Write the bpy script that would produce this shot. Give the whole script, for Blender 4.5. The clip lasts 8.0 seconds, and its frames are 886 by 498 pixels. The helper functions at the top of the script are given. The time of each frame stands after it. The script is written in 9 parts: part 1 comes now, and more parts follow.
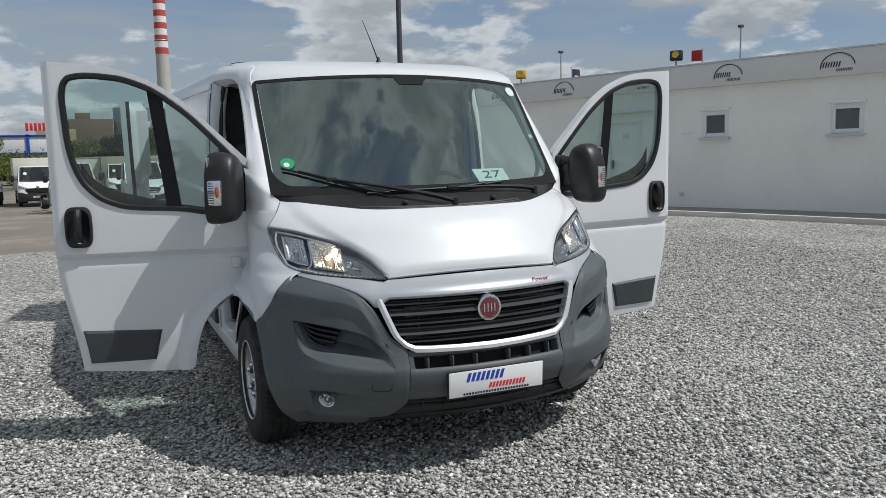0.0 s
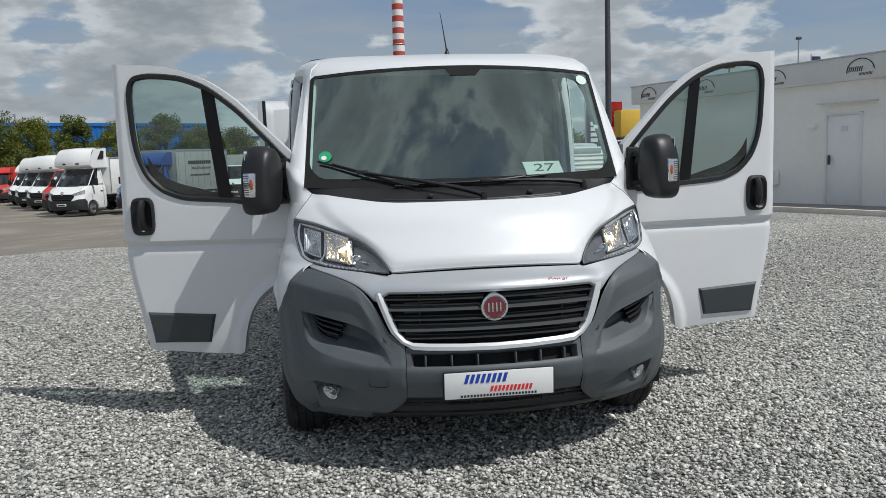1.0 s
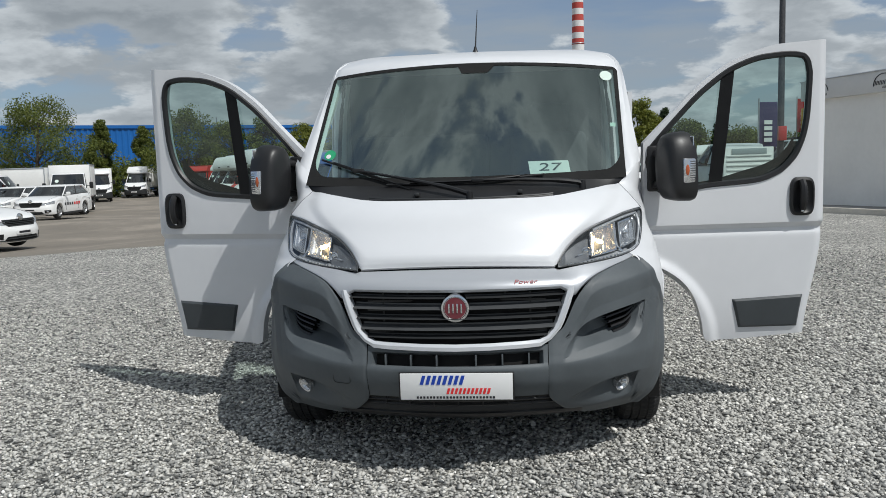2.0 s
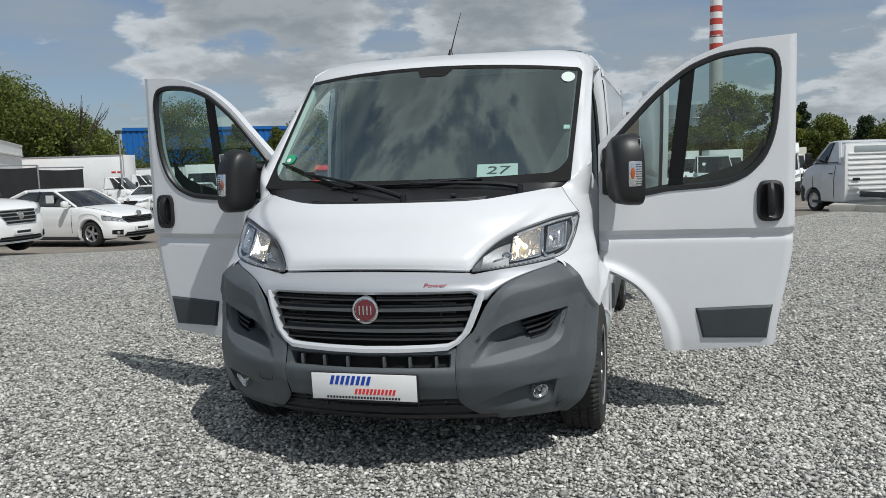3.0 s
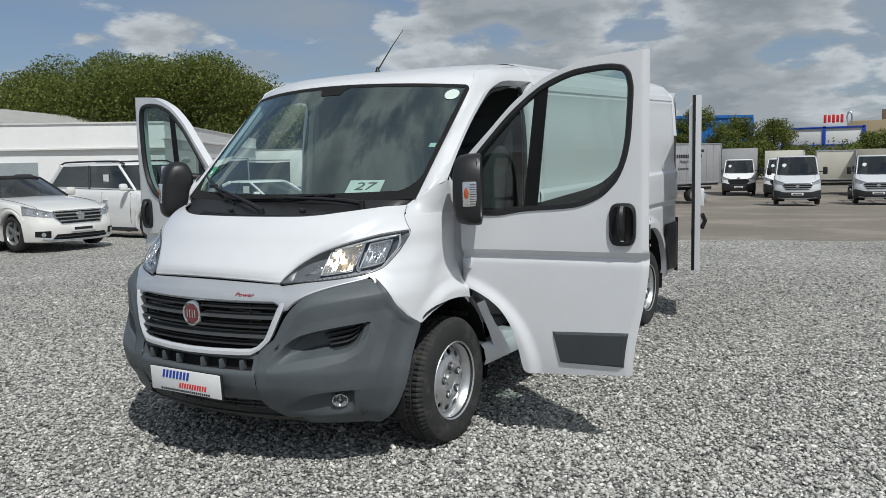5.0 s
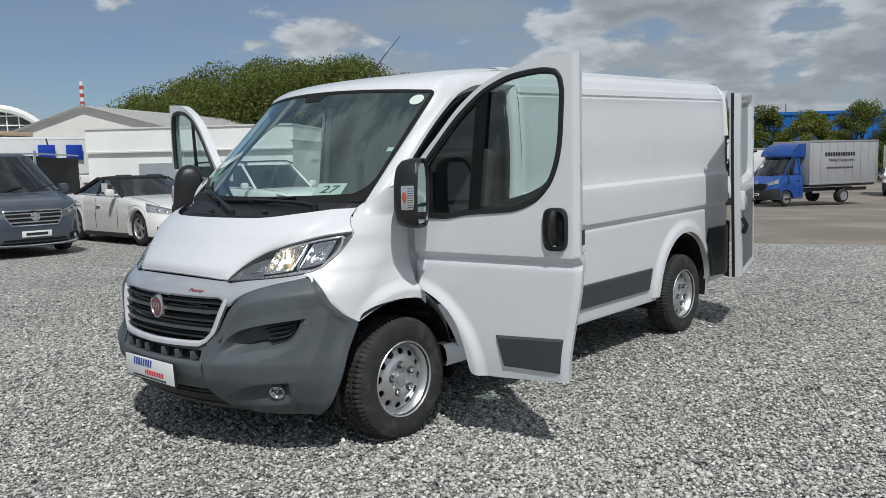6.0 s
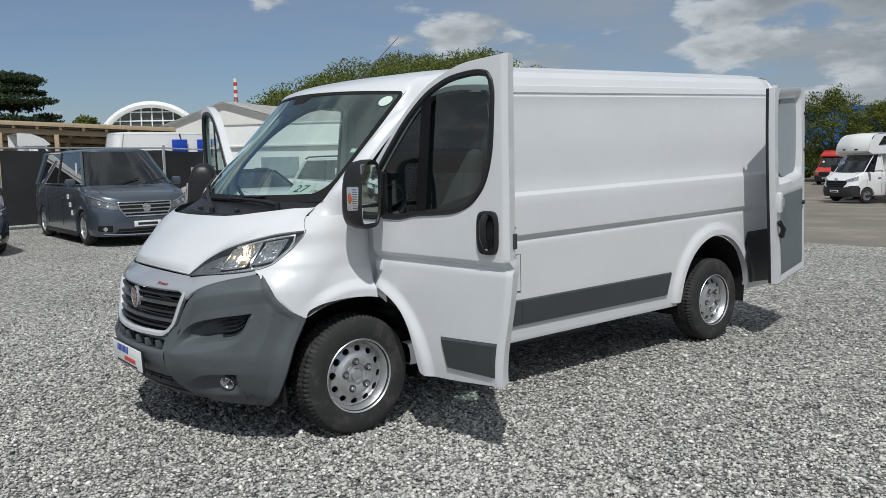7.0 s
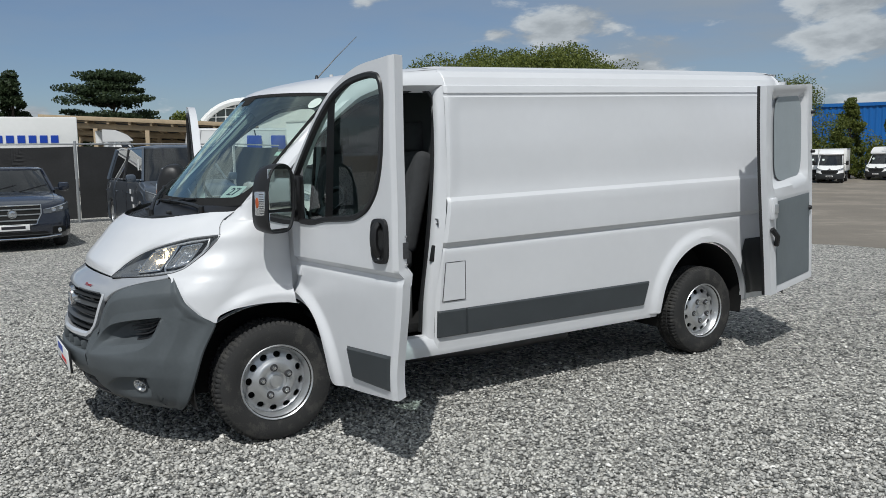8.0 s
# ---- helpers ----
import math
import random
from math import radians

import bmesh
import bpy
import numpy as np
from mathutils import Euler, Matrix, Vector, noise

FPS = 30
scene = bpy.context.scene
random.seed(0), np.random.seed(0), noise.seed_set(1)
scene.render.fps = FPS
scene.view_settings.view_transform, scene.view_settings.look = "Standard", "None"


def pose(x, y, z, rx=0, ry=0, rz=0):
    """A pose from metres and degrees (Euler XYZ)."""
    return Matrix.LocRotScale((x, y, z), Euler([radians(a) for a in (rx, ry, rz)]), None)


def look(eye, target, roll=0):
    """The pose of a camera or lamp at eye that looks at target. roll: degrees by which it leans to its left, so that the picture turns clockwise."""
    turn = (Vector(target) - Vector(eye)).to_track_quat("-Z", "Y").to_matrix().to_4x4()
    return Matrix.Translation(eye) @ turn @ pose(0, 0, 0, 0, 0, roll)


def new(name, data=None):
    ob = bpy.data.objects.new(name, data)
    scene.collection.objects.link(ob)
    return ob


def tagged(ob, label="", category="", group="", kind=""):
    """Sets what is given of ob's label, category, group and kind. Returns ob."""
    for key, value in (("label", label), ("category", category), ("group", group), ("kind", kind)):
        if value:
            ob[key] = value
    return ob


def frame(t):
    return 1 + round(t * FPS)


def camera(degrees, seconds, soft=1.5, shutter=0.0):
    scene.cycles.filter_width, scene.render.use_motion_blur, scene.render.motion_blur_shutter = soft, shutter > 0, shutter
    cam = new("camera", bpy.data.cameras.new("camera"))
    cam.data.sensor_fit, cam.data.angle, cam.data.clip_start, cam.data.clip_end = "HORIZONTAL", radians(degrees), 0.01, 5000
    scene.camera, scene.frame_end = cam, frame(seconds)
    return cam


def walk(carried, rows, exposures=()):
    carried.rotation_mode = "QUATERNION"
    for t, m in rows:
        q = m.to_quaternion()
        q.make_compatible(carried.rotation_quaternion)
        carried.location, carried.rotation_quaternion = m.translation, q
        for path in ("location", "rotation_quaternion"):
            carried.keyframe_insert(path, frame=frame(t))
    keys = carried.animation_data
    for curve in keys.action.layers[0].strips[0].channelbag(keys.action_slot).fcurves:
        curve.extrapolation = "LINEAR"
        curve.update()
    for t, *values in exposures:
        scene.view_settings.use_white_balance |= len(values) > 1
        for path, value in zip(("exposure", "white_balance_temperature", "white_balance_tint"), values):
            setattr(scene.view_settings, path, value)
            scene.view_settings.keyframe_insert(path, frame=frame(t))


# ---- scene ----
cam = camera(57.3, 8.0, soft=0.55)
PATH = [
    (0, (-1.687, -3.319, 1.513), (-0.9, -1.496, 1.273), -1.5),
    (0.5, (-1.182, -3.354, 1.462), (-0.681, -1.431, 1.231), -1.6),
    (1, (-0.672, -3.46, 1.457), (-0.421, -1.49, 1.227), -1.9),
    (1.2, (-0.505, -3.475, 1.471), (-0.336, -1.495, 1.244), -1.9),
    (2.3, (0.595, -3.423, 1.399), (0.301, -1.455, 1.193), -1.8),
    (2.5, (0.798, -3.402, 1.394), (0.444, -1.443, 1.198), -1.9),
    (3, (1.244, -3.318, 1.417), (0.744, -1.393, 1.207), -1.9),
    (3.5, (1.741, -3.24, 1.435), (1.115, -1.352, 1.231), -1.9),
    (4, (2.271, -3.112, 1.466), (1.51, -1.274, 1.261), -1.8),
    (4.5, (2.678, -2.93, 1.476), (1.786, -1.152, 1.272), -1.5),
    (4.7, (2.862, -2.838, 1.482), (1.915, -1.088, 1.275), -1.5),
    (5.8, (3.854, -2.274, 1.526), (2.592, -0.737, 1.309), -1.0),
    (6, (4.042, -2.146, 1.502), (2.719, -0.66, 1.293), -1.4),
    (6.5, (4.414, -1.835, 1.524), (2.967, -0.47, 1.315), -1.4),
    (7, (4.746, -1.44, 1.524), (3.191, -0.2, 1.306), -1.2),
    (7.5, (5.038, -1.001, 1.533), (3.416, 0.15, 1.316), -1.2),
    (8, (5.177, -0.579, 1.556), (3.491, 0.472, 1.33), -1.0),
]
walk(cam, [(t, look(eye, target, roll)) for t, eye, target, roll in PATH], [(0, -0.09, 6250, 8), (4.5, -0.14, 6250, 8), (6, -0.19, 6200, 8), (8, -0.21, 6200, 8)])


# ---- world, sun, exposure ----
SUN = Vector((1.14, -0.87, 2.04)).normalized()
world = bpy.data.worlds.new("sky")
scene.world = world
world.use_nodes = True


def build_sky():
    """Clear sky, a thin high veil, and cumulus lit from above with grey bases."""
    nt = world.node_tree
    nt.nodes.clear()
    n = lambda kind: nt.nodes.new(kind)
    link = nt.links.new

    def calc(op, a, b=0.0, c=0.0):
        m = n("ShaderNodeMath"); m.operation = op
        for k, q in enumerate((a, b, c)):
            if isinstance(q, (int, float)):
                m.inputs[k].default_value = q
            else:
                link(q, m.inputs[k])
        return m.outputs[0]

    def step(x, a, b, lo=0.0, hi=1.0):
        m = n("ShaderNodeMapRange"); m.interpolation_type = "SMOOTHSTEP"
        link(x, m.inputs[0])
        for k, q in enumerate((a, b, lo, hi)):
            if isinstance(q, (int, float)):
                m.inputs[k + 1].default_value = q
            else:
                link(q, m.inputs[k + 1])
        return m.outputs[0]

    def noise_at(vec, scale, detail, rough):
        t = n("ShaderNodeTexNoise")
        t.inputs["Scale"].default_value, t.inputs["Detail"].default_value, t.inputs["Roughness"].default_value = scale, detail, rough
        link(vec, t.inputs["Vector"])
        return t.outputs["Fac"]

    def vec(op, a, b):
        m = n("ShaderNodeVectorMath"); m.operation = op
        link(a, m.inputs[0])
        if isinstance(b, tuple):
            m.inputs[1].default_value = b
        else:
            link(b, m.inputs[1])
        return m.outputs[0]

    def mix(f, a, b):
        m = n("ShaderNodeMix"); m.data_type = "RGBA"
        link(f, m.inputs[0])
        for k, q in ((6, a), (7, b)):
            if isinstance(q, tuple):
                m.inputs[k].default_value = q
            else:
                link(q, m.inputs[k])
        return m.outputs[2]

    out, back, sky = n("ShaderNodeOutputWorld"), n("ShaderNodeBackground"), n("ShaderNodeTexSky")
    sky.sky_type, sky.sun_disc = "NISHITA", False
    sky.sun_elevation = math.asin(SUN.z)
    sky.sun_rotation = math.atan2(SUN.x, SUN.y)
    sky.air_density, sky.dust_density, sky.ozone_density = 1.0, 0.3, 1.6
    back.inputs["Strength"].default_value = 0.090
    co, sep = n("ShaderNodeTexCoord"), n("ShaderNodeSeparateXYZ")
    way = co.outputs["Generated"]
    link(way, sep.inputs[0])
    clear = n("ShaderNodeMix"); clear.data_type, clear.blend_type = "RGBA", "MULTIPLY"
    clear.inputs[0].default_value, clear.inputs[7].default_value = 1.0, (0.66, 0.73, 0.86, 1)
    link(sky.outputs[0], clear.inputs[6])
    # the veil: long soft streaks
    veil = step(noise_at(vec("MULTIPLY", way, (1.0, 1.3, 6.0)), 3.2, 5, 0.55), 0.30, 0.66, 0.35, 0.90)
    veil = calc("MULTIPLY", veil, step(sep.outputs["X"], -0.97, -0.55, 0.35, 1.0))
    blue = mix(veil, clear.outputs[2], (3.75, 4.2, 4.65, 1))
    # cumulus
    far = calc("MULTIPLY_ADD", calc("MAXIMUM", sep.outputs["Z"], 0.0), 1.7, 0.62)
    spread = n("ShaderNodeCombineXYZ")
    for k in "XYZ":
        link(far, spread.inputs[k])
    place = vec("ADD", vec("DIVIDE", vec("MULTIPLY", way, (1.0, 1.0, 1.8)), spread.outputs[0]), (3.7, 1.9, 0.35))
    lower = vec("ADD", place, (0.0, 0.0, 0.055))
    fine = noise_at(place, CLOUD[0], 9, 0.56)
    above = noise_at(lower, CLOUD[0], 9, 0.56)
    broad = noise_at(place, 2.4, 2, 0.5)
    thick = calc("ADD", calc("MULTIPLY_ADD", broad, 0.55, calc("MULTIPLY", fine, 0.62)), step(sep.outputs["Z"], 0.26, 0.90, 0.0, 0.048))
    thick = calc("ADD", thick, step(sep.outputs["Z"], 0.04, 0.16, 0.045, 0.0))
    # fewer of them in the west
    thick = calc("ADD", thick, step(sep.outputs["X"], -1.0, -0.5, -0.045, 0.018))
    cover = step(thick, CLOUD[1] - 0.006, CLOUD[1] + 0.05)
    lit = step(calc("SUBTRACT", fine, above), -0.07, 0.09)
    body = step(thick, CLOUD[1] + 0.03, CLOUD[1] + 0.14, 1.0, 0.42)
    bright = calc("MULTIPLY", calc("MULTIPLY_ADD", lit, 0.62, 0.38), body)
    puff = mix(bright, (2.5, 2.8, 3.1, 1), (6.8, 7.1, 7.3, 1))
    link(mix(cover, blue, puff), back.inputs[0]); link(back.outputs[0], out.inputs[0])


CLOUD = (6.2, 0.580)
build_sky()
sun = new("sun", bpy.data.lights.new("sun", "SUN"))
sun.data.energy, sun.data.angle, sun.data.color = 3.45, radians(0.6), (1.0, 0.963, 0.91)
sun.matrix_world = look(SUN * 40, (0, 0, 0))



# ---- materials ----
def material(name, color, rough=0.5, metal=0.0, coat=0.0, spec=0.5, vary=0.0, scale=6.0, bump=0.0, bump_scale=60.0, rand=0.0, emit=0.0, wear=None):
    """Principled surface whose colour and roughness wander at two scales; wear: a second colour in stains."""
    m = bpy.data.materials.new(name)
    m.use_nodes = True
    nt = m.node_tree
    b = nt.nodes["Principled BSDF"]
    b.inputs["Base Color"].default_value = (*color, 1)
    b.inputs["Roughness"].default_value, b.inputs["Metallic"].default_value = rough, metal
    b.inputs["Coat Weight"].default_value, b.inputs["Coat Roughness"].default_value = coat, 0.04
    b.inputs["Specular IOR Level"].default_value = spec
    n, link = nt.nodes.new, nt.links.new
    co = n("ShaderNodeTexCoord")
    if vary or wear:
        a, c = n("ShaderNodeTexNoise"), n("ShaderNodeTexNoise")
        a.inputs["Scale"].default_value, a.inputs["Detail"].default_value = scale, 5
        c.inputs["Scale"].default_value, c.inputs["Detail"].default_value = scale * 9, 3
        for t in (a, c):
            link(co.outputs["Object"], t.inputs["Vector"])
        s = n("ShaderNodeMath"); s.operation = "MULTIPLY_ADD"; s.inputs[1].default_value = 0.4
        link(c.outputs["Fac"], s.inputs[0]); link(a.outputs["Fac"], s.inputs[2])
        r = n("ShaderNodeMapRange")
        r.inputs[1].default_value, r.inputs[2].default_value = 0.45, 0.95
        r.inputs[3].default_value, r.inputs[4].default_value = 1 - vary, 1 + vary
        link(s.outputs[0], r.inputs[0])
        h = n("ShaderNodeHueSaturation")
        h.inputs["Color"].default_value = (*color, 1)
        link(r.outputs[0], h.inputs["Value"])
        col = h.outputs[0]
        if wear:
            ramp = n("ShaderNodeMapRange"); ramp.inputs[1].default_value, ramp.inputs[2].default_value = 0.72, 0.86
            link(s.outputs[0], ramp.inputs[0])
            mx = n("ShaderNodeMix"); mx.data_type = "RGBA"; mx.inputs[7].default_value = (*wear, 1)
            link(ramp.outputs[0], mx.inputs[0]); link(col, mx.inputs[6])
            col = mx.outputs[2]
        if rand:
            info, rr, h2 = n("ShaderNodeObjectInfo"), n("ShaderNodeMapRange"), n("ShaderNodeHueSaturation")
            rr.inputs[3].default_value, rr.inputs[4].default_value = 1 - rand, 1 + rand
            link(info.outputs["Random"], rr.inputs[0]); link(rr.outputs[0], h2.inputs["Value"]); link(col, h2.inputs["Color"])
            col = h2.outputs[0]
        link(col, b.inputs["Base Color"])
        rg = n("ShaderNodeMapRange")
        rg.inputs[1].default_value, rg.inputs[2].default_value = 0.45, 0.95
        rg.inputs[3].default_value, rg.inputs[4].default_value = max(0.02, rough * (1 - 0.6 * vary)), min(1, rough * (1 + vary))
        link(s.outputs[0], rg.inputs[0]); link(rg.outputs[0], b.inputs["Roughness"])
    if bump:
        t, k = n("ShaderNodeTexNoise"), n("ShaderNodeBump")
        t.inputs["Scale"].default_value, t.inputs["Detail"].default_value = bump_scale, 4
        k.inputs["Strength"].default_value, k.inputs["Distance"].default_value = bump, 0.01
        link(co.outputs["Object"], t.inputs["Vector"]); link(t.outputs["Fac"], k.inputs["Height"]); link(k.outputs[0], b.inputs["Normal"])
    if emit:
        b.inputs["Emission Color"].default_value, b.inputs["Emission Strength"].default_value = (*color, 1), emit
    return m


def glass_material(name, tint, gloss=1.0, rough=0.0, ior=1.62, hue=(1, 1, 1)):
    """Thin pane: what is behind it comes through tinted, the sky mirrors in it by Fresnel."""
    m = bpy.data.materials.new(name)
    m.use_nodes = True
    nt = m.node_tree
    nt.nodes.clear()
    n, link = nt.nodes.new, nt.links.new
    out, mix, clear, shine, fr = n("ShaderNodeOutputMaterial"), n("ShaderNodeMixShader"), n("ShaderNodeBsdfTransparent"), n("ShaderNodeBsdfGlossy"), n("ShaderNodeLayerWeight")
    fr.inputs["Blend"].default_value = 0.5
    power, curve = n("ShaderNodeMath"), n("ShaderNodeMath")
    power.operation, power.inputs[1].default_value = "POWER", 4.5
    f0 = ((ior - 1) / (ior + 1)) ** 2 * 1.35
    curve.operation, curve.inputs[1].default_value, curve.inputs[2].default_value = "MULTIPLY_ADD", 1 - f0, f0
    clear.inputs[0].default_value = (*tint, 1)
    shine.inputs["Roughness"].default_value, shine.inputs["Color"].default_value = rough, (gloss * hue[0], gloss * hue[1], gloss * hue[2], 1)
    link(fr.outputs["Facing"], power.inputs[0]); link(power.outputs[0], curve.inputs[0])
    link(curve.outputs[0], mix.inputs[0]); link(clear.outputs[0], mix.inputs[1]); link(shine.outputs[0], mix.inputs[2]); link(mix.outputs[0], out.inputs[0])
    return m


M = {}
M["white"] = material("white_paint", (0.70, 0.71, 0.73), 0.38, coat=0.5, vary=0.025, scale=1.5)
M["white_far"] = material("white_vehicle_paint", (0.84, 0.84, 0.83), 0.3, coat=0.6, vary=0.03, scale=1.0)
M["silver_band"] = material("silver_paint", (0.44, 0.455, 0.48), 0.34, metal=0.3, coat=0.8, vary=0.025, scale=1.5)
M["silver_frame"] = material("pale_silver_paint", (0.62, 0.635, 0.66), 0.34, metal=0.2, coat=0.8, vary=0.02, scale=1.5)
M["cream"] = material("pearl_white_paint", (0.78, 0.765, 0.73), 0.25, coat=0.9, vary=0.02, scale=1.0)
M["plastic"] = material("grey_bumper_plastic", (0.086, 0.098, 0.106), 0.52, vary=0.12, scale=5, bump=0.05, bump_scale=400, spec=0.4)
M["trim"] = material("dark_trim_plastic", (0.027, 0.029, 0.031), 0.5, vary=0.12, scale=6, bump=0.05, bump_scale=300)
M["strip"] = material("grey_strip_plastic", (0.046, 0.053, 0.058), 0.5, vary=0.1, scale=6, bump=0.05, bump_scale=300)
M["lamp_dark"] = material("dark_lamp_housing", (0.115, 0.122, 0.13), 0.3, vary=0.2, scale=25)
M["black"] = material("black_plastic", (0.012, 0.012, 0.013), 0.42, vary=0.15, scale=8)
M["slat_grey"] = material("grille_slat_plastic", (0.062, 0.065, 0.068), 0.42, vary=0.1, scale=6)
M["dark_red_print"] = material("dark_red_print", (0.30, 0.02, 0.03), 0.4, vary=0.03)
# near black for linings, and for sheets that stand in for shade in openings
M["void"] = material("black_lining_and_shade", (0.006, 0.006, 0.006), 0.9, vary=0.1, scale=4)
M["rubber"] = material("tyre_rubber", (0.026, 0.026, 0.026), 0.8, vary=0.25, scale=14, bump=0.2, bump_scale=160, wear=(0.055, 0.053, 0.049))
M["steel"] = material("silver_wheel_paint", (0.64, 0.65, 0.66), 0.36, metal=0.85, vary=0.08, scale=12)
M["chrome"] = material("chrome", (0.75, 0.76, 0.77), 0.12, metal=1.0, vary=0.05, scale=10)
M["dark_metal"] = material("dark_metal", (0.10, 0.10, 0.105), 0.5, metal=0.7, vary=0.2, scale=10)
M["lamp_inner"] = material("lamp_housing", (0.52, 0.53, 0.54), 0.25, metal=0.3, vary=0.2, scale=25)
M["glass"] = glass_material("windscreen_glass", (0.76, 0.92, 0.86), ior=2.4, hue=(0.87, 1.0, 0.95))
M["side_glass"] = glass_material("green_tinted_glass", (0.56, 0.70, 0.66))
M["lens"] = glass_material("clear_lens", (0.92, 0.93, 0.94), 0.9)
M["mirror"] = material("mirror_glass", (0.85, 0.87, 0.88), 0.02, metal=1.0)
M["reflector"] = material("lamp_reflector", (0.72, 0.73, 0.74), 0.16, metal=0.9, vary=0.1, scale=20)
M["lamp_lit"] = material("lit_bulb", (1.0, 0.72, 0.38), 0.4, emit=13.0)
M["amber"] = material("amber_lens", (0.42, 0.085, 0.02), 0.2, coat=0.8, vary=0.1, scale=30)
M["red_badge"] = material("red_enamel", (0.15, 0.012, 0.024), 0.2, coat=1.0, vary=0.05, scale=30)
M["red_print"] = material("red_print", (0.72, 0.03, 0.035), 0.4, vary=0.03)
M["blue_print"] = material("blue_print", (0.012, 0.06, 0.42), 0.4, vary=0.03)
M["dark_print"] = material("dark_print", (0.02, 0.02, 0.025), 0.5, vary=0.03)
M["paper"] = material("white_card", (0.80, 0.80, 0.79), 0.6, vary=0.02, scale=4)
M["green_sticker"] = material("green_sticker", (0.03, 0.36, 0.16), 0.4, vary=0.05, scale=30)
M["pale_sticker"] = material("pale_sticker", (0.62, 0.72, 0.66), 0.5, vary=0.03)
M["seat"] = material("dark_seat_cloth", (0.045, 0.047, 0.05), 0.95, vary=0.2, scale=20, bump=0.3, bump_scale=500)
M["dash"] = material("dash_plastic", (0.06, 0.062, 0.064), 0.65, vary=0.15, scale=10, bump=0.05, bump_scale=300)
M["liner"] = material("pale_liner", (0.42, 0.42, 0.40), 0.8, vary=0.05, scale=5)
# grey bulkhead coloured near black: the cab's shade is put into it
M["bulkhead"] = material("shaded_bulkhead", (0.024, 0.025, 0.027), 0.7, vary=0.1, scale=3)
M["board"] = material("grey_door_board", (0.33, 0.37, 0.39), 0.6, vary=0.06, scale=4)


# ---- shaping ----
def lerp(a, b, t):
    return a + (b - a) * t


def table(points):
    """A smooth function through (x, y) points."""
    xs, ys = [p[0] for p in points], [p[1] for p in points]
    slope = [0.0] * len(xs)
    for i in range(len(xs)):
        if 0 < i < len(xs) - 1:
            a, b = (ys[i] - ys[i - 1]) / (xs[i] - xs[i - 1]), (ys[i + 1] - ys[i]) / (xs[i + 1] - xs[i])
            slope[i] = 0.0 if a * b <= 0 else 2 * a * b / (a + b)
        elif i == 0:
            slope[i] = (ys[1] - ys[0]) / (xs[1] - xs[0])
        else:
            slope[i] = (ys[-1] - ys[-2]) / (xs[-1] - xs[-2])

    def f(x):
        if x <= xs[0]:
            return ys[0]
        if x >= xs[-1]:
            return ys[-1]
        i = max(k for k in range(len(xs) - 1) if xs[k] <= x)
        h = xs[i + 1] - xs[i]
        t = (x - xs[i]) / h
        return (2 * t**3 - 3 * t**2 + 1) * ys[i] + (t**3 - 2 * t**2 + t) * h * slope[i] + (3 * t**2 - 2 * t**3) * ys[i + 1] + (t**3 - t**2) * h * slope[i + 1]

    return f


def smooth(a, b, x):
    t = min(1, max(0, (x - a) / (b - a)))
    return t * t * (3 - 2 * t)


def spline(points, n):
    """n points along a Catmull-Rom curve."""
    p = [Vector(q) for q in points]
    if len(p) == 2:
        return [p[0].lerp(p[1], i / (n - 1)) for i in range(n)]
    p = [2 * p[0] - p[1], *p, 2 * p[-1] - p[-2]]
    fine = []
    for i in range(1, len(p) - 2):
        for k in range(12):
            t = k / 12
            fine.append(0.5 * (2 * p[i] + (p[i + 1] - p[i - 1]) * t + (2 * p[i - 1] - 5 * p[i] + 4 * p[i + 1] - p[i + 2]) * t * t + (3 * p[i] - p[i - 1] - 3 * p[i + 1] + p[i + 2]) * t**3))
    fine.append(p[-2])
    run = [0.0]
    for a, b in zip(fine, fine[1:]):
        run.append(run[-1] + (b - a).length)
    out, j = [], 0
    for i in range(n):
        want = run[-1] * i / (n - 1)
        while j < len(fine) - 2 and run[j + 1] < want:
            j += 1
        span = run[j + 1] - run[j]
        out.append(fine[j].lerp(fine[j + 1], min(1, (want - run[j]) / span if span else 0)))
    return out


def grid(bm, rows, flip=False, close=False):
    """Quads over rows of points (all the same length)."""
    vs = [[bm.verts.new(p) for p in row] for row in rows]
    for a, b in zip(vs, vs[1:]):
        n = len(a)
        for i in range(n if close else n - 1):
            q = (a[i], a[(i + 1) % n], b[(i + 1) % n], b[i])
            bm.faces.new(q[::-1] if flip else q)
    return vs


def patch(bm, fn, us, vs, flip=False):
    return grid(bm, [[fn(u, v) for u in us] for v in vs], flip)


def loft(bm, rows, nu, nv, flip=False):
    """Smooth sheet through rows of control points."""
    rows = [spline(r, nu) for r in rows]
    cols = [spline([r[i] for r in rows], nv) for i in range(nu)]
    return grid(bm, [[cols[i][j] for i in range(nu)] for j in range(nv)], flip)


def steps(a, b, n):
    return [a + (b - a) * i / (n - 1) for i in range(n)]


def box(bm, c, size, bevel=0.0, m=None, seg=2):
    """A box round c, with bevelled edges."""
    made = bmesh.ops.create_cube(bm, size=1.0, matrix=Matrix.Translation(c) @ Matrix.Diagonal((*size, 1)))["verts"]
    if bevel:
        edges = list({e for v in made for e in v.link_edges})
        made = [v for v in bmesh.ops.bevel(bm, geom=edges, offset=bevel, segments=seg, profile=0.5, affect="EDGES")["verts"]] + [v for v in made if v.is_valid]
    if m:
        bmesh.ops.transform(bm, matrix=m, verts=list(set(made)))
    return made


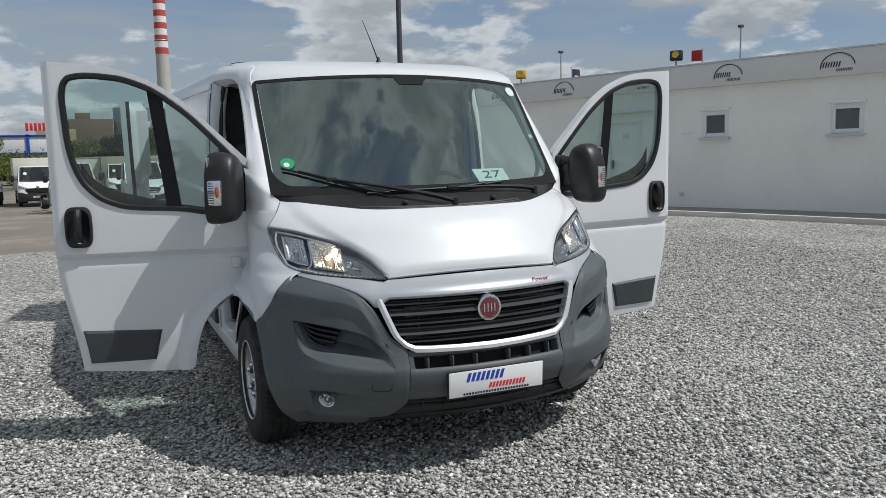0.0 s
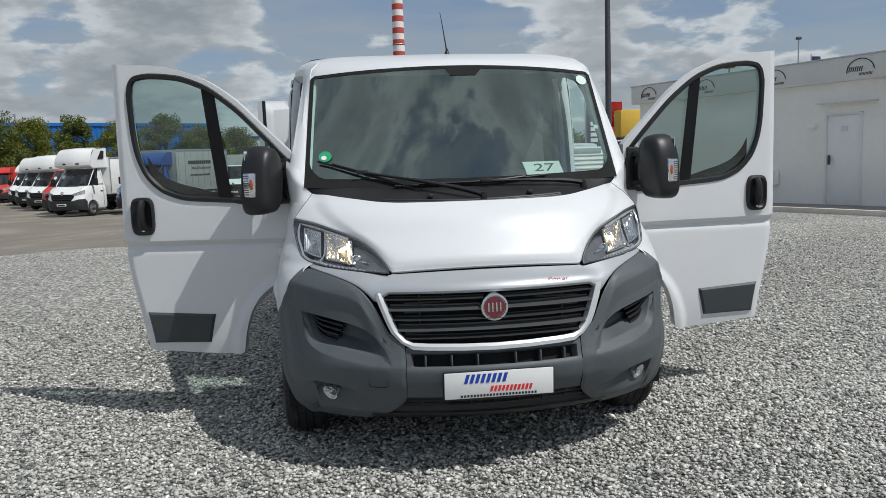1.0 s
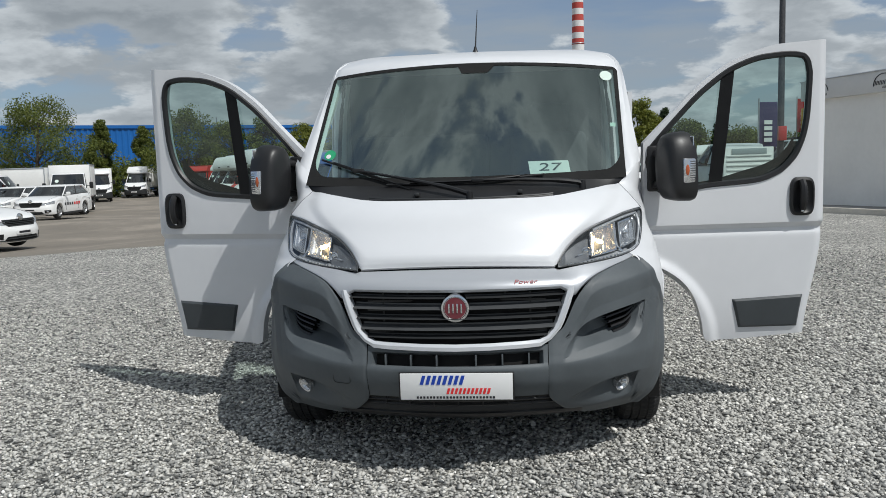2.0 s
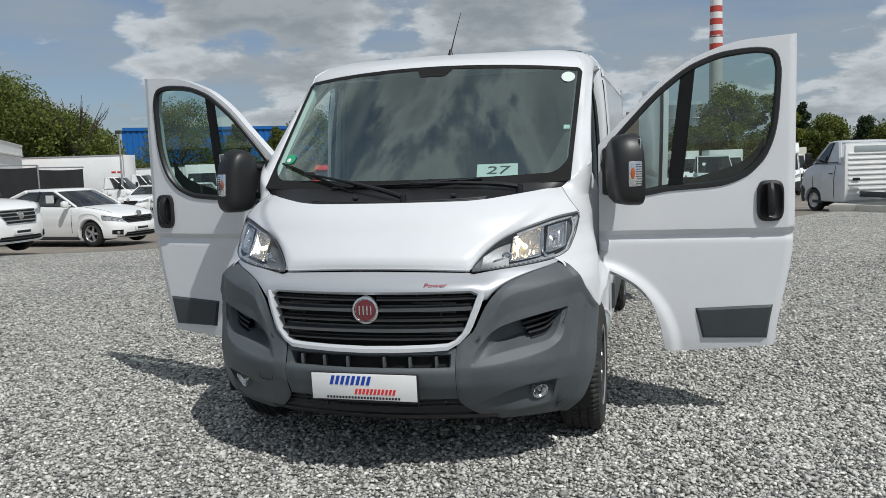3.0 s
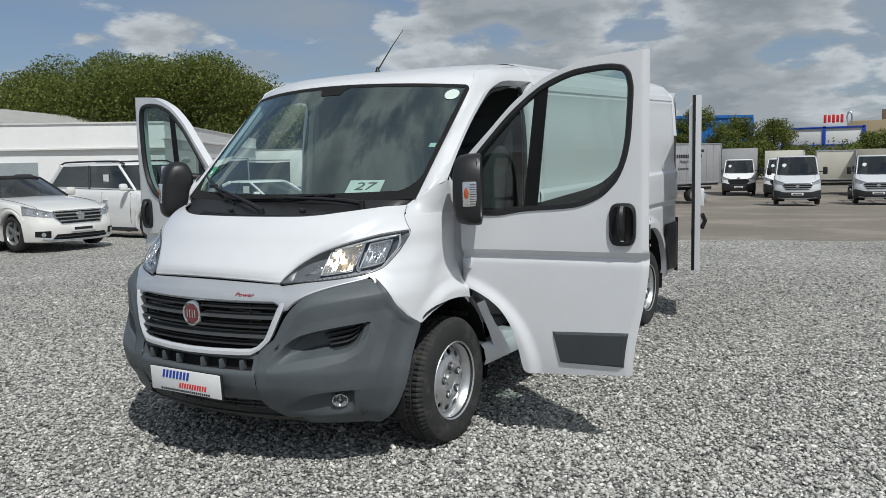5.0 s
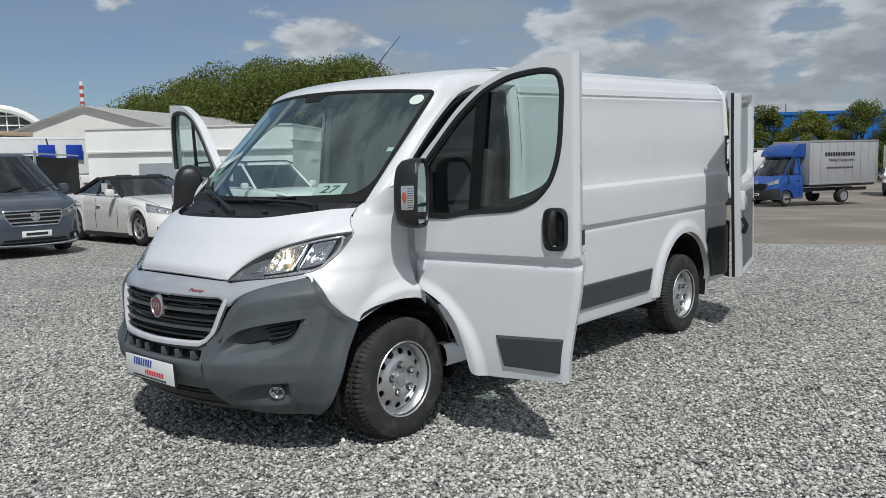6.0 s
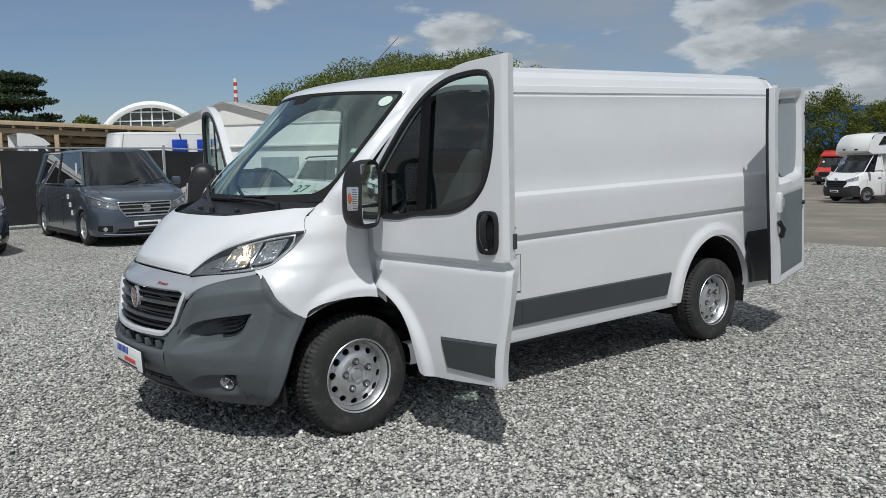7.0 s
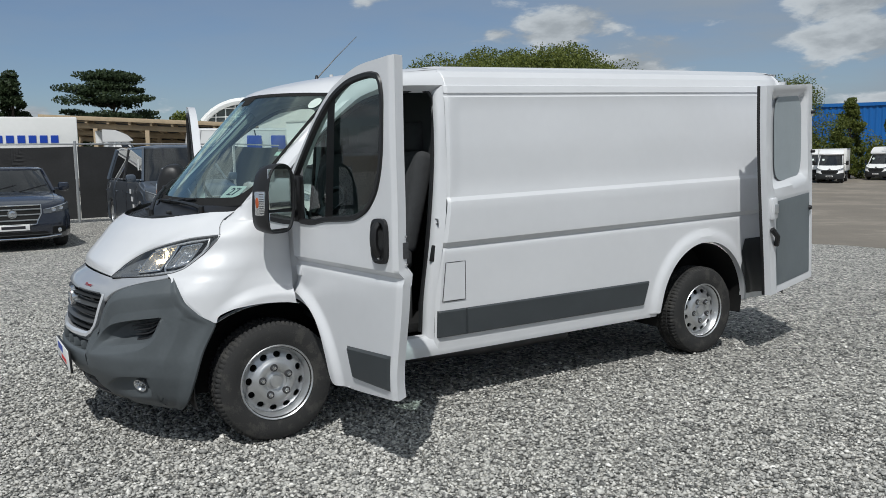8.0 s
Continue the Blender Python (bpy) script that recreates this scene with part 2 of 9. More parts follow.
def tube(bm, points, radius, seg=8, caps=True, closed=False, squash=1.0):
    """A round bar along points; radius is one number or one for each point."""
    p = [Vector(q) for q in points]
    n = len(p)
    radii = radius if isinstance(radius, (list, tuple)) else [radius] * n
    rings, side = [], None
    for i in range(n):
        if closed:
            way = (p[(i + 1) % n] - p[i - 1]).normalized()
        else:
            way = (p[min(i + 1, n - 1)] - p[max(i - 1, 0)]).normalized()
        if side is None:
            side = way.orthogonal().normalized()
        side = (side - way * side.dot(way)).normalized()
        up = way.cross(side)
        rings.append([bm.verts.new(p[i] + (side * math.cos(2 * math.pi * k / seg) + up * (squash * math.sin(2 * math.pi * k / seg))) * radii[i]) for k in range(seg)])
    pairs = list(zip(rings, rings[1:])) + ([(rings[-1], rings[0])] if closed else [])
    for a, b in pairs:
        for k in range(seg):
            bm.faces.new((a[k], a[(k + 1) % seg], b[(k + 1) % seg], b[k]))
    if caps and not closed:
        bm.faces.new(rings[0][::-1]); bm.faces.new(rings[-1])


def lathe(bm, profile, seg=48, m=None):
    """Turns (radius, along) points round the x axis."""
    rows = []
    for i in range(seg + 1):
        a = 2 * math.pi * i / seg
        rows.append([Vector((x, r * math.cos(a), r * math.sin(a))) for r, x in profile])
    before = set(bm.verts)
    grid(bm, rows)
    vs = [v for v in bm.verts if v not in before]
    bmesh.ops.remove_doubles(bm, verts=vs, dist=1e-6)
    vs = [v for v in bm.verts if v not in before]
    if m:
        bmesh.ops.transform(bm, matrix=m, verts=vs)


def plate(bm, outline, depth, m=None):
    """A flat plate: an outline in x, z, given depth along +y."""
    a = [bm.verts.new((x, 0, z)) for x, z in outline]
    b = [bm.verts.new((x, depth, z)) for x, z in outline]
    n = len(a)
    bm.faces.new(a); bm.faces.new(b[::-1])
    for i in range(n):
        bm.faces.new((a[i], b[i], b[(i + 1) % n], a[(i + 1) % n]))
    if m:
        bmesh.ops.transform(bm, matrix=m, verts=a + b)


def part(name, bm, mat, parent=None, label="", m=None, sharp=38, category="", kind="", group=""):
    """Links a bmesh as one mesh object, under a thing or a part."""
    bmesh.ops.recalc_face_normals(bm, faces=bm.faces)
    me = bpy.data.meshes.new(name)
    bm.to_mesh(me)
    bm.free()
    me.shade_smooth()
    me.set_sharp_from_angle(angle=radians(sharp))
    me.materials.append(M[mat] if isinstance(mat, str) else mat)
    ob = new(name, me)
    if m:
        ob.matrix_basis = m
    ob.parent = parent
    return tagged(ob, label, category, group, kind)


def bare(name, verts, faces, mat, parent=None, **tags):
    me = bpy.data.meshes.new(name)
    me.from_pydata(verts, [], faces)
    me.update()
    me.materials.append(M[mat] if isinstance(mat, str) else mat)
    ob = new(name, me)
    ob.parent = parent
    return tagged(ob, **tags)


def empty(name, label, category, m=None, group=""):
    ob = new(name)
    ob.empty_display_size = 0.2
    if m:
        ob.matrix_basis = m
    return tagged(ob, label, category, group)


# ---- the van: nose shell, from which bonnet, lamps, bumper and wings are cut ----
nose_y = table([(0.225, 0.175), (0.26, 0.13), (0.29, 0.09), (0.37, 0.04), (0.45, 0.005), (0.51, 0.0), (0.56, 0.015), (0.63, 0.035), (0.78, 0.05), (0.85, 0.065), (0.92, 0.125), (0.955, 0.165), (1.0, 0.20), (1.08, 0.27), (1.157, 0.335), (1.227, 0.43), (1.26, 0.51), (1.30, 0.62)])
NX, ND = 0.99, 0.62


def arch_bulge(y, z, cy, cz, r):
    d = math.hypot(y - cy, (z - cz)) / r
    return 0.032 * (1 - smooth(1.07, 1.21, d)) if d > 0.9 else 0.032


def shell(x, z, off=0.0):
    """Point of the nose at x, z, moved outwards by off."""
    q = min(abs(x) / NX, 0.99999)
    c = math.sqrt(1 - q * q)
    y = nose_y(z) + ND * (1 - c)
    if off:
        dz = (nose_y(z + 0.01) - nose_y(z - 0.01)) / 0.02
        nrm = Vector((math.copysign(q, x) / NX * ND, -c, dz * c)).normalized() if c > 1e-3 else Vector((math.copysign(1, x), 0, 0))
        return Vector((x, y, z)) + nrm * off
    return Vector((x, y, z))


def shell_x(y, z):
    """How far out the nose is at y, z."""
    d = (y - nose_y(z)) / ND
    return NX if d >= 1 else NX * math.sqrt(max(0, 1 - (1 - d) ** 2))


van = empty("panel_van", "white panel van with all doors open on grey gravel", "van")


def both(fn, name, mat, parent, label="", **kw):
    """One part on the left flank (s = 1) and its mirror on the right."""
    out = []
    for s in (1, -1):
        bm = bmesh.new()
        fn(bm, s)
        out.append(part(name, bm, mat, parent, label, **kw))
    return out


lamp_top = table([(0.455, 0.94), (0.505, 1.005), (0.59, 1.069), (0.73, 1.12), (0.81, 1.143), (0.90, 1.157)])
lamp_low = table([(0.455, 0.928), (0.60, 0.938), (0.735, 0.952), (0.806, 0.965), (0.856, 0.99), (0.885, 1.06), (0.90, 1.145)])
wing_in = table([(0.60, 0.407), (0.626, 0.408), (0.665, 0.457), (0.749, 0.506), (0.82, 0.543), (0.881, 0.616), (0.917, 0.715), (0.937, 0.79), (0.946, 0.82)])
wing_top = table([(0.407, 0.60), (0.408, 0.626), (0.457, 0.665), (0.506, 0.749), (0.543, 0.82), (0.616, 0.881), (0.715, 0.917), (0.79, 0.937), (0.82, 0.946)])
wing_back = table([(0.235, 0.46), (0.40, 0.50), (0.55, 0.545), (0.66, 0.60), (0.705, 0.62), (0.75, 0.545), (0.77, 0.525), (0.83, 0.475), (0.885, 0.458), (0.946, 0.448)])
recess_top = table([(0.47, 0.556), (0.50, 0.604), (0.545, 0.658), (0.604, 0.694), (0.72, 0.724), (0.858, 0.748)])
recess_low = table([(0.47, 0.540), (0.50, 0.549), (0.60, 0.579), (0.70, 0.597), (0.79, 0.611), (0.822, 0.634), (0.842, 0.68), (0.858, 0.747)])
ledge_low = table([(0.407, 0.516), (0.535, 0.524), (0.64, 0.539), (0.744, 0.560), (0.80, 0.580), (0.83, 0.603), (0.856, 0.663), (0.868, 0.745)])
chamfer_z = table([(0.481, 0.62), (0.554, 0.738), (0.60, 0.805), (0.65, 0.830), (0.73, 0.845), (0.80, 0.860), (0.90, 0.876)])
fog_top = table([(0.47, 0.335), (0.53, 0.356), (0.635, 0.405), (0.72, 0.424), (0.806, 0.430)])
fog_low = table([(0.47, 0.268), (0.536, 0.272), (0.709, 0.300), (0.78, 0.312), (0.80, 0.335), (0.812, 0.375), (0.818, 0.428)])


bonnet_back = table([(0, 1.219), (0.36, 1.220), (0.46, 1.225), (0.57, 1.238), (0.63, 1.246), (0.70, 1.256), (0.78, 1.271), (0.80, 1.276), (0.9, 1.29)])


def bonnet_side(v):
    return lerp(0.897, 0.802, v)


def bonnet(bm):
    lift = lambda x, z: 0.013 * (1 - smooth(-0.045, 0.045, abs(x) - lerp(0.44, 0.76, smooth(0.93, 1.25, z))))
    low = lambda x: 0.952 - 0.015 * (abs(x) / 0.455) ** 2 if abs(x) < 0.455 else lamp_top(abs(x)) + 0.004

    def fn(u, v):
        w = u * bonnet_side(v)
        lo, hi = low(u * 0.897), bonnet_back(abs(u) * 0.802)
        z = lerp(lo, max(hi, lo + 0.02), v)
        return shell(w, z, lift(w, z) * smooth(0, 0.12, v) + 0.004 * smooth(0, 0.04, v) - 0.006 * (1 - smooth(0, 0.03, v)))

    patch(bm, fn, steps(-1, 1, 131), [0, 0.01, 0.025, 0.05] + steps(0.08, 1, 25))
    # lip folded under along the front
    grid(bm, [[fn(u, 0) + Vector((0, dy, dz)) for u in steps(-0.52, 0.52, 41)] for dy, dz in ((0, 0), (0.006, -0.008), (0.03, -0.006))])


bm = bmesh.new(); bonnet(bm); bonnet_ob = part("bonnet", bm, "white", van, "white bonnet with raised centre")
for s in (1, -1):
    bm = bmesh.new()
    tube(bm, [shell(s * bonnet_side(v), lerp(1.156, 1.276, v), 0.0045) for v in steps(0.03, 1, 14)], 0.0014, 5)
    part("shut_line", bm, "slat_grey", bonnet_ob)


def front_panel(bm):
    """White band between bonnet and grille, running out under the lamps."""
    def fn(u, v):
        x = 0.818 * u
        a = abs(x)
        hi = 0.945 - 0.012 * (a / 0.455) ** 2 if a < 0.455 else lamp_low(a) - 0.003
        lo = 0.846 if a < 0.50 else wing_top(a)
        if a < 0.53:
            lo = lerp(0.846, wing_top(0.53), smooth(0.47, 0.53, a))
        lo = min(lo, hi - 0.002)
        z = lerp(lo, hi, v)
        return shell(x, z, -0.012 * (1 - smooth(0, 0.12, v)) - 0.016 * smooth(0.35, 0.95, v) * (1 - smooth(0.40, 0.60, a)))
    patch(bm, fn, steps(-1, 1, 71), steps(0, 1, 12))


bm = bmesh.new(); front_panel(bm); part("front_panel", bm, "silver_band", van, "silver-grey band above the grille")
# added near-black sheet, standing in for the shade in the gap under the bonnet's edge
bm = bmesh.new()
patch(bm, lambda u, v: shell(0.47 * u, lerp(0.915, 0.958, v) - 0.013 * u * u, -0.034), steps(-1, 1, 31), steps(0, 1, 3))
part("gap_backing", bm, "void", van)

# U-shaped white frame of the grille
OPEN_SIDE = table([(0.628, 0.385), (0.66, 0.425), (0.74, 0.462), (0.846, 0.50)])


def frame_path(off):
    pts = [(0.503 + off * 0.7, 0.848)] + [(OPEN_SIDE(z) + off, z) for z in (0.82, 0.78, 0.74, 0.70, 0.67)] + [(0.40 + off * 0.6, 0.640 - off * 0.5), (0.37, 0.628 - off), (0.3, 0.624 - off), (0.15, 0.620 - off), (0, 0.618 - off)]
    return pts + [(-x, z) for x, z in pts[-2::-1]]


bm = bmesh.new()
inner, mid, outer = frame_path(0.0), frame_path(0.014), frame_path(0.03)
grid(bm, [[shell(x, z, -0.035) for x, z in inner], [shell(x, z, 0.0) for x, z in inner], [shell(x, z, 0.008) for x, z in mid], [shell(x, z, 0.004) for x, z in outer], [shell(x, z, -0.02) for x, z in outer]])
part("grille_frame", bm, "silver_frame", van, "silver-grey grille surround")

# near-black sheet behind the slats, shade of the openings put into its colour
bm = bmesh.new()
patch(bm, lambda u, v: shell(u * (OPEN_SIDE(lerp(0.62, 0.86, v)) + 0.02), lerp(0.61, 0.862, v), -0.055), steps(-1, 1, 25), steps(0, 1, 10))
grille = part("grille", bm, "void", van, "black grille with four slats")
for z, h in ((0.828, 0.013), (0.783, 0.018), (0.735, 0.012), (0.692, 0.018), (0.652, 0.011)):
    bm = bmesh.new()
    w = OPEN_SIDE(z) - 0.004
    patch(bm, lambda u, v: shell(u * w, z + h * (1 if v in (1, 2) else -1) * (0.5 if v in (1, 3) else 0.9), (-0.012, -0.04, -0.04, -0.012, -0.012)[v]) if v in (1, 2) else shell(u * w, z - h * 0.8, (-0.004, 0, 0, -0.04, -0.004)[v]), steps(-1, 1, 33), [0, 1, 2, 3, 0])
    part("slat", bm, "slat_grey" if h > 0.015 else "trim", grille)
bm = bmesh.new()
for z in (0.72, 0.76, 0.665, 0.80):
    box(bm, (0, 0.125, z), (0.8, 0.006, 0.008))
for k in range(-3, 4):
    box(bm, (0.11 * k, 0.128, 0.735), (0.008, 0.004, 0.2))
part("backing_ribs", bm, "black", grille)

BADGE = Matrix.Translation((0, 0.066, 0.775)) @ Matrix.Rotation(radians(-90), 4, "Z") @ Matrix.Scale(0.9, 4)
# round badge: chrome rim, red field, plain silver bars
bm = bmesh.new()
lathe(bm, [(0.0, 0.010), (0.055, 0.010), (0.058, 0.016), (0.068, 0.014), (0.072, 0.0), (0.072, -0.05)], 40, BADGE)
badge = part("badge", bm, "chrome", van, "round chrome badge with red field")
bm = bmesh.new()
lathe(bm, [(0.0, 0.0145), (0.053, 0.013), (0.054, 0.008)], 40, BADGE)
part("red_field", bm, "red_badge", badge)
for k in range(4):
    bm = bmesh.new()
    box(bm, (-0.027 + 0.018 * k, 0.0520, 0.775), (0.006, 0.004, 0.042), 0.0015)
    part("bar", bm, "chrome", badge)

# small red lettering on the band, as slanted bars
def lettering(name, body, size, mat, parent, m, shear=0.0):
    """Raised letters in the built-in font, lying in the plane of m."""
    font = bpy.data.curves.new(name, "FONT")
    font.body, font.size, font.align_x, font.align_y, font.extrude, font.shear, font.resolution_u = body, size, "CENTER", "CENTER", 0.0008, shear, 3
    text = new(name, font)
    me = bpy.data.meshes.new_from_object(text.evaluated_get(bpy.context.evaluated_depsgraph_get()))
    bpy.data.objects.remove(text)
    ob = new(name, me)
    ob.data.materials.append(M[mat])
    ob.parent, ob.matrix_basis = parent, m
    return tagged(ob)


p = shell(0.308, 0.878, 0.003)
lettering("model_script", "Power", 0.029, "dark_red_print", van, pose(*p, 58, 0, 10) @ Matrix.Diagonal((1.35, 1, 1, 1)), 0.25)


# bumper corners
def ramp(a, b, x):
    return min(1.0, max(0.0, (x - a) / (b - a)))


def scoop(x, z):
    """Depth of the hollow round the blades: sharp brow above, sharp outer wall, a floor that rises to the ledge."""
    if not 0.47 < x < 0.868:
        return 0.0
    zu, zl, ze = recess_top(min(x, 0.858)), recess_low(min(x, 0.858)), ledge_low(x)
    if z >= zu or z <= ze:
        return 0.0
    reach = smooth(0.47, 0.66, x)
    lip = 0.020 * lerp(0.35, 1.0, reach)
    if z < zl:
        return lip * ramp(ze, max(zl, ze + 0.004), z)
    deep = lerp(0.012, 0.095, reach)
    floor = lip + (deep - lip) * ramp(0.0, 0.045, z - zl)
    brow = ramp(0.0, lerp(0.05, 0.012, smooth(0.50, 0.62, x)), zu - z)
    return floor * brow


def fog_pocket(x, z):
    """Wedge round the fog lamp, deepest under its upper edge at the outer end."""
    if not 0.47 < x < 0.818:
        return 0.0
    zu, zl = fog_top(min(x, 0.806)), fog_low(x)
    if not zl < z < zu:
        return 0.0
    t = (z - zl) / max(zu - zl, 1e-3)
    return 0.042 * smooth(0.48, 0.72, x) * min(ramp(0.0, 0.62, t), ramp(0.0, 0.010, zu - z), ramp(0.0, 0.016, 0.818 - x))


def bumper_relief(x, z):
    """Creases of the bumper corner: chamfer under the lamp, ledge under the blades, fold towards the wheel."""
    off = 0.013 * (1 - ramp(0, 0.075, abs(z - chamfer_z(x)))) * smooth(0.47, 0.56, x) * (1 - smooth(0.93, 0.985, x))
    below = ledge_low(min(x, 0.83)) - z
    rim = (1 - ramp(0, 0.10, below)) if below > 0 else (1 - smooth(0, 0.16, -below))
    off += 0.010 * rim * (1 - smooth(0.84, 0.92, x))
    fold = lerp(0.900, 0.938, ramp(0.50, 0.795, z))
    off += 0.011 * (1 - ramp(0, 0.035, abs(x - fold))) * smooth(0.42, 0.62, z) * (1 - smooth(0.79, 0.86, z))
    return off - scoop(x, z) - fog_pocket(x, z)


RUNGS = (0, 10, 38, 52, 64, 98, 104, 126, 148)


def bumper_levels(x, z0):
    """Heights of the creases at x, from the low edge up; the rows of the mesh follow them."""
    marks = [z0, fog_low(x), fog_top(min(x, 0.806)), ledge_low(x), recess_low(min(x, 0.858)), recess_top(min(x, 0.858)) - 0.012, recess_top(min(x, 0.858)), chamfer_z(x), 0.946]
    for k in range(1, 9):
        marks[k] = max(marks[k], marks[k - 1] + 0.0015)
    return marks


def bumper_wing(bm, s):
    def fn(u, v):
        k = max(i for i in range(8) if RUNGS[i] <= v)
        f = (v - RUNGS[k]) / (RUNGS[k + 1] - RUNGS[k])
        z0 = lerp(0.285, 0.236, smooth(0.0, 0.2, u))
        z = lerp(z0, 0.946, v / 148)
        for _ in range(5):
            xi = wing_in(z) if z > 0.6 else (0.407 if z > 0.37 else lerp(0.49, 0.407, smooth(0.25, 0.37, z)))
            xo = max(shell_x(wing_back(z) + 0.003, z), xi + 0.006)
            ai, ao = math.asin(min(1, xi / NX)), math.asin(min(1, xo / NX))
            x = NX * math.sin(lerp(ai, ao, u))
            marks = bumper_levels(x, z0)
            z = lerp(z, lerp(marks[k], marks[k + 1], f), 0.8)
        w = (z - z0) / (0.946 - z0)
        edge = smooth(0.0, 0.02, u) * smooth(0, 0.03, 1 - w)
        off = 0.004 * edge - 0.006 + 0.0085 * smooth(0.85, 0.95, u) * (1 - smooth(0.985, 1.0, u)) + bumper_relief(x, z) * smooth(0.0, 0.10, u) * smooth(0, 0.06, 1 - w) * smooth(0, 0.05, 1 - u)
        p = shell(x, z, off)
        return Vector((s * p.x, p.y, p.z))
    patch(bm, fn, steps(0, 1, 130), range(149))


wings = both(bumper_wing, "bumper_corner", "plastic", van, "textured grey plastic bumper corner")
for wing, s in zip(wings, (1, -1)):
    for k in range(4):
        bm = bmesh.new()
        line = []
        for x in steps(0.700 + 0.012 * (3 - k), 0.832 + 0.003 * k, 9):
            z = lerp(recess_low(x) + 0.014, recess_top(x) - 0.016, 0.10 + 0.25 * k)
            line.append((x, z))
        grid(bm, [[shell(s * x, z + dz, o) for x, z in line] for dz, o in ((0.006, -0.085), (0.004, -0.046), (-0.004, -0.044), (-0.007, -0.085))])
        part("blade", bm, "black", wing)
    if s < 0:
        bm = bmesh.new()
        tube(bm, [shell(-0.53 + 0.042 * math.copysign(abs(math.cos(a)) ** 0.35, math.cos(a)), 0.462 + 0.034 * math.copysign(abs(math.sin(a)) ** 0.35, math.sin(a)), 0.001) for a in steps(0, 2 * math.pi, 33)[:-1]], 0.0016, 4, closed=True)
        part("tow_cover_gap", bm, "black", wing)
    # fog lamp: cup, reflector, lens
    c, nrm = shell(s * 0.755, 0.370, -0.024), (shell(s * 0.765, 0.372, 0.1) - shell(s * 0.765, 0.372, 0)).normalized()
    turn = Matrix.Translation(c) @ nrm.to_track_quat("X", "Z").to_matrix().to_4x4()
    bm = bmesh.new(); lathe(bm, [(0.0, -0.02), (0.021, -0.012), (0.033, 0.012), (0.038, 0.014), (0.041, -0.01)], 28, turn)
    fog = part("fog_lamp", bm, "reflector", wing)
    bm = bmesh.new(); lathe(bm, [(0.0, 0.022), (0.021, 0.019), (0.033, 0.013)], 28, turn)
    part("lens", bm, "lens", fog)
    bm = bmesh.new(); lathe(bm, [(0.0, 0.008), (0.006, 0.007), (0.008, -0.01)], 12, turn)
    part("bulb", bm, "chrome", fog)


# bumper middle with slot, number panel and lower intake
def bumper_middle(bm):
    def fn(u, v):
        z = lerp(0.368, 0.606, v)
        x = 0.405 * u
        inside = smooth(0.525, 0.532, z) * (1 - smooth(0.576, 0.583, z)) * (1 - smooth(0.375, 0.385, abs(x)))
        off = -0.01 - 0.05 * inside + 0.008 * smooth(0.38, 0.5, z) * (1 - smooth(0.5, 0.53, z))
        return shell(x, z, off)
    patch(bm, fn, sorted(steps(-1, 1, 41) + [-0.945, 0.945, -0.93, 0.93]), sorted(steps(0, 1, 25) + [0.664, 0.69, 0.875, 0.90]))


bm = bmesh.new(); bumper_middle(bm)
middle = part("bumper_middle", bm, "plastic", van, "grey bumper middle with slotted intake")
# near-black sheet at the back of the slot, painted as its shade
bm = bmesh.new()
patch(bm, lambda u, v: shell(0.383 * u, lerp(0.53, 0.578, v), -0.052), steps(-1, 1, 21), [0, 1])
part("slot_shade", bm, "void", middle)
for k in range(-3, 4):
    if k == 0:
        continue
    x = 0.118 * k - math.copysign(0.03, k)
    bm = bmesh.new()
    p = shell(x, 0.555, -0.03)
    box(bm, p, (0.007, 0.05, 0.050), 0.002)
    part("divider", bm, "plastic", middle)
bm = bmesh.new()
patch(bm, lambda u, v: shell(u * lerp(0.51, 0.415, v), lerp(0.262, 0.372, v), lerp(-0.012, -0.05, smooth(0.15, 0.5, v))), steps(-1, 1, 41), steps(0, 1, 12))
intake = part("lower_intake", bm, "black", van, "black lower intake")
for z in (0.318, 0.342):
    bm = bmesh.new()
    tube(bm, [shell(x, z, -0.022) for x in steps(-0.47, 0.47, 21)], 0.006, 5)
    part("intake_bar", bm, "black", intake)
for x in steps(-0.45, 0.45, 9):
    bm = bmesh.new(); box(bm, shell(x, 0.335, -0.035), (0.006, 0.02, 0.06)); part("intake_rib", bm, "black", intake)

bm = bmesh.new()
patch(bm, lambda u, v: shell(0.56 * u, (0.242, 0.250, 0.272, 0.280, 0.280)[v], (-0.02, -0.002, 0.002, -0.004, -0.035)[v]), steps(-1, 1, 41), range(5))
part("bumper_lip", bm, "black", van)

# dealer's plate on the bumper
plate_m = pose(0, -0.006, 0.438, 3, 0, 0)
bm = bmesh.new(); box(bm, (0, 0.006, 0), (0.506, 0.012, 0.132), 0.004)
holder = part("plate_holder", bm, "black", van, m=plate_m)
bm = bmesh.new(); box(bm, (0, -0.003, 0.004), (0.492, 0.006, 0.120), 0.0025)
part("plate_face", bm, "paper", holder, "white dealer plate with blue and red marks")


def slanted(bm, x0, x1, z0, z1, y, n, lean=0.28, gap=0.24):
    """n slanted plain blocks between x0 and x1, in place of a maker's mark."""
    w = (x1 - x0) / n
    for i in range(n):
        a, b = x0 + w * i, x0 + w * (i + 1 - gap)
        for v in box(bm, ((a + b) / 2, y, (z0 + z1) / 2), (b - a, 0.002, (z1 - z0) * (1 if i % 3 else 0.92))):
            v.co.x += (v.co.z - z0) * lean


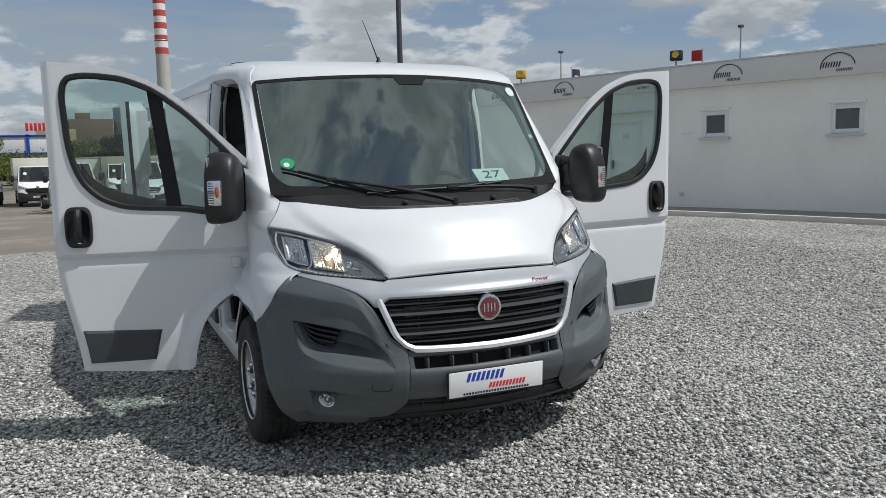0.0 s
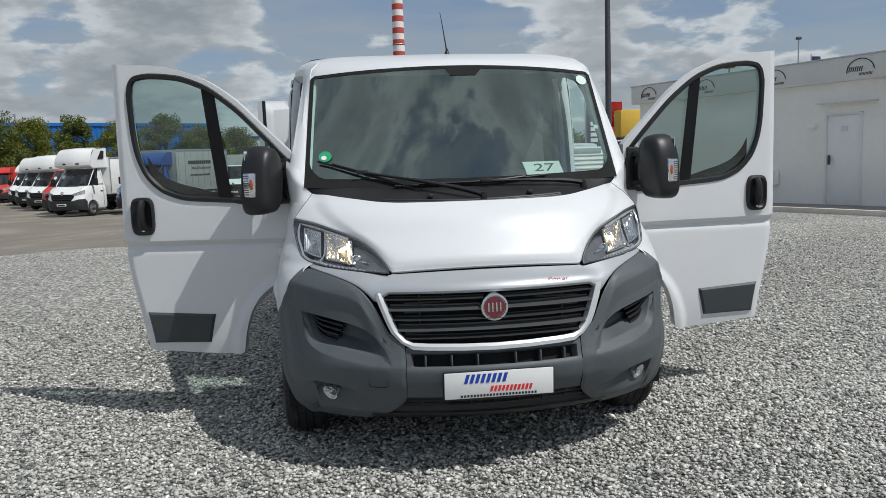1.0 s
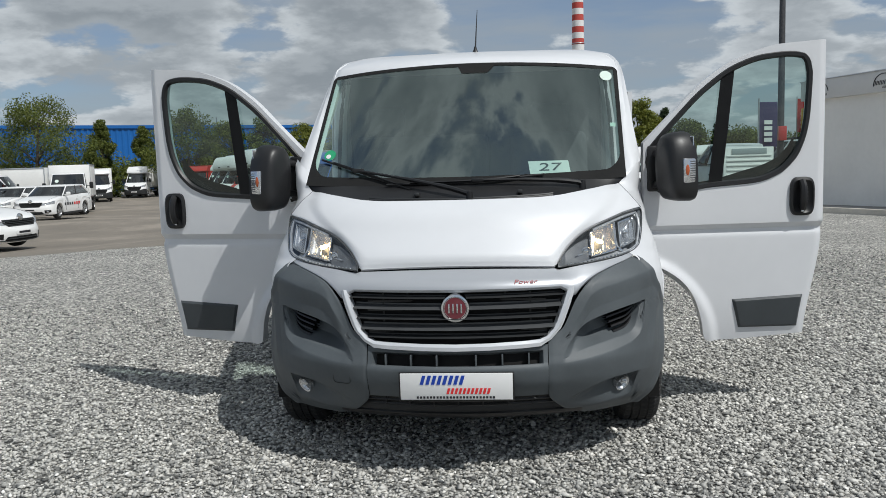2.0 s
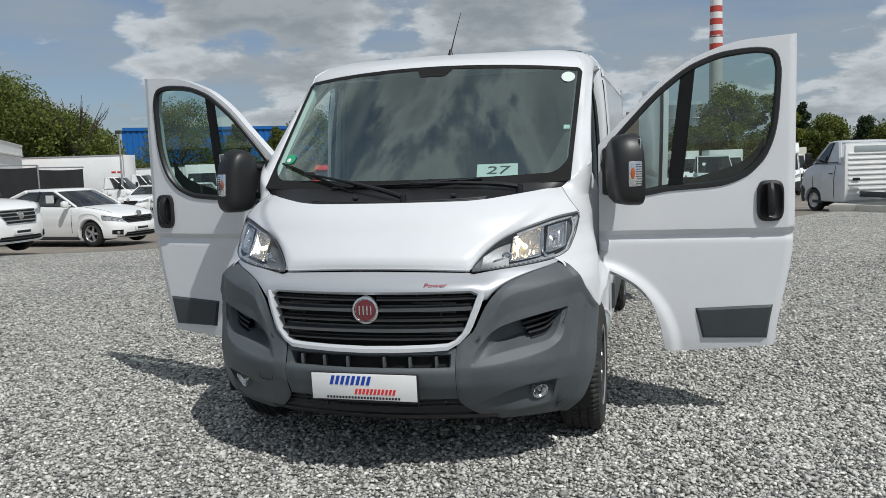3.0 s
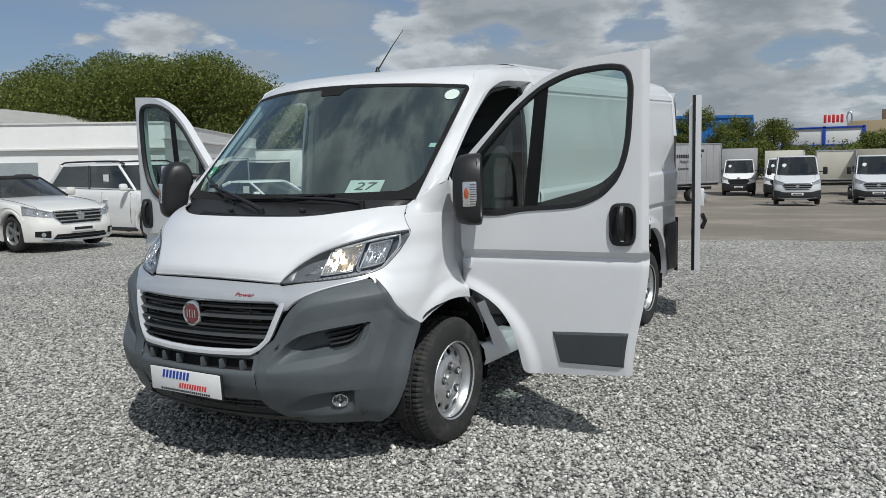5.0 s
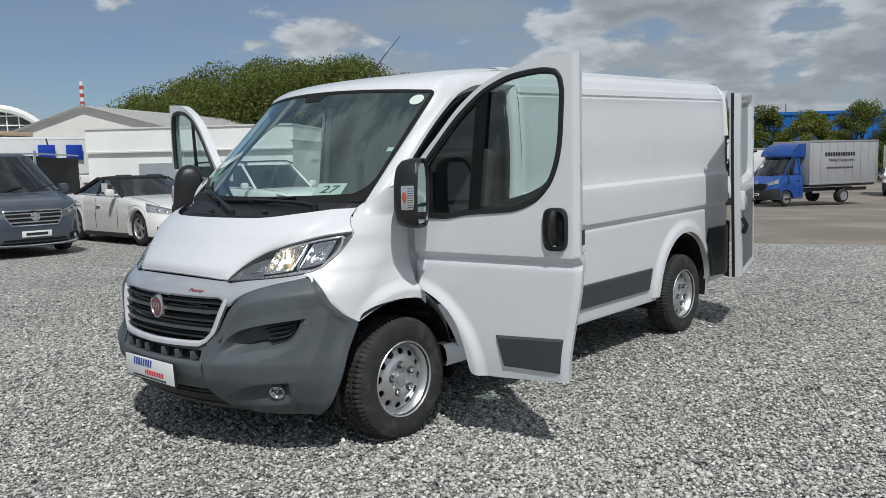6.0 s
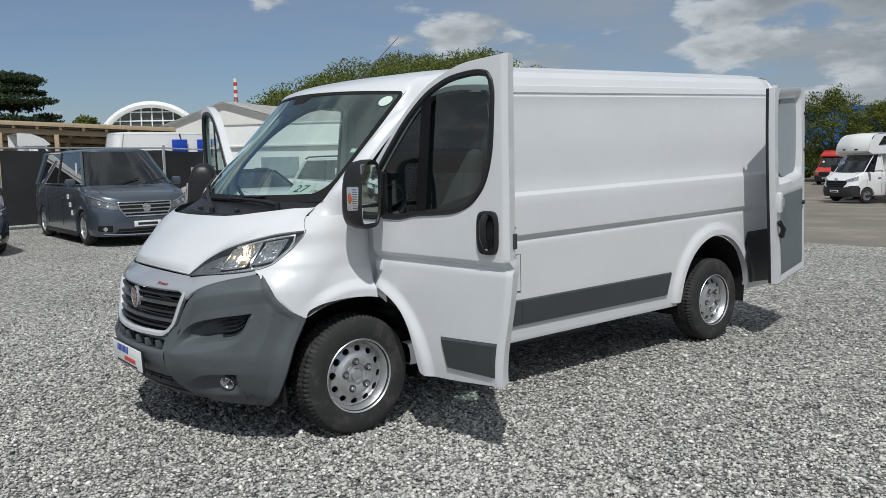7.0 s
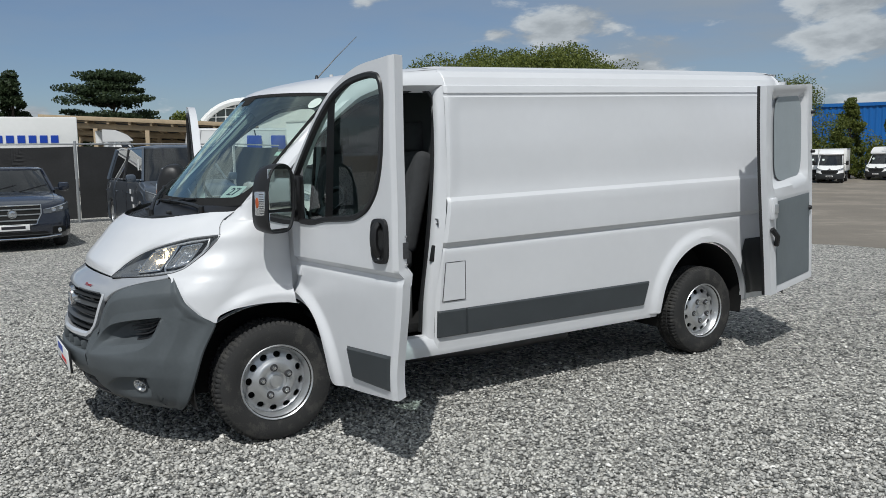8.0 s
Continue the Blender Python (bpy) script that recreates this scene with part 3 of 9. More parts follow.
for name, mat, x0, x1, z0, z1, n in (("blue_bar", "blue_print", -0.160, 0.036, 0.012, 0.056, 8), ("red_bar", "red_print", -0.044, 0.150, -0.030, -0.002, 11)):
    w = (x1 - x0) / n
    for k in range(n):
        bm = bmesh.new(); slanted(bm, x0 + w * k, x0 + w * (k + 1), z0, z1, -0.007, 1, lean=0.3, gap=0.40); part(name, bm, mat, holder)
bm = bmesh.new()
for k in range(24):
    box(bm, (-0.170 + 0.0145 * k, -0.007, -0.0445), (0.009, 0.002, 0.010))
part("small_print", bm, "dark_print", holder)


# headlamps
def lamp_cover(bm, s, off, inset=0.0):
    def fn(u, v):
        x = lerp(0.458 + inset, 0.898 - inset * 0.6, u)
        lo, hi = lamp_low(x) + inset * 0.5, lamp_top(x) - inset * 0.5
        z = lerp(lo, max(hi, lo + 0.0005), v)
        p = shell(x, z, off(u, v))
        return Vector((s * p.x, p.y, p.z))
    patch(bm, fn, steps(0, 1, 36), steps(0, 1, 12))


for s in (1, -1):
    inner = lambda u: 0.055 * smooth(0.0, 0.35, u) * (1 - smooth(0.86, 1.0, u))
    bm = bmesh.new(); lamp_cover(bm, s, lambda u, v: -0.004 - inner(u) * smooth(0.0, 0.12, v) * (1 - smooth(0.88, 1, v)))
    lamp = part("headlamp", bm, "lamp_dark", van, "headlamp with lit bulb and clear cover")
    bm = bmesh.new(); lamp_cover(bm, s, lambda u, v: 0.005 * math.sin(math.pi * u) * math.sin(math.pi * v) + 0.003)
    part("cover", bm, "lens", lamp)
    # rim
    bm = bmesh.new()
    ring = [shell(s * x, lamp_low(x) + 0.001, 0.001) for x in steps(0.46, 0.80, 16) + steps(0.81, 0.898, 16)] + [shell(s * x, lamp_top(x) - 0.001, 0.001) for x in steps(0.896, 0.462, 28)]
    tube(bm, ring, 0.0032, 6, closed=True)
    part("rim", bm, "slat_grey", lamp)
    at_lamp = lambda u, v, off: (lambda x: shell(s * x, lerp(lamp_low(x), lamp_top(x), v), off))(lerp(0.458, 0.898, u))
    # dark mask at the inner point, with its row of day lamps along the low edge
    bm = bmesh.new(); patch(bm, lambda u, v: at_lamp(lerp(0.03, 0.36, u), lerp(0.10, 0.90 - 0.12 * u, v), -0.012 - 0.010 * u), steps(0, 1, 10), steps(0, 1, 5)); part("mask", bm, "lamp_dark", lamp)
    bm = bmesh.new(); patch(bm, lambda u, v: at_lamp(lerp(0.03, 0.80, u), lerp(0.03, 0.17, v), lerp(-0.006, -0.026, v)), steps(0, 1, 20), steps(0, 1, 3)); part("lower_ledge", bm, "lamp_inner", lamp)
    bm = bmesh.new()
    for k in range(16):
        x = 0.50 + 0.0195 * k
        box(bm, shell(s * x, lamp_low(x) + 0.0095, -0.004), (0.010, 0.005, 0.0065), 0.0015)
    part("day_lamps", bm, "chrome", lamp)
    # main reflector: square fluted bowl with the lit bulb, then the outer one
    for u0, u1, v0, v1, deep, lit in ((0.37, 0.65, 0.20, 0.90, 0.056, True), (0.71, 0.89, 0.22, 0.84, 0.035, False)):
        bm = bmesh.new()
        def bowl_fn(u, v):
            e = max(abs(2 * u - 1), abs(2 * v - 1)) ** 2.4
            rip = 0.0025 * math.sin(u * 44)
            return at_lamp(lerp(u0, u1, u), lerp(v0, v1, v), -0.010 - deep * (1 - e) + rip * (1 - e))
        patch(bm, bowl_fn, steps(0, 1, 45), steps(0, 1, 14))
        bowl = part("reflector", bm, "reflector", lamp, "warm-lit fluted reflector" if lit else "")
        c = at_lamp((u0 + u1) / 2, (v0 + v1) / 2 + 0.02, -0.030 if lit else -0.022)
        turn = Matrix.Translation(c) @ Vector((s * 0.25, -1, 0)).to_track_quat("X", "Z").to_matrix().to_4x4()
        bm = bmesh.new(); lathe(bm, [(0.0, 0.016), (0.008, 0.013), (0.0105, 0.004), (0.0105, -0.03)], 12, turn)
        part("bulb", bm, "lamp_lit" if lit else "chrome", bowl)
        bm = bmesh.new()
        tube(bm, [at_lamp(u0, lerp(v0, v1, t), -0.010) for t in steps(0, 1, 6)] + [at_lamp(lerp(u0, u1, t), v1, -0.010) for t in steps(0.1, 0.9, 5)] + [at_lamp(u1, lerp(v1, v0, t), -0.010) for t in steps(0, 1, 6)] + [at_lamp(lerp(u1, u0, t), v0, -0.010) for t in steps(0.1, 0.9, 5)], 0.0045, 6, closed=True)
        part("bezel", bm, "chrome", bowl)
    # curved chrome divider and the small lens of the parking lamp
    bm = bmesh.new()
    tube(bm, spline([at_lamp(0.655, 0.96, -0.012), at_lamp(0.665, 0.6, -0.018), at_lamp(0.68, 0.28, -0.016), at_lamp(0.73, 0.10, -0.012)], 14), 0.0075, 6)
    part("divider", bm, "chrome", lamp)
    # pale swoosh in the dark inner corner, pale frame at the outer end
    bm = bmesh.new(); patch(bm, lambda u, v: at_lamp(lerp(0.20, 0.35, u), lerp(0.34, lerp(0.42, 0.70, u), v), -0.011 - 0.012 * u - 0.01 * v), steps(0, 1, 10), steps(0, 1, 5)); part("swoosh", bm, "reflector", lamp)
    bm = bmesh.new(); tube(bm, [at_lamp(t, 0.05, -0.006) for t in steps(0.66, 0.90, 8)] + [at_lamp(0.955, t, -0.006) for t in (0.30, 0.6)] + [at_lamp(t, 0.93, -0.006) for t in steps(0.93, 0.40, 14)], 0.0065, 6); part("pale_frame", bm, "lamp_inner", lamp)
    c = at_lamp(0.33, 0.40, -0.02)
    turn = Matrix.Translation(c) @ Vector((s * 0.25, -1, 0)).to_track_quat("X", "Z").to_matrix().to_4x4()
    bm = bmesh.new(); lathe(bm, [(0.0, 0.004), (0.012, 0.0), (0.020, 0.008), (0.024, 0.004)], 18, turn); part("parking_lamp", bm, "chrome", lamp)

# ---- front wings up to the A pillar ----
ARCH_F = (0.935, 0.34, 0.455)
arch_f = table([(0.62, 0.71), (0.70, 0.752), (0.80, 0.782), (0.92, 0.792), (1.02, 0.785), (1.10, 0.765)])


wing_start = table([(0.705, 0.62), (0.75, 0.545), (0.77, 0.525), (0.83, 0.475), (0.885, 0.458), (0.946, 0.446), (0.965, 0.437), (0.99, 0.50), (1.06, 0.595), (1.145, 0.686), (1.157, 0.692), (1.19, 0.704), (1.213, 0.718), (1.236, 0.742)])
wing_end = table([(0.70, 1.075), (0.83, 1.05), (0.97, 1.066), (1.10, 1.062), (1.236, 1.055)])


def wing_x(y, z):
    """Outside of the wing: flared round the arch, drawn in above it towards the door."""
    x = shell_x(y, z) + arch_bulge(y, z, ARCH_F[0], ARCH_F[1], ARCH_F[2]) * smooth(0.55, 0.8, y) + 0.004
    x -= (0.014 * smooth(0.5, 0.85, y) + 0.044 * max(0, (y - 0.70) / 0.36) ** 1.25) * smooth(0.82, 1.0, z)
    y0 = wing_start(z) - 0.010
    t = (y - y0) / (wing_end(z) - y0)
    flat = lerp(shell_x(y0, z) + 0.004, 0.934, t) + 0.026 * math.sin(math.pi * min(1, max(0, t)))
    return lerp(x, flat, smooth(0.98, 1.16, z))


def front_wing(bm, s):
    # how far the wing reaches in under the bumper corner
    under = lambda z: 0.010 + 0.022 * (1 - smooth(0.89, 0.945, z))

    def fn(u, v):
        z0 = lerp(0.71, 1.236, v)
        y = lerp(wing_start(z0) - under(z0), wing_end(z0), u)
        z = lerp(max(0.71, arch_f(y)), 1.236, v)
        y = lerp(wing_start(z) - under(z), wing_end(z), u)
        tuck = 0.012 * (1 - smooth(-0.010, 0.004, y - wing_start(z))) * (1 - smooth(0.90, 0.945, z))
        return Vector((s * (wing_x(y, z) - tuck), y, z))
    patch(bm, fn, steps(0, 1, 44), steps(0, 1, 72))
    # lip turned in at the arch
    out = lambda y: shell_x(y, arch_f(y)) + arch_bulge(y, arch_f(y), ARCH_F[0], ARCH_F[1], ARCH_F[2]) * smooth(0.55, 0.8, y) + 0.004
    rows = [[Vector((s * (out(y) - d), y, arch_f(y) + e)) for y in steps(0.62, 1.075, 24)] for d, e in ((0.0, 0.001), (0.012, -0.005), (0.05, 0.0))]
    grid(bm, rows)


both(front_wing, "front_wing", "white", van, "white front wing")


def lean(p):
    """The cab's top sits a little askew: its far corner is drawn in and back."""
    k = min(1, max(0, (p.z - 1.30) / 0.63)) * (1 - smooth(1.55, 2.05, p.y)) * min(1.1, max(0, 0.5 - p.x / 1.7))
    return p + Vector((0.070 * k, 0.056 * k, 0.010 * k))


def pillar_foot(bm, s):
    """From the wing up round the screen's lower corner."""
    below = [[(wing_x(y, z) - 0.002, y, z) for y in (lerp(wing_start(z), wing_end(z), k) for k in (0, 0.25, 0.55, 1))] for z in (1.18, 1.232)]
    b = [(0.800, 0.795, 1.270), (0.874, 0.847, 1.294), (0.922, 0.918, 1.308), (0.938, 1.022, 1.322)]
    c = [(0.845, 0.84, 1.323), (0.884, 0.872, 1.352), (0.914, 0.915, 1.378), (0.941, 0.985, 1.404)]
    d = [(0.849, 0.899, 1.388), (0.886, 0.929, 1.419), (0.909, 0.967, 1.437), (0.9385, 1.033, 1.453)]
    loft(bm, [[(s * x, y, z) for x, y, z in r] for r in below + [b, c, d]], 18, 20)


both(pillar_foot, "pillar_foot", "white", van)


def a_pillar(bm, s):
    """White strip between the screen and the door opening, then the rail over the door."""
    glass = [(0.845, 0.84, 1.322), (0.853, 1.012, 1.51), (0.862, 1.220, 1.73), (0.869, 1.40, 1.928), (0.867, 1.422, 1.955), (0.858, 1.455, 1.985), (0.80, 1.62, 2.045), (0.79, 2.15, 2.106)]
    mid = [(0.908, 0.905, 1.372), (0.905, 1.085, 1.555), (0.902, 1.265, 1.735), (0.898, 1.46, 1.912), (0.893, 1.55, 1.965), (0.885, 1.68, 2.022), (0.874, 2.15, 2.070)]
    edge = [(0.941, 0.985, 1.40), (0.930, 1.125, 1.55), (0.922, 1.310, 1.73), (0.918, 1.50, 1.885), (0.915, 1.60, 1.935), (0.916, 1.75, 1.974), (0.922, 2.15, 1.992)]
    back = [(0.885, 1.005, 1.39), (0.88, 1.145, 1.54), (0.875, 1.33, 1.715), (0.865, 1.52, 1.86), (0.86, 1.62, 1.905), (0.86, 1.76, 1.935), (0.87, 2.09, 1.95)]
    rows = [[lean(p) for p in spline([(s * x, y, z) for x, y, z in r], 34)] for r in (glass, mid, edge)]
    tuck = [p + Vector((-s * 0.035, 0.012, -0.012)) for p in rows[0]]
    grid(bm, [tuck, [rows[0][i] for i in range(34)], [(rows[0][i] * 0.5 + rows[1][i] * 0.5) + Vector((s * 0.006, -0.004, 0.006)) for i in range(34)], rows[1], [(rows[1][i] * 0.5 + rows[2][i] * 0.5) + Vector((s * 0.008, 0, 0.004)) for i in range(34)], rows[2], [lean(p) for p in spline([(s * x, y, z) for x, y, z in back], 34)]])


both(a_pillar, "a_pillar", "white", van)

# ---- roof ----
bm = bmesh.new()
ctrl = [
    [(0, 1.162, 1.955), (0.35, 1.198, 1.952), (0.65, 1.292, 1.942), (0.869, 1.40, 1.928), (0.879, 1.42, 1.926)],
    [(0, 1.215, 1.993), (0.35, 1.245, 1.988), (0.65, 1.325, 1.975), (0.864, 1.422, 1.955), (0.876, 1.455, 1.955)],
    [(0, 1.40, 2.042), (0.35, 1.41, 2.038), (0.65, 1.43, 2.020), (0.850, 1.46, 1.985), (0.868, 1.50, 1.984)],
    [(0, 1.66, 2.082), (0.35, 1.66, 2.078), (0.65, 1.65, 2.070), (0.80, 1.62, 2.045), (0.842, 1.66, 2.040)],
    [(0, 2.09, 2.128), (0.35, 2.09, 2.126), (0.65, 2.09, 2.120), (0.79, 2.11, 2.108), (0.836, 2.12, 2.094)],
    [(0, 2.18, 2.130), (0.35, 2.18, 2.127), (0.65, 2.18, 2.119), (0.79, 2.18, 2.100), (0.85, 2.18, 2.075)],
]
full = [[(-x, y, z) for x, y, z in r[:0:-1]] + r for r in ctrl]
loft(bm, full, 41, 26)
for v in bm.verts:
    v.co = lean(v.co)
part("cab_roof", bm, "white", van)


# ---- load bay sides: feature lines run the length of the van ----
SECTION = [(0.36, 0.968), (0.372, 0.984), (0.44, 0.990), (0.63, 0.992), (0.97, 0.993), (0.985, 0.990), (1.0, 0.984), (1.034, 1.010), (1.06, 1.011), (1.27, 1.008), (1.283, 1.005), (1.308, 0.989), (1.32, 0.988), (1.60, 0.982), (1.88, 0.960), (1.915, 0.953), (1.923, 0.944), (1.934, 0.944), (1.942, 0.951), (1.985, 0.940), (1.990, 0.926), (2.000, 0.922), (2.04, 0.905), (2.078, 0.87), (2.100, 0.82), (2.110, 0.78)]
arch_r = lambda y: 0.36 + 0.475 * math.sqrt(max(0, 1 - ((y - 4.385) / 0.475) ** 2)) if abs(y - 4.385) < 0.475 else 0.0
Y_CARGO = sorted(set([round(q, 4) for q in [2.09, 2.10, 2.11, 2.12] + steps(2.13, 2.4, 8) + steps(2.4, 3.70, 18) + steps(3.70, 5.0, 90) + steps(5.0, 5.37, 10)]))


front_edge = table([(0.36, 1.962), (0.62, 1.972), (0.92, 2.005), (1.10, 2.04), (1.35, 2.072), (2.12, 2.09)])


def side_point(y, z, x, s):
    drop = 0.005 * max(0, y - 2.1) + (0.015 * max(0, y - 2.1)) * smooth(0.4, 1.0, z) + 0.008 * max(0, y - 2.1) * smooth(1.0, 1.9, z)
    if abs(y - 4.385) < 0.8 and z < 1.0:
        x += 0.028 * (1 - smooth(1.07, 1.22, math.hypot(y - 4.385, z - 0.36) / 0.475))
    # rear end turns in a little
    x -= 0.05 * smooth(5.15, 5.42, y) ** 2
    # front edge turns in towards the door
    x -= 0.012 * (1 - smooth(0.0, 0.025, y - front_edge(z)))
    # pressed field in the upper flank
    if 1.30 < z < 1.92:
        inside = smooth(2.135, 2.155, y) * smooth(1.315, 1.335, z) * (1 - smooth(1.895, 1.915, z))
        x -= 0.009 * inside
    return Vector((s * x, y, z + drop))


def flank(bm, s):
    rows = []
    fine = [SECTION[0]]
    for a, b in zip(SECTION, SECTION[1:]):
        n = max(1, int((b[0] - a[0]) / (0.018 if b[0] < 1.0 else 0.05)))
        fine += [(lerp(a[0], b[0], k / n), lerp(a[1], b[1], k / n)) for k in range(1, n + 1)]
    prof = table(SECTION)
    for z, x in fine:
        row = []
        for y in Y_CARGO:
            zz = max(z, arch_r(y))
            yy = y if y > 2.4 else lerp(front_edge(zz), 2.4, (y - 2.09) / 0.31)
            row.append(side_point(yy, zz, x if zz == z else prof(zz), s))
        rows.append(row)
    # inner lip
    first = [Vector((p.x - s * 0.05, p.y, p.z)) for p in rows[0]]
    grid(bm, [first] + rows)
    bmesh.ops.remove_doubles(bm, verts=bm.verts, dist=1e-5)


both(flank, "side_panel", "white", van, "white pressed side panel", sharp=18)
bm = bmesh.new()
rows = []
for y, dz in ((2.03, -0.006), (2.12, 0.004), (2.6, 0.006), (3.5, 0.008), (4.5, 0.006), (5.2, 0.004), (5.34, -0.005), (5.42, -0.04), (5.44, -0.10)):
    lift = 0.028 * max(0, y - 2.1) * (1 if y < 5.4 else 0.98)
    row = [(0.815, y, 2.098 + lift)] + [(x, y, z + dz + lift) for x, z in ((0.785, 2.112), (0.74, 2.116), (0.6, 2.122), (0.4, 2.126), (0.2, 2.128), (0, 2.129))]
    rows.append(row + [(-x, yy, z) for x, yy, z in row[-2::-1]])
grid(bm, [[Vector(p) for p in r] for r in rows])
part("cargo_roof", bm, "white", van)

# grey side rubbing strips, in two lengths, and the fuel flap
def strip(bm, s, y0, y1, end):
    def fn(u, v):
        z = lerp(0.445, 0.612, v)
        y = lerp(y0 + (0 if end else front_edge(z) - 1.960), y1 + end * (v - 1) * 0.06, u)
        edge = min(u * (y1 - y0), (1 - u) * (y1 - y0), v * 0.167, (1 - v) * 0.167)
        p = side_point(y, z, 0.992 + 0.016 * smooth(-0.001, 0.006, edge), s)
        return p
    us = [0, 0.002, 0.004, 0.01, 0.02] + steps(0.05, 0.95, 10) + [0.98, 0.99, 0.996, 0.998, 1]
    patch(bm, fn, us, [0, 0.02, 0.05, 0.09, 0.5, 0.91, 0.95, 0.98, 1])


both(lambda bm, s: strip(bm, s, 2.192, 3.80, 1), "rubbing_strip", "strip", van, "dark grey rubbing strip")
both(lambda bm, s: strip(bm, s, 1.972, 2.190, 0), "rubbing_strip", "strip", van)
bm = bmesh.new()
def flap(u, v):
    y, z = lerp(2.022 + 0.028 * v, 2.185, u), lerp(0.672, 0.905, v)
    return side_point(y, z, 0.993 + 0.004, 1)
patch(bm, flap, steps(0, 1, 4), steps(0, 1, 4))
part("fuel_flap", bm, "white", van)
bm = bmesh.new()
tube(bm, [side_point(lerp(2.018 + 0.028 * v, 2.189, u), lerp(0.668, 0.909, v), 0.9965, 1) for u, v in ((0, 0), (0.33, 0), (0.66, 0), (1, 0), (1, 0.5), (1, 1), (0.66, 1), (0.33, 1), (0, 1), (0, 0.5))], 0.0022, 4, closed=True)
part("flap_gap", bm, "dark_metal", van)

# B pillar and jamb behind the door, sill, floor edge
def jamb(bm, s):
    outer = [(0.970, 1.962, 0.36), (0.980, 1.98, 0.7), (0.998, 2.04, 1.1), (0.975, 2.075, 1.4), (0.955, 2.084, 1.75), (0.926, 2.09, 1.99)]
    mid = [(0.955, 1.925, 0.40), (0.960, 1.935, 0.7), (0.965, 1.985, 1.1), (0.955, 2.02, 1.4), (0.937, 2.04, 1.75), (0.895, 2.05, 1.965)]
    inn = [(0.90, 1.92, 0.40), (0.90, 1.93, 0.7), (0.90, 1.98, 1.1), (0.895, 2.015, 1.4), (0.88, 2.035, 1.75), (0.85, 2.045, 1.95)]
    deep = [(x - 0.02, y + 0.03, z) for x, y, z in inn]
    loft(bm, [[(s * x, y, z) for x, y, z in r] for r in (outer, mid, inn, deep)], 24, 10)


both(jamb, "b_pillar", "white", van)


def sill(bm, s):
    rows = []
    for x, z in ((0.90, 0.46), (0.955, 0.455), (0.975, 0.43), (0.985, 0.37), (0.975, 0.335), (0.90, 0.33)):
        rows.append([Vector((s * x, y, z + 0.008 * max(0, y - 2.1) - 0.0 * y)) for y in steps(1.30, 3.90, 14)])
    grid(bm, rows)


both(sill, "sill", "white", van)


def sill_swoop(bm, s):
    """The sill's front end, curving up towards the hinge post."""
    a = [(0.955, 1.26, 0.70), (0.968, 1.36, 0.54), (0.978, 1.44, 0.40), (0.984, 1.58, 0.345)]
    b = [(0.945, 1.36, 0.70), (0.958, 1.43, 0.57), (0.968, 1.52, 0.475), (0.972, 1.72, 0.435)]
    c = [(0.92, 1.40, 0.70), (0.935, 1.47, 0.585), (0.95, 1.56, 0.495), (0.95, 1.76, 0.46)]
    d = [(0.80, 1.42, 0.70), (0.82, 1.49, 0.59), (0.84, 1.58, 0.50), (0.85, 1.80, 0.465)]
    loft(bm, [[(s * x, y, z) for x, y, z in r] for r in (a, b, c, d)], 18, 14)


both(sill_swoop, "sill_end", "white", van)


def hinge_post(bm, s):
    """White post that carries the hinges, behind the front wheel."""
    a = [(0.960, 1.062, 0.78), (0.925, 1.068, 1.0), (0.922, 1.056, 1.25), (0.932, 0.995, 1.40)]
    b = [(0.955, 1.095, 0.78), (0.935, 1.10, 1.0), (0.935, 1.09, 1.25), (0.925, 1.03, 1.40)]
    c = [(0.96, 1.16, 0.72), (0.965, 1.135, 1.0), (0.965, 1.12, 1.25), (0.90, 1.08, 1.42)]
    loft(bm, [[(s * x, y, z) for x, y, z in r] for r in (a, b, c)], 14, 6)
    d = [(0.955, 1.06, 0.79), (0.955, 1.20, 0.745), (0.95, 1.31, 0.64), (0.945, 1.37, 0.50), (0.94, 1.40, 0.36)]
    e = [(0.86, 1.10, 0.82), (0.86, 1.24, 0.78), (0.86, 1.36, 0.66), (0.86, 1.43, 0.50), (0.86, 1.46, 0.40)]
    f = [(0.80, 1.05, 0.79), (0.80, 1.19, 0.74), (0.80, 1.30, 0.63), (0.80, 1.36, 0.50), (0.80, 1.39, 0.30)]
    loft(bm, [[(s * x, y, z) for x, y, z in r] for r in (e, d)], 16, 4)
    loft(bm, [[(s * x, y, z) for x, y, z in r] for r in (d, f)], 16, 4)


both(hinge_post, "hinge_post", "white", van)
for s in (1, -1):
    for z in (0.95, 1.22):
        bm = bmesh.new(); box(bm, (s * 0.995, 1.115, z), (0.05, 0.07, 0.06), 0.01)
        part("hinge", bm, "white", van)

# wheel housings, floor and underbody
for y, r, zc in ((0.94, 0.44, 0.35), (4.385, 0.478, 0.385)):
    for s in (1, -1):
        bm = bmesh.new()
        rows = [[Vector((s * x, y + r * math.cos(a), zc + r * math.sin(a))) for a in steps(-0.25, math.pi + 0.25, 24)] for x in (0.975 if y > 2 else 0.955, 0.62)]
        grid(bm, rows)
        vs = [bm.verts.new((s * 0.62, y + r * math.cos(a), zc + r * math.sin(a))) for a in steps(-0.25, math.pi + 0.25, 24)]
        bm.faces.new(vs)
        part("wheel_housing", bm, "void", van)
bm = bmesh.new()
box(bm, (0, 3.2, 0.40), (1.72, 4.1, 0.10), 0.02)
box(bm, (0, 0.75, 0.42), (1.15, 1.0, 0.25), 0.03)
box(bm, (0, 2.5, 0.31), (0.5, 3.8, 0.12), 0.03)
part("underbody", bm, "void", van)
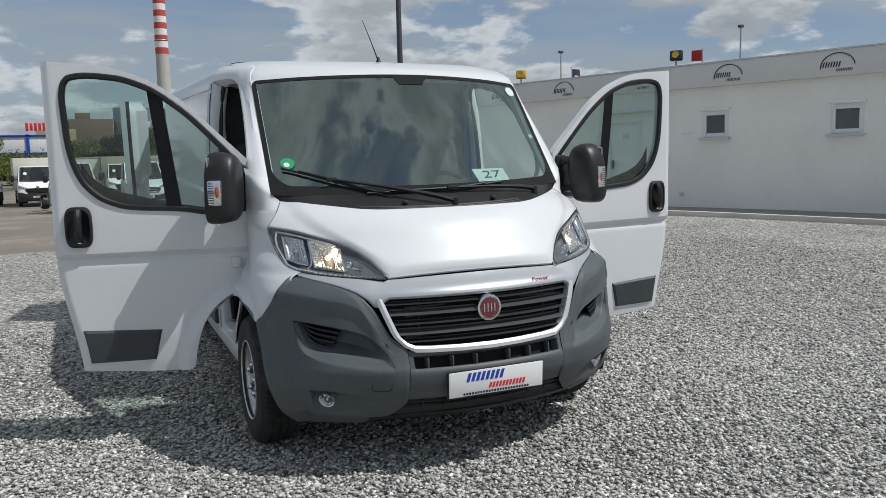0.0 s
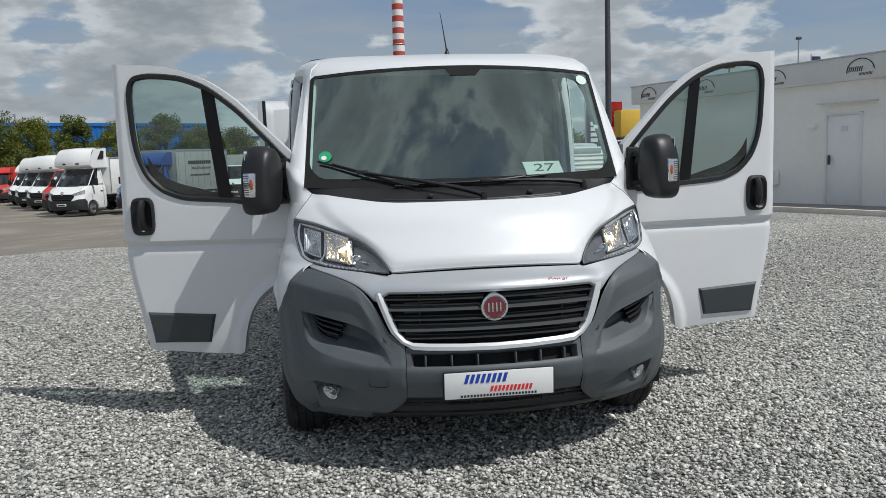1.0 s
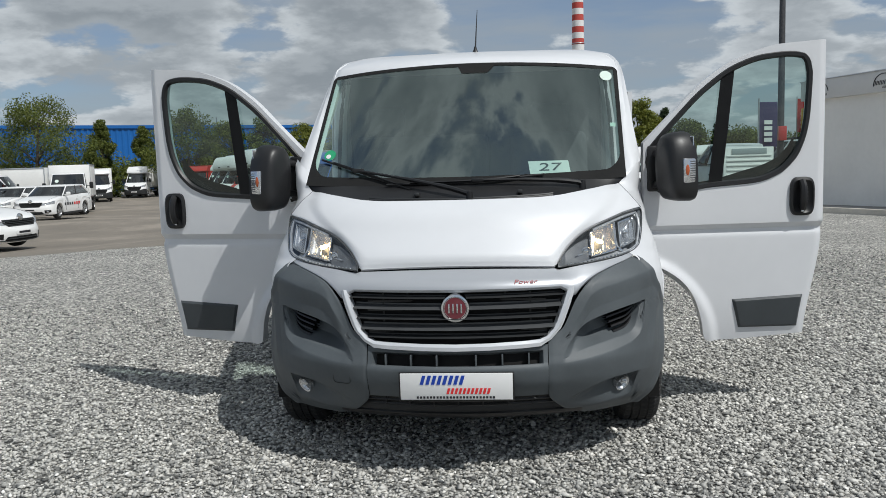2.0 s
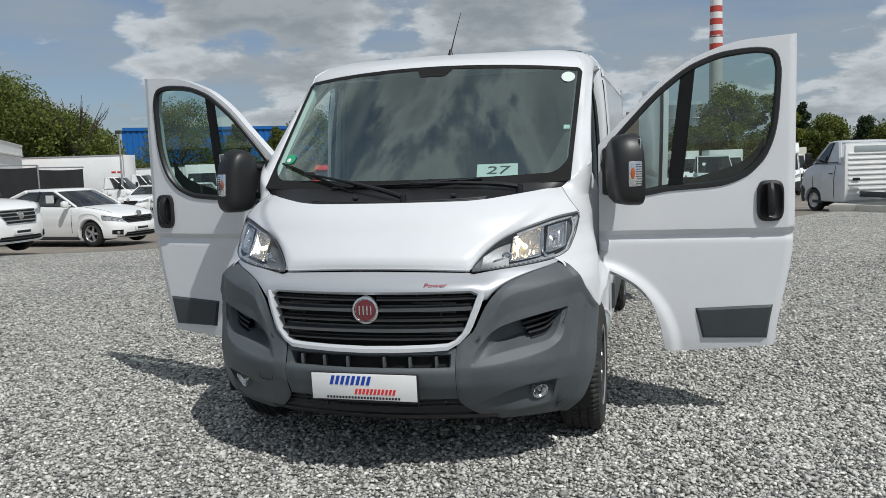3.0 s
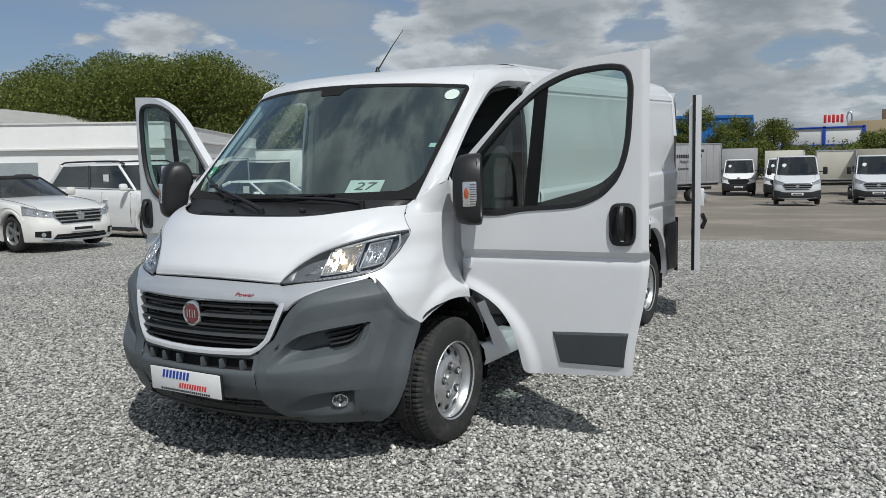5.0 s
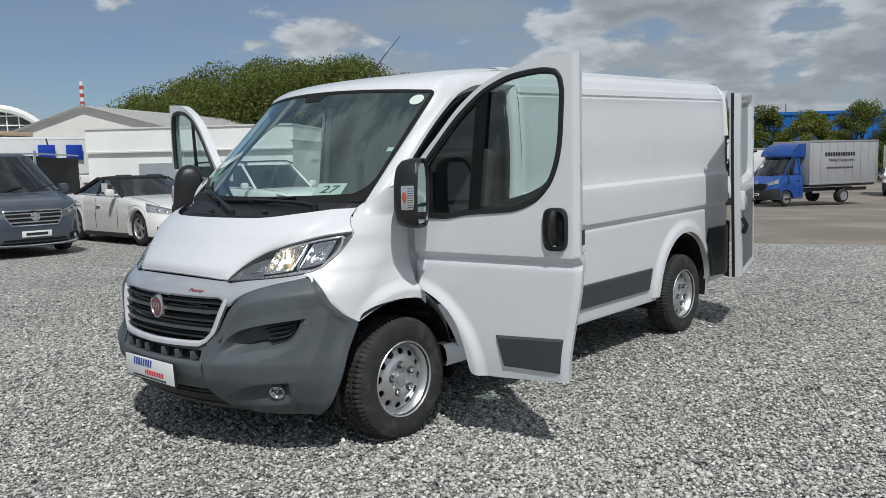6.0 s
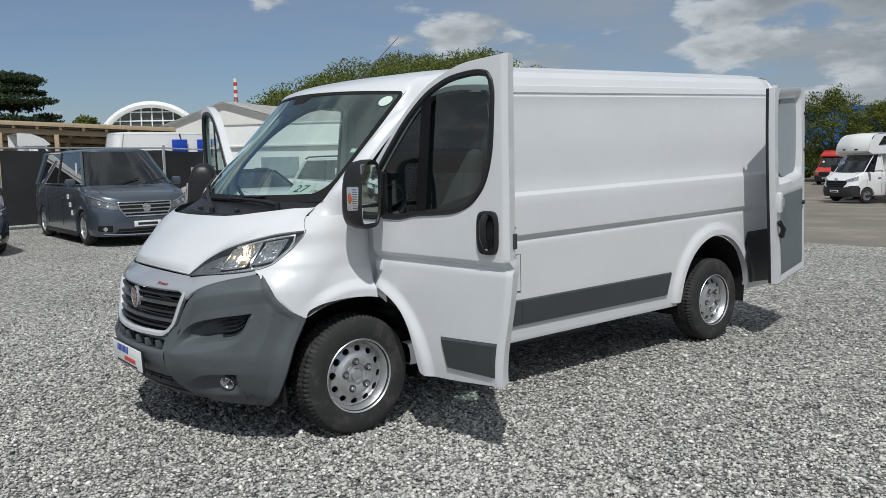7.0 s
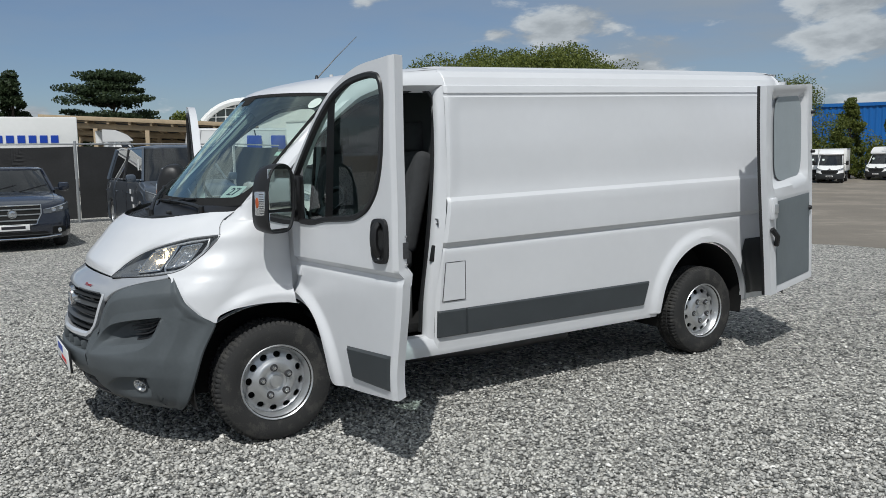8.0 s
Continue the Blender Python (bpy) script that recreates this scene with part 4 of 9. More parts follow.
bm = bmesh.new(); tube(bm, [(0.55, 1.6, 0.27), (0.60, 2.6, 0.24), (0.62, 3.3, 0.25)], 0.06, 10)
part("exhaust", bm, "dark_metal", van)
bm = bmesh.new(); tube(bm, [(-0.8, 4.40, 0.34), (0.8, 4.40, 0.34)], 0.05, 10)
part("rear_axle", bm, "void", van)

# rear corner: dark bumper, end frame, load bay shell
def rear_corner(bm, s):
    def fn(u, v):
        z = lerp(0.42, 0.82, v)
        y0 = 4.385 + 0.475 * math.sqrt(max(0, 1 - ((max(z, 0.36) - 0.36) / 0.475) ** 2)) if z < 0.83 else 4.62
        y0 = max(y0, 4.70 + 0.16 * v)
        y = lerp(y0, 5.40, u)
        return side_point(y, z, 1.000 + 0.012 * smooth(0, 0.03, min(u, 1 - u, v + 0.01, 1 - v)), s) - Vector((0, 0, 0.03 * u * (1 - v)))
    patch(bm, fn, steps(0, 1, 20), steps(0, 1, 14))
    grid(bm, [[Vector((s * 0.975, 5.40, z)) for z in (0.36, 0.6, 0.90)], [Vector((s * 0.90, 5.47, z)) for z in (0.36, 0.6, 0.90)], [Vector((s * 0.60, 5.49, z)) for z in (0.36, 0.6, 0.90)]])


both(rear_corner, "rear_bumper_corner", "trim", van, "dark plastic rear bumper corner")


def rear_frame(bm, s):
    for x0, x1 in ((0.955, 0.80),):
        rows = [[Vector((s * x, y, z)) for z in steps(0.5, 2.12, 12)] for x, y in ((x0, 5.37), (x0 - 0.02, 5.41), (x1, 5.41), (x1, 5.30))]
        grid(bm, rows)


both(rear_frame, "rear_post", "white", van)
bm = bmesh.new()
box(bm, (0, 3.75, 0.50), (1.16, 3.3, 0.03))
for s in (1, -1):
    box(bm, (s * 0.87, 3.75, 1.48), (0.02, 3.3, 1.0))
box(bm, (0, 3.75, 2.08), (1.6, 3.3, 0.02))
part("load_lining", bm, "board", van)
bm = bmesh.new()
half_edge = [(0.935, 5.375, 1.70), (0.908, 5.385, 1.98), (0.872, 5.39, 2.085), (0.80, 5.395, 2.155), (0.68, 5.40, 2.190), (0.35, 5.405, 2.202)]
tube(bm, spline(half_edge + [(0, 5.405, 2.205)] + [(-x, y, z) for x, y, z in half_edge[::-1]], 61), 0.026, 8)
part("rear_edge", bm, "white", van)
bm = bmesh.new(); box(bm, (0, 5.40, 2.13), (1.62, 0.04, 0.10), 0.01)
part("rear_header", bm, "white", van)

# ---- windscreen, cowl, wipers ----
def screen_point(u, v, off=0.0):
    """u across (-1 to 1), v up."""
    a = abs(u)
    low = Vector((0.845 * a, lerp(0.655, 0.84, a**2.2), lerp(1.298, 1.322, a**2)))
    top = Vector((0.869 * a, lerp(1.162, 1.40, a**2.0), lerp(1.955, 1.928, a**2.0)))
    p = low.lerp(top, v)
    p.y -= 0.012 * math.sin(math.pi * v) * (1 - 0.9 * a * a)
    p.z += 0.009 * math.sin(math.pi * v) * (1 - 0.9 * a * a)
    p.x *= 1 if u >= 0 else -1
    return lean(p) + Vector((0.3 * u, -0.72, 0.62)).normalized() * off


bm = bmesh.new()
patch(bm, lambda u, v: screen_point(u, v), steps(-1, 1, 41), steps(0, 1, 24))
screen = part("windscreen", bm, "glass", van, "windscreen that mirrors the clouds")
# black printed border
bm = bmesh.new()
def border(u0, u1, v0, v1, nu, nv):
    patch(bm, lambda u, v: screen_point(u, v, 0.0025), steps(u0, u1, nu), steps(v0, v1, nv))
border(-1, 1, 0.970, 1.0, 41, 3); border(-1, 1, -0.02, 0.055, 41, 4); border(-1, -0.972, 0.055, 0.978, 3, 20); border(0.972, 1, 0.055, 0.978, 3, 20)
patch(bm, lambda u, v: screen_point(lerp(lerp(-0.055, -0.085, v), lerp(0.115, 0.165, v), u), lerp(0.905, 0.975, v), 0.0026), steps(0, 1, 9), steps(0, 1, 4))
# rounded lower corners
def fillet(side, a, k):
    u, v = (1 - math.cos(a)) * 0.12, (1 - math.sin(a)) * 0.16
    return screen_point(side * (0.974 - u * (1 - k)), 0.053 + v * (1 - k), 0.0027)
for side in (-1, 1):
    patch(bm, lambda a, k: fillet(side, a, k), steps(0, math.pi / 2, 9), [0, 1])
part("screen_border", bm, "void", screen)
# rounded upper corners of the opening
for side in (-1, 1):
    bm = bmesh.new()
    patch(bm, lambda a, k: screen_point(side * lerp(1.004, 0.955 + 0.047 * math.sin(a), 1 - k), lerp(1.004, 0.935 + 0.066 * math.cos(a), 1 - k), 0.0035), steps(0, math.pi / 2, 9), [0, 1])
    part("corner_fillet", bm, "white", screen)
# cowl grille between bonnet and screen
bm = bmesh.new()
def cowl(u, v):
    a = abs(u)
    front = shell(0.804 * u, bonnet_back(0.804 * a), -0.010)
    back = screen_point(u * 0.995, 0.0)
    p = front.lerp(back, v)
    p.z -= 0.020 * math.sin(math.pi * v) * (1 - 0.7 * a)
    return p
patch(bm, cowl, steps(-1, 1, 41), steps(0, 1, 8))
cowl_ob = part("cowl", bm, "black", van, "black ribbed cowl below the screen")
for k in range(5):
    bm = bmesh.new()
    tube(bm, [cowl(u, 0.10 + 0.085 * k) + Vector((0, 0, 0.003)) for u in steps(-0.56, 0.56, 25)], 0.005, 5)
    part("cowl_rib", bm, "trim", cowl_ob)
for u in (-0.26, 0.36):
    bm = bmesh.new(); box(bm, cowl(u, 0.55) + Vector((0, 0, 0.014)), (0.026, 0.03, 0.02), 0.006); part("washer_nozzle", bm, "trim", cowl_ob)


def wiper(u_pivot, v_pivot, pts):
    """Arm from its pivot to the middle of the blade, blade along pts of the screen."""
    bm = bmesh.new()
    base = cowl(u_pivot, v_pivot) + Vector((0, 0, 0.024))
    mid_pt = screen_point(*pts[1], 0.028)
    tube(bm, spline([base, base.lerp(mid_pt, 0.18) + Vector((0, -0.006, 0.010)), base.lerp(mid_pt, 0.55) + Vector((0, -0.010, 0.010)), mid_pt], 14), [0.013] * 4 + [0.010] * 4 + [0.007] * 6, 8)
    lathe(bm, [(0.0, 0.016), (0.014, 0.014), (0.018, -0.03)], 14, Matrix.Translation(base) @ Matrix.Rotation(radians(-90), 4, "Y"))
    box(bm, mid_pt, (0.06, 0.016, 0.022), 0.005)
    w = part("wiper", bm, "black", van)
    bm = bmesh.new()
    line = spline([screen_point(u, v, 0.016) for u, v in pts], 14)
    tube(bm, line, 0.0065, 6)
    tube(bm, [p + Vector((0, -0.006, 0.008)) for p in line[2:-2]], 0.0045, 5)
    part("blade", bm, "black", w)


wiper(0.06, 0.45, [(-0.915, 0.185), (-0.64, 0.085), (-0.30, -0.045)])
wiper(0.74, 0.55, [(-0.45, -0.01), (0.10, 0.005), (0.49, 0.035)])

# stickers and the numbered card behind the glass
def disc_on_screen(u, v, r, off, name, mat, label=""):
    bm = bmesh.new()
    c = screen_point(u, v, off)
    ex = (screen_point(u + 0.02, v, off) - c).normalized()
    ey = (screen_point(u, v + 0.02, off) - c).normalized()
    ring = [bm.verts.new(c + ex * r * math.cos(a) + ey * r * math.sin(a)) for a in steps(0, 2 * math.pi, 25)[:-1]]
    bm.faces.new(ring)
    return part(name, bm, mat, screen, label)


disc_on_screen(0.915, 0.900, 0.040, 0.004, "round_sticker", "pale_sticker", "pale round sticker")
disc_on_screen(-0.875, 0.235, 0.038, 0.005, "eco_sticker", "green_sticker", "round green sticker")
disc_on_screen(-0.882, 0.222, 0.016, 0.007, "sticker_mark", "paper")
bm = bmesh.new(); patch(bm, lambda u, v: screen_point(lerp(0.925, 0.962, u), lerp(0.425, 0.46, v), -0.004), [0, 1], [0, 1]); part("small_sticker", bm, "pale_sticker", screen)
card_c = screen_point(0.56, 0.170, -0.03) + Vector((-0.018, 0.095, -0.030))
card_m = pose(card_c.x, card_c.y + 0.0, card_c.z, 42, 0, 7)
bm = bmesh.new(); box(bm, (0, 0, 0), (0.215, 0.105, 0.002))
card = part("number_card", bm, "paper", van, "white card with a hand-written number", m=card_m @ pose(0, 0, 0, 0, 0, 0))
lettering("digits", "27", 0.100, "dark_print", card, pose(0, 0, 0.0025, 0, 0, 0) @ Matrix.Diagonal((1.25, 0.85, 1, 1)), 0.12)

# aerial
bm = bmesh.new(); lathe(bm, [(0.0, 0.040), (0.007, 0.038), (0.011, 0.02), (0.021, 0.0)], 14, Matrix.Translation((0.044, 1.646, 2.075)) @ Matrix.Rotation(radians(-90), 4, "Y"))
aerial = part("aerial", bm, "black", van, "thin black roof aerial leaning back")
bm = bmesh.new(); tube(bm, [(0.044, 1.651, 2.095), (0.046, 1.80, 2.245), (0.048, 1.95, 2.385)], [0.005, 0.0035, 0.002], 6); part("whip", bm, "black", aerial)

# ---- cab interior ----
bm = bmesh.new()
loft(bm, [[(-0.90, y, z), (-0.5, y - d, z + 0.01), (0, y - 1.3 * d, z + 0.02), (0.5, y - d, z + 0.01), (0.90, y, z)] for y, z, d in ((0.90, 1.285, 0.15), (1.05, 1.285, 0.13), (1.22, 1.26, 0.06), (1.32, 1.20, 0.02), (1.36, 1.08, 0.0), (1.33, 0.80, 0.0), (1.25, 0.62, 0))], 33, 24)
dash = part("dashboard", bm, "dash", van, "dark grey dashboard")
bm = bmesh.new(); box(bm, (0, 1.33, 1.16), (0.34, 0.06, 0.30), 0.03); part("centre_console", bm, "black", dash)
bm = bmesh.new(); loft(bm, [[(0.28, 1.16, 1.27), (0.45, 1.15, 1.345), (0.62, 1.16, 1.27)], [(0.26, 1.30, 1.25), (0.45, 1.30, 1.335), (0.64, 1.30, 1.25)]], 14, 5); part("binnacle", bm, "dash", dash)
ring_m = pose(0.45, 1.50, 1.20, -32, 0, 0)
bm = bmesh.new()
tube(bm, [ring_m @ Vector((0.20 * math.cos(a), 0, 0.20 * math.sin(a))) for a in steps(0, 2 * math.pi, 41)[:-1]], 0.016, 8, closed=True)
for a in (90, 210, 330):
    tube(bm, [ring_m @ Vector((0, 0.02, 0)), ring_m @ Vector((0.2 * math.cos(radians(a + 180)), 0, 0.2 * math.sin(radians(a + 180))))], 0.018, 6)
lathe(bm, [(0.0, -0.03), (0.07, -0.02), (0.08, 0.03)], 20, ring_m @ Matrix.Rotation(radians(90), 4, "Z"))
part("steering_wheel", bm, "black", van, "black three-spoke steering wheel")


def cab_seat(x, w, label):
    bm = bmesh.new(); box(bm, (x, 1.72, 0.92), (w, 0.50, 0.16), 0.05, seg=3)
    seat = part("seat", bm, "seat", van, label)
    bm = bmesh.new(); box(bm, (0, 0, 0.33), (w, 0.13, 0.66), 0.05, pose(x, 1.93, 0.95, -14, 0, 0), seg=3); part("backrest", bm, "seat", seat)
    bm = bmesh.new(); box(bm, (x, 1.76, 0.68), (w * 0.9, 0.42, 0.36), 0.03); part("seat_base", bm, "dash", seat)
    for k in ((0,) if w < 0.6 else (-0.24, 0.24)):
        bm = bmesh.new(); box(bm, (0, 0, 0.76), (0.26, 0.10, 0.20), 0.04, pose(x + k, 1.93, 0.95, -14, 0, 0), seg=3)
        rest = part("headrest", bm, "seat", seat)
        for d in (-0.06, 0.06):
            bm = bmesh.new()
            tube(bm, [pose(x + k, 1.93, 0.95, -14, 0, 0) @ Vector((d, 0, 0.6)), pose(x + k, 1.93, 0.95, -14, 0, 0) @ Vector((d, 0, 0.72))], 0.007, 6)
            part("headrest_post", bm, "chrome", seat)


cab_seat(0.50, 0.50, "dark cloth driver's seat with headrest")
cab_seat(-0.36, 0.92, "dark cloth double passenger bench")
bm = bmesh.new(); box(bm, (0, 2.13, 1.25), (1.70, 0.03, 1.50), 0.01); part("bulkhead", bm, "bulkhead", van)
bm = bmesh.new(); box(bm, (0, 1.55, 0.50), (1.72, 1.2, 0.06), 0.01); part("cab_floor", bm, "void", van)
bm = bmesh.new(); loft(bm, [[(-0.74, y, z - 0.05), (0, y, z), (0.74, y, z - 0.05)] for y, z in ((1.42, 1.97), (1.55, 2.01), (1.8, 2.045), (2.1, 2.06))], 15, 8); part("headlining", bm, "liner", van)
both(lambda bm, s: tube(bm, [lean(p) for p in spline([(s * 0.862, 0.93, 1.34), (s * 0.856, 1.15, 1.58), (s * 0.848, 1.43, 1.88)], 12)], 0.026, 8), "pillar_lining", "liner", van)
# black rubber round the door openings
for s in (1, -1):
    bm = bmesh.new()
    tube(bm, [lean(p) for p in spline([(s * 0.870, 1.22, 0.80), (s * 0.870, 1.20, 1.20), (s * 0.878, 1.10, 1.42), (s * 0.880, 1.30, 1.68), (s * 0.865, 1.56, 1.87), (s * 0.865, 1.75, 1.93), (s * 0.868, 2.03, 1.94), (s * 0.905, 2.02, 1.6), (s * 0.92, 1.97, 1.1), (s * 0.91, 1.92, 0.7), (s * 0.90, 1.91, 0.48)], 60)], 0.014, 6)
    part("door_seal", bm, "black", van)
bm = bmesh.new(); tube(bm, [(0.960, 2.00, 1.18), (0.988, 2.00, 1.18), (0.988, 2.00, 1.15), (0.960, 2.00, 1.15)], 0.006, 6); part("striker", bm, "chrome", van)
bm = bmesh.new(); box(bm, (0, 0, 0), (0.014, 0.032, 0.10), 0.004, pose(0.968, 1.972, 0.97, -12, 0, 0)); part("jamb_buffer", bm, "black", van)


# ---- front doors ----
door_bottom = table([(-0.05, 0.83), (0.0, 0.815), (0.08, 0.775), (0.16, 0.715), (0.22, 0.63), (0.26, 0.52), (0.29, 0.385), (0.33, 0.372), (0.94, 0.40)])
door_top = table([(-0.06, 1.48), (0.10, 1.64), (0.28, 1.815), (0.45, 1.922), (0.68, 1.992), (0.85, 2.005), (0.94, 2.012)])
win_low = table([(-0.03, 1.38), (0.0, 1.26), (0.03, 1.225), (0.14, 1.222), (0.30, 1.245), (0.56, 1.265), (0.68, 1.305), (0.77, 1.385), (0.815, 1.48), (0.84, 1.60), (0.852, 1.80)])
win_high = table([(-0.03, 1.44), (0.10, 1.585), (0.28, 1.765), (0.45, 1.88), (0.60, 1.928), (0.74, 1.940), (0.81, 1.930), (0.84, 1.898), (0.852, 1.84)])
DOOR_SECTION = table([(0.37, -0.005), (0.45, 0.008), (0.60, 0.018), (0.955, 0.022), (0.975, 0.018), (0.985, 0.013), (1.0, 0.011), (1.03, 0.040), (1.045, 0.041), (1.20, 0.042), (1.30, 0.040), (1.6, 0.042), (2.03, 0.040)])


def door_point(d, z, s, off=0.0):
    x = DOOR_SECTION(z) + off
    # flare that carries on the wheel arch
    q = math.hypot(d + 0.185, z - 0.34) / 0.475
    if z < 0.98 and d < 0.5:
        x += 0.030 * (1 - smooth(1.06, 1.20, q)) * smooth(-0.02, 0.03, 0.98 - z)
    x -= 0.012 * smooth(0.90, 0.945, d)
    d2 = d - 0.085 * smooth(0.0, 0.62, 1.0 - z) * smooth(0.4, 0.94, d)
    return Vector((s * x, d2, z))


def front_door(s, m, label):
    bm = bmesh.new()
    ds = sorted(set([round(q, 4) for q in steps(-0.055, 0.42, 54) + steps(0.42, 0.80, 18) + steps(0.80, 0.94, 22)]))
    levels = [0.42, 0.45, 0.48] + steps(0.50, 0.94, 34) + [0.955, 0.965, 0.975, 0.985, 1.0, 1.015, 1.03, 1.045, 1.10, 1.16]
    rows = []
    lower = []
    for d in ds:
        zb = door_bottom(d)
        zt = win_low(d) - 0.012 if -0.03 <= d <= 0.852 else (win_low(max(-0.03, min(0.852, d))) + win_high(max(-0.03, min(0.852, d)))) / 2
        zs = [zb, zb + 0.012] + [min(max(z, zb + 0.014), zt - 0.002) for z in levels] + [lerp(1.165, zt, k / 8) if zt > 1.17 else zt for k in range(1, 9)]
        lower.append([door_point(d, z, s) for z in zs])
    grid(bm, lower)
    upper = []
    for d in ds:
        dd = max(-0.03, min(0.852, d))
        zb = win_high(d) + 0.012 if -0.03 <= d <= 0.852 else (win_low(dd) + win_high(dd)) / 2
        zt = max(door_top(d), zb + 0.004)
        upper.append([door_point(d, lerp(zb, zt, k / 5), s) for k in range(6)])
    grid(bm, upper)
    bmesh.ops.remove_doubles(bm, verts=bm.verts, dist=2e-4)
    bmesh.ops.recalc_face_normals(bm, faces=bm.faces)
    up = sum((f.normal.x for f in bm.faces)) * s
    if up < 0:
        bmesh.ops.reverse_faces(bm, faces=bm.faces)
    bmesh.ops.solidify(bm, geom=bm.faces[:], thickness=0.055)
    door = part("front_door", bm, "white", van, label, m=m, sharp=40)
    # rubber round the window, bar, panes
    across = steps(-0.03, 0.76, 36) + [0.775, 0.79, 0.803, 0.814, 0.823, 0.831, 0.838, 0.843, 0.847, 0.850, 0.852]
    ring = [(d, win_low(d)) for d in across] + [(d, win_high(d)) for d in across[-1:0:-1]]
    bm = bmesh.new(); tube(bm, [door_point(d, z, s, -0.006) for d, z in ring], 0.0175, 6, closed=True); part("window_seal", bm, "black", door)
    bm = bmesh.new()
    bar = lambda z, k: lerp(0.300, 0.365, (z - 1.25) / 0.6) + k
    patch(bm, lambda u, v: door_point(bar(lerp(1.235, 1.885, v), lerp(0, 0.075, u)), lerp(1.235, lerp(1.845, 1.895, u), v), s, lerp(-0.001, -0.001, u)), steps(0, 1, 5), steps(0, 1, 10))
    bmesh.ops.solidify(bm, geom=bm.faces[:], thickness=0.02)
    part("window_bar", bm, "black", door)
    bm = bmesh.new()
    # black corner that carries the mirror
    patch(bm, lambda u, v: door_point(lerp(-0.028, 0.075, u), lerp(win_low(lerp(-0.028, 0.075, u)), min(win_high(lerp(-0.028, 0.075, u)), 1.46), v), s, -0.002), steps(0, 1, 8), steps(0, 1, 8))
    part("mirror_base", bm, "black", door)
    for name, a, b in (("quarter_glass", 0.05, 0.335), ("window_glass", 0.335, 0.85)):
        bm = bmesh.new()
        patch(bm, lambda u, v: door_point(lerp(a, b, u), lerp(win_low(lerp(a, b, u)), win_high(lerp(a, b, u)), v), s, -0.018), steps(0, 1, 24), steps(0, 1, 8))
        part(name, bm, "side_glass", door)
    # dark inner ledge seen through the glass
    bm = bmesh.new()
    patch(bm, lambda u, v: door_point(lerp(0.0, 0.80, u), lerp(1.17, win_low(lerp(0, 0.8, u)) + 0.02 + 0.045 * smooth(0.3, 0.6, lerp(0, 0.8, u)), v), s, -0.075), steps(0, 1, 24), [0, 0.5, 1])
    bmesh.ops.solidify(bm, geom=bm.faces[:], thickness=0.03)
    part("inner_ledge", bm, "dash", door)
    bm = bmesh.new()
    patch(bm, lambda u, v: door_point(lerp(0.10, 0.86, u), lerp(max(0.45, door_bottom(lerp(0.1, 0.86, u)) + 0.06), 1.19, v), s, -0.062), steps(0, 1, 12), steps(0, 1, 8))
    bmesh.ops.solidify(bm, geom=bm.faces[:], thickness=0.03)
    part("inner_lining", bm, "dash", door)
    # rubbing strip
    bm = bmesh.new()
    def rub(u, v):
        d0 = lerp(0.49, 0.445, v)
        d, z = lerp(d0, 0.895, u), lerp(0.442, lerp(0.605, 0.622, u), v)
        e = min(u * 0.4, (1 - u) * 0.4, v * 0.17, (1 - v) * 0.17)
        return door_point(d, z, s, 0.014 * smooth(-0.001, 0.012, e))
    patch(bm, rub, [0, 0.01, 0.03, 0.06, 0.3, 0.6, 0.94, 0.97, 0.99, 1], [0, 0.03, 0.07, 0.12, 0.5, 0.88, 0.93, 0.97, 1])
    part("rubbing_strip", bm, "strip", door)
    # handle: recessed shell, grip, lock
    bm = bmesh.new()
    pts = []
    for k in range(32):
        a = 2 * math.pi * k / 32
        c, q = math.cos(a), math.sin(a)
        pts.append((0.815 + 0.066 * math.copysign(abs(c) ** 0.5, c), 1.170 + 0.105 * math.copysign(abs(q) ** 0.55, q)))
    mid_d, mid_z = 0.815, 1.170
    rows = [[door_point(lerp(mid_d, d, f), lerp(mid_z, z, f), s, o) for d, z in pts] for f, o in ((0.0, 0.004), (0.45, 0.004), (0.72, 0.012), (0.86, 0.022), (1.0, 0.016), (1.02, -0.01))]
    grid(bm, rows, close=True)
    bmesh.ops.remove_doubles(bm, verts=bm.verts, dist=1e-5)
    handle = part("door_handle", bm, "black", door, "black upright door handle")
    bm = bmesh.new()
    tube(bm, spline([door_point(0.812, 1.253, s, 0.012), door_point(0.812, 1.218, s, 0.034), door_point(0.814, 1.148, s, 0.036), door_point(0.815, 1.103, s, 0.014)], 12), 0.020, 8)
    part("grip", bm, "black", handle)
    bm = bmesh.new(); lathe(bm, [(0.0, 0.004), (0.011, 0.003), (0.012, -0.005)], 12, Matrix.Translation(door_point(0.815, 1.084, s, 0.014)) @ Matrix.Rotation(0 if s > 0 else math.pi, 4, "Z")); part("lock", bm, "chrome", handle)
    # latch on the rear edge
    bm = bmesh.new(); box(bm, (s * -0.015, 0.932, 1.13), (0.030, 0.010, 0.075), 0.003)
    latch = part("latch", bm, "dark_metal", door)
    for z in (1.065, 1.195):
        bm = bmesh.new(); lathe(bm, [(0.0, 0.004), (0.005, 0.004), (0.007, 0.0)], 10, Matrix.Translation((s * -0.015, 0.936, z)) @ Matrix.Rotation(radians(90), 4, "Z")); part("bolt", bm, "chrome", latch)
    # mirror: slim upright housing on two arms, turned towards the seat
    mm = pose(s * 0.215, 0.068, 1.355, 0, 0, s * 19)
    bm = bmesh.new()
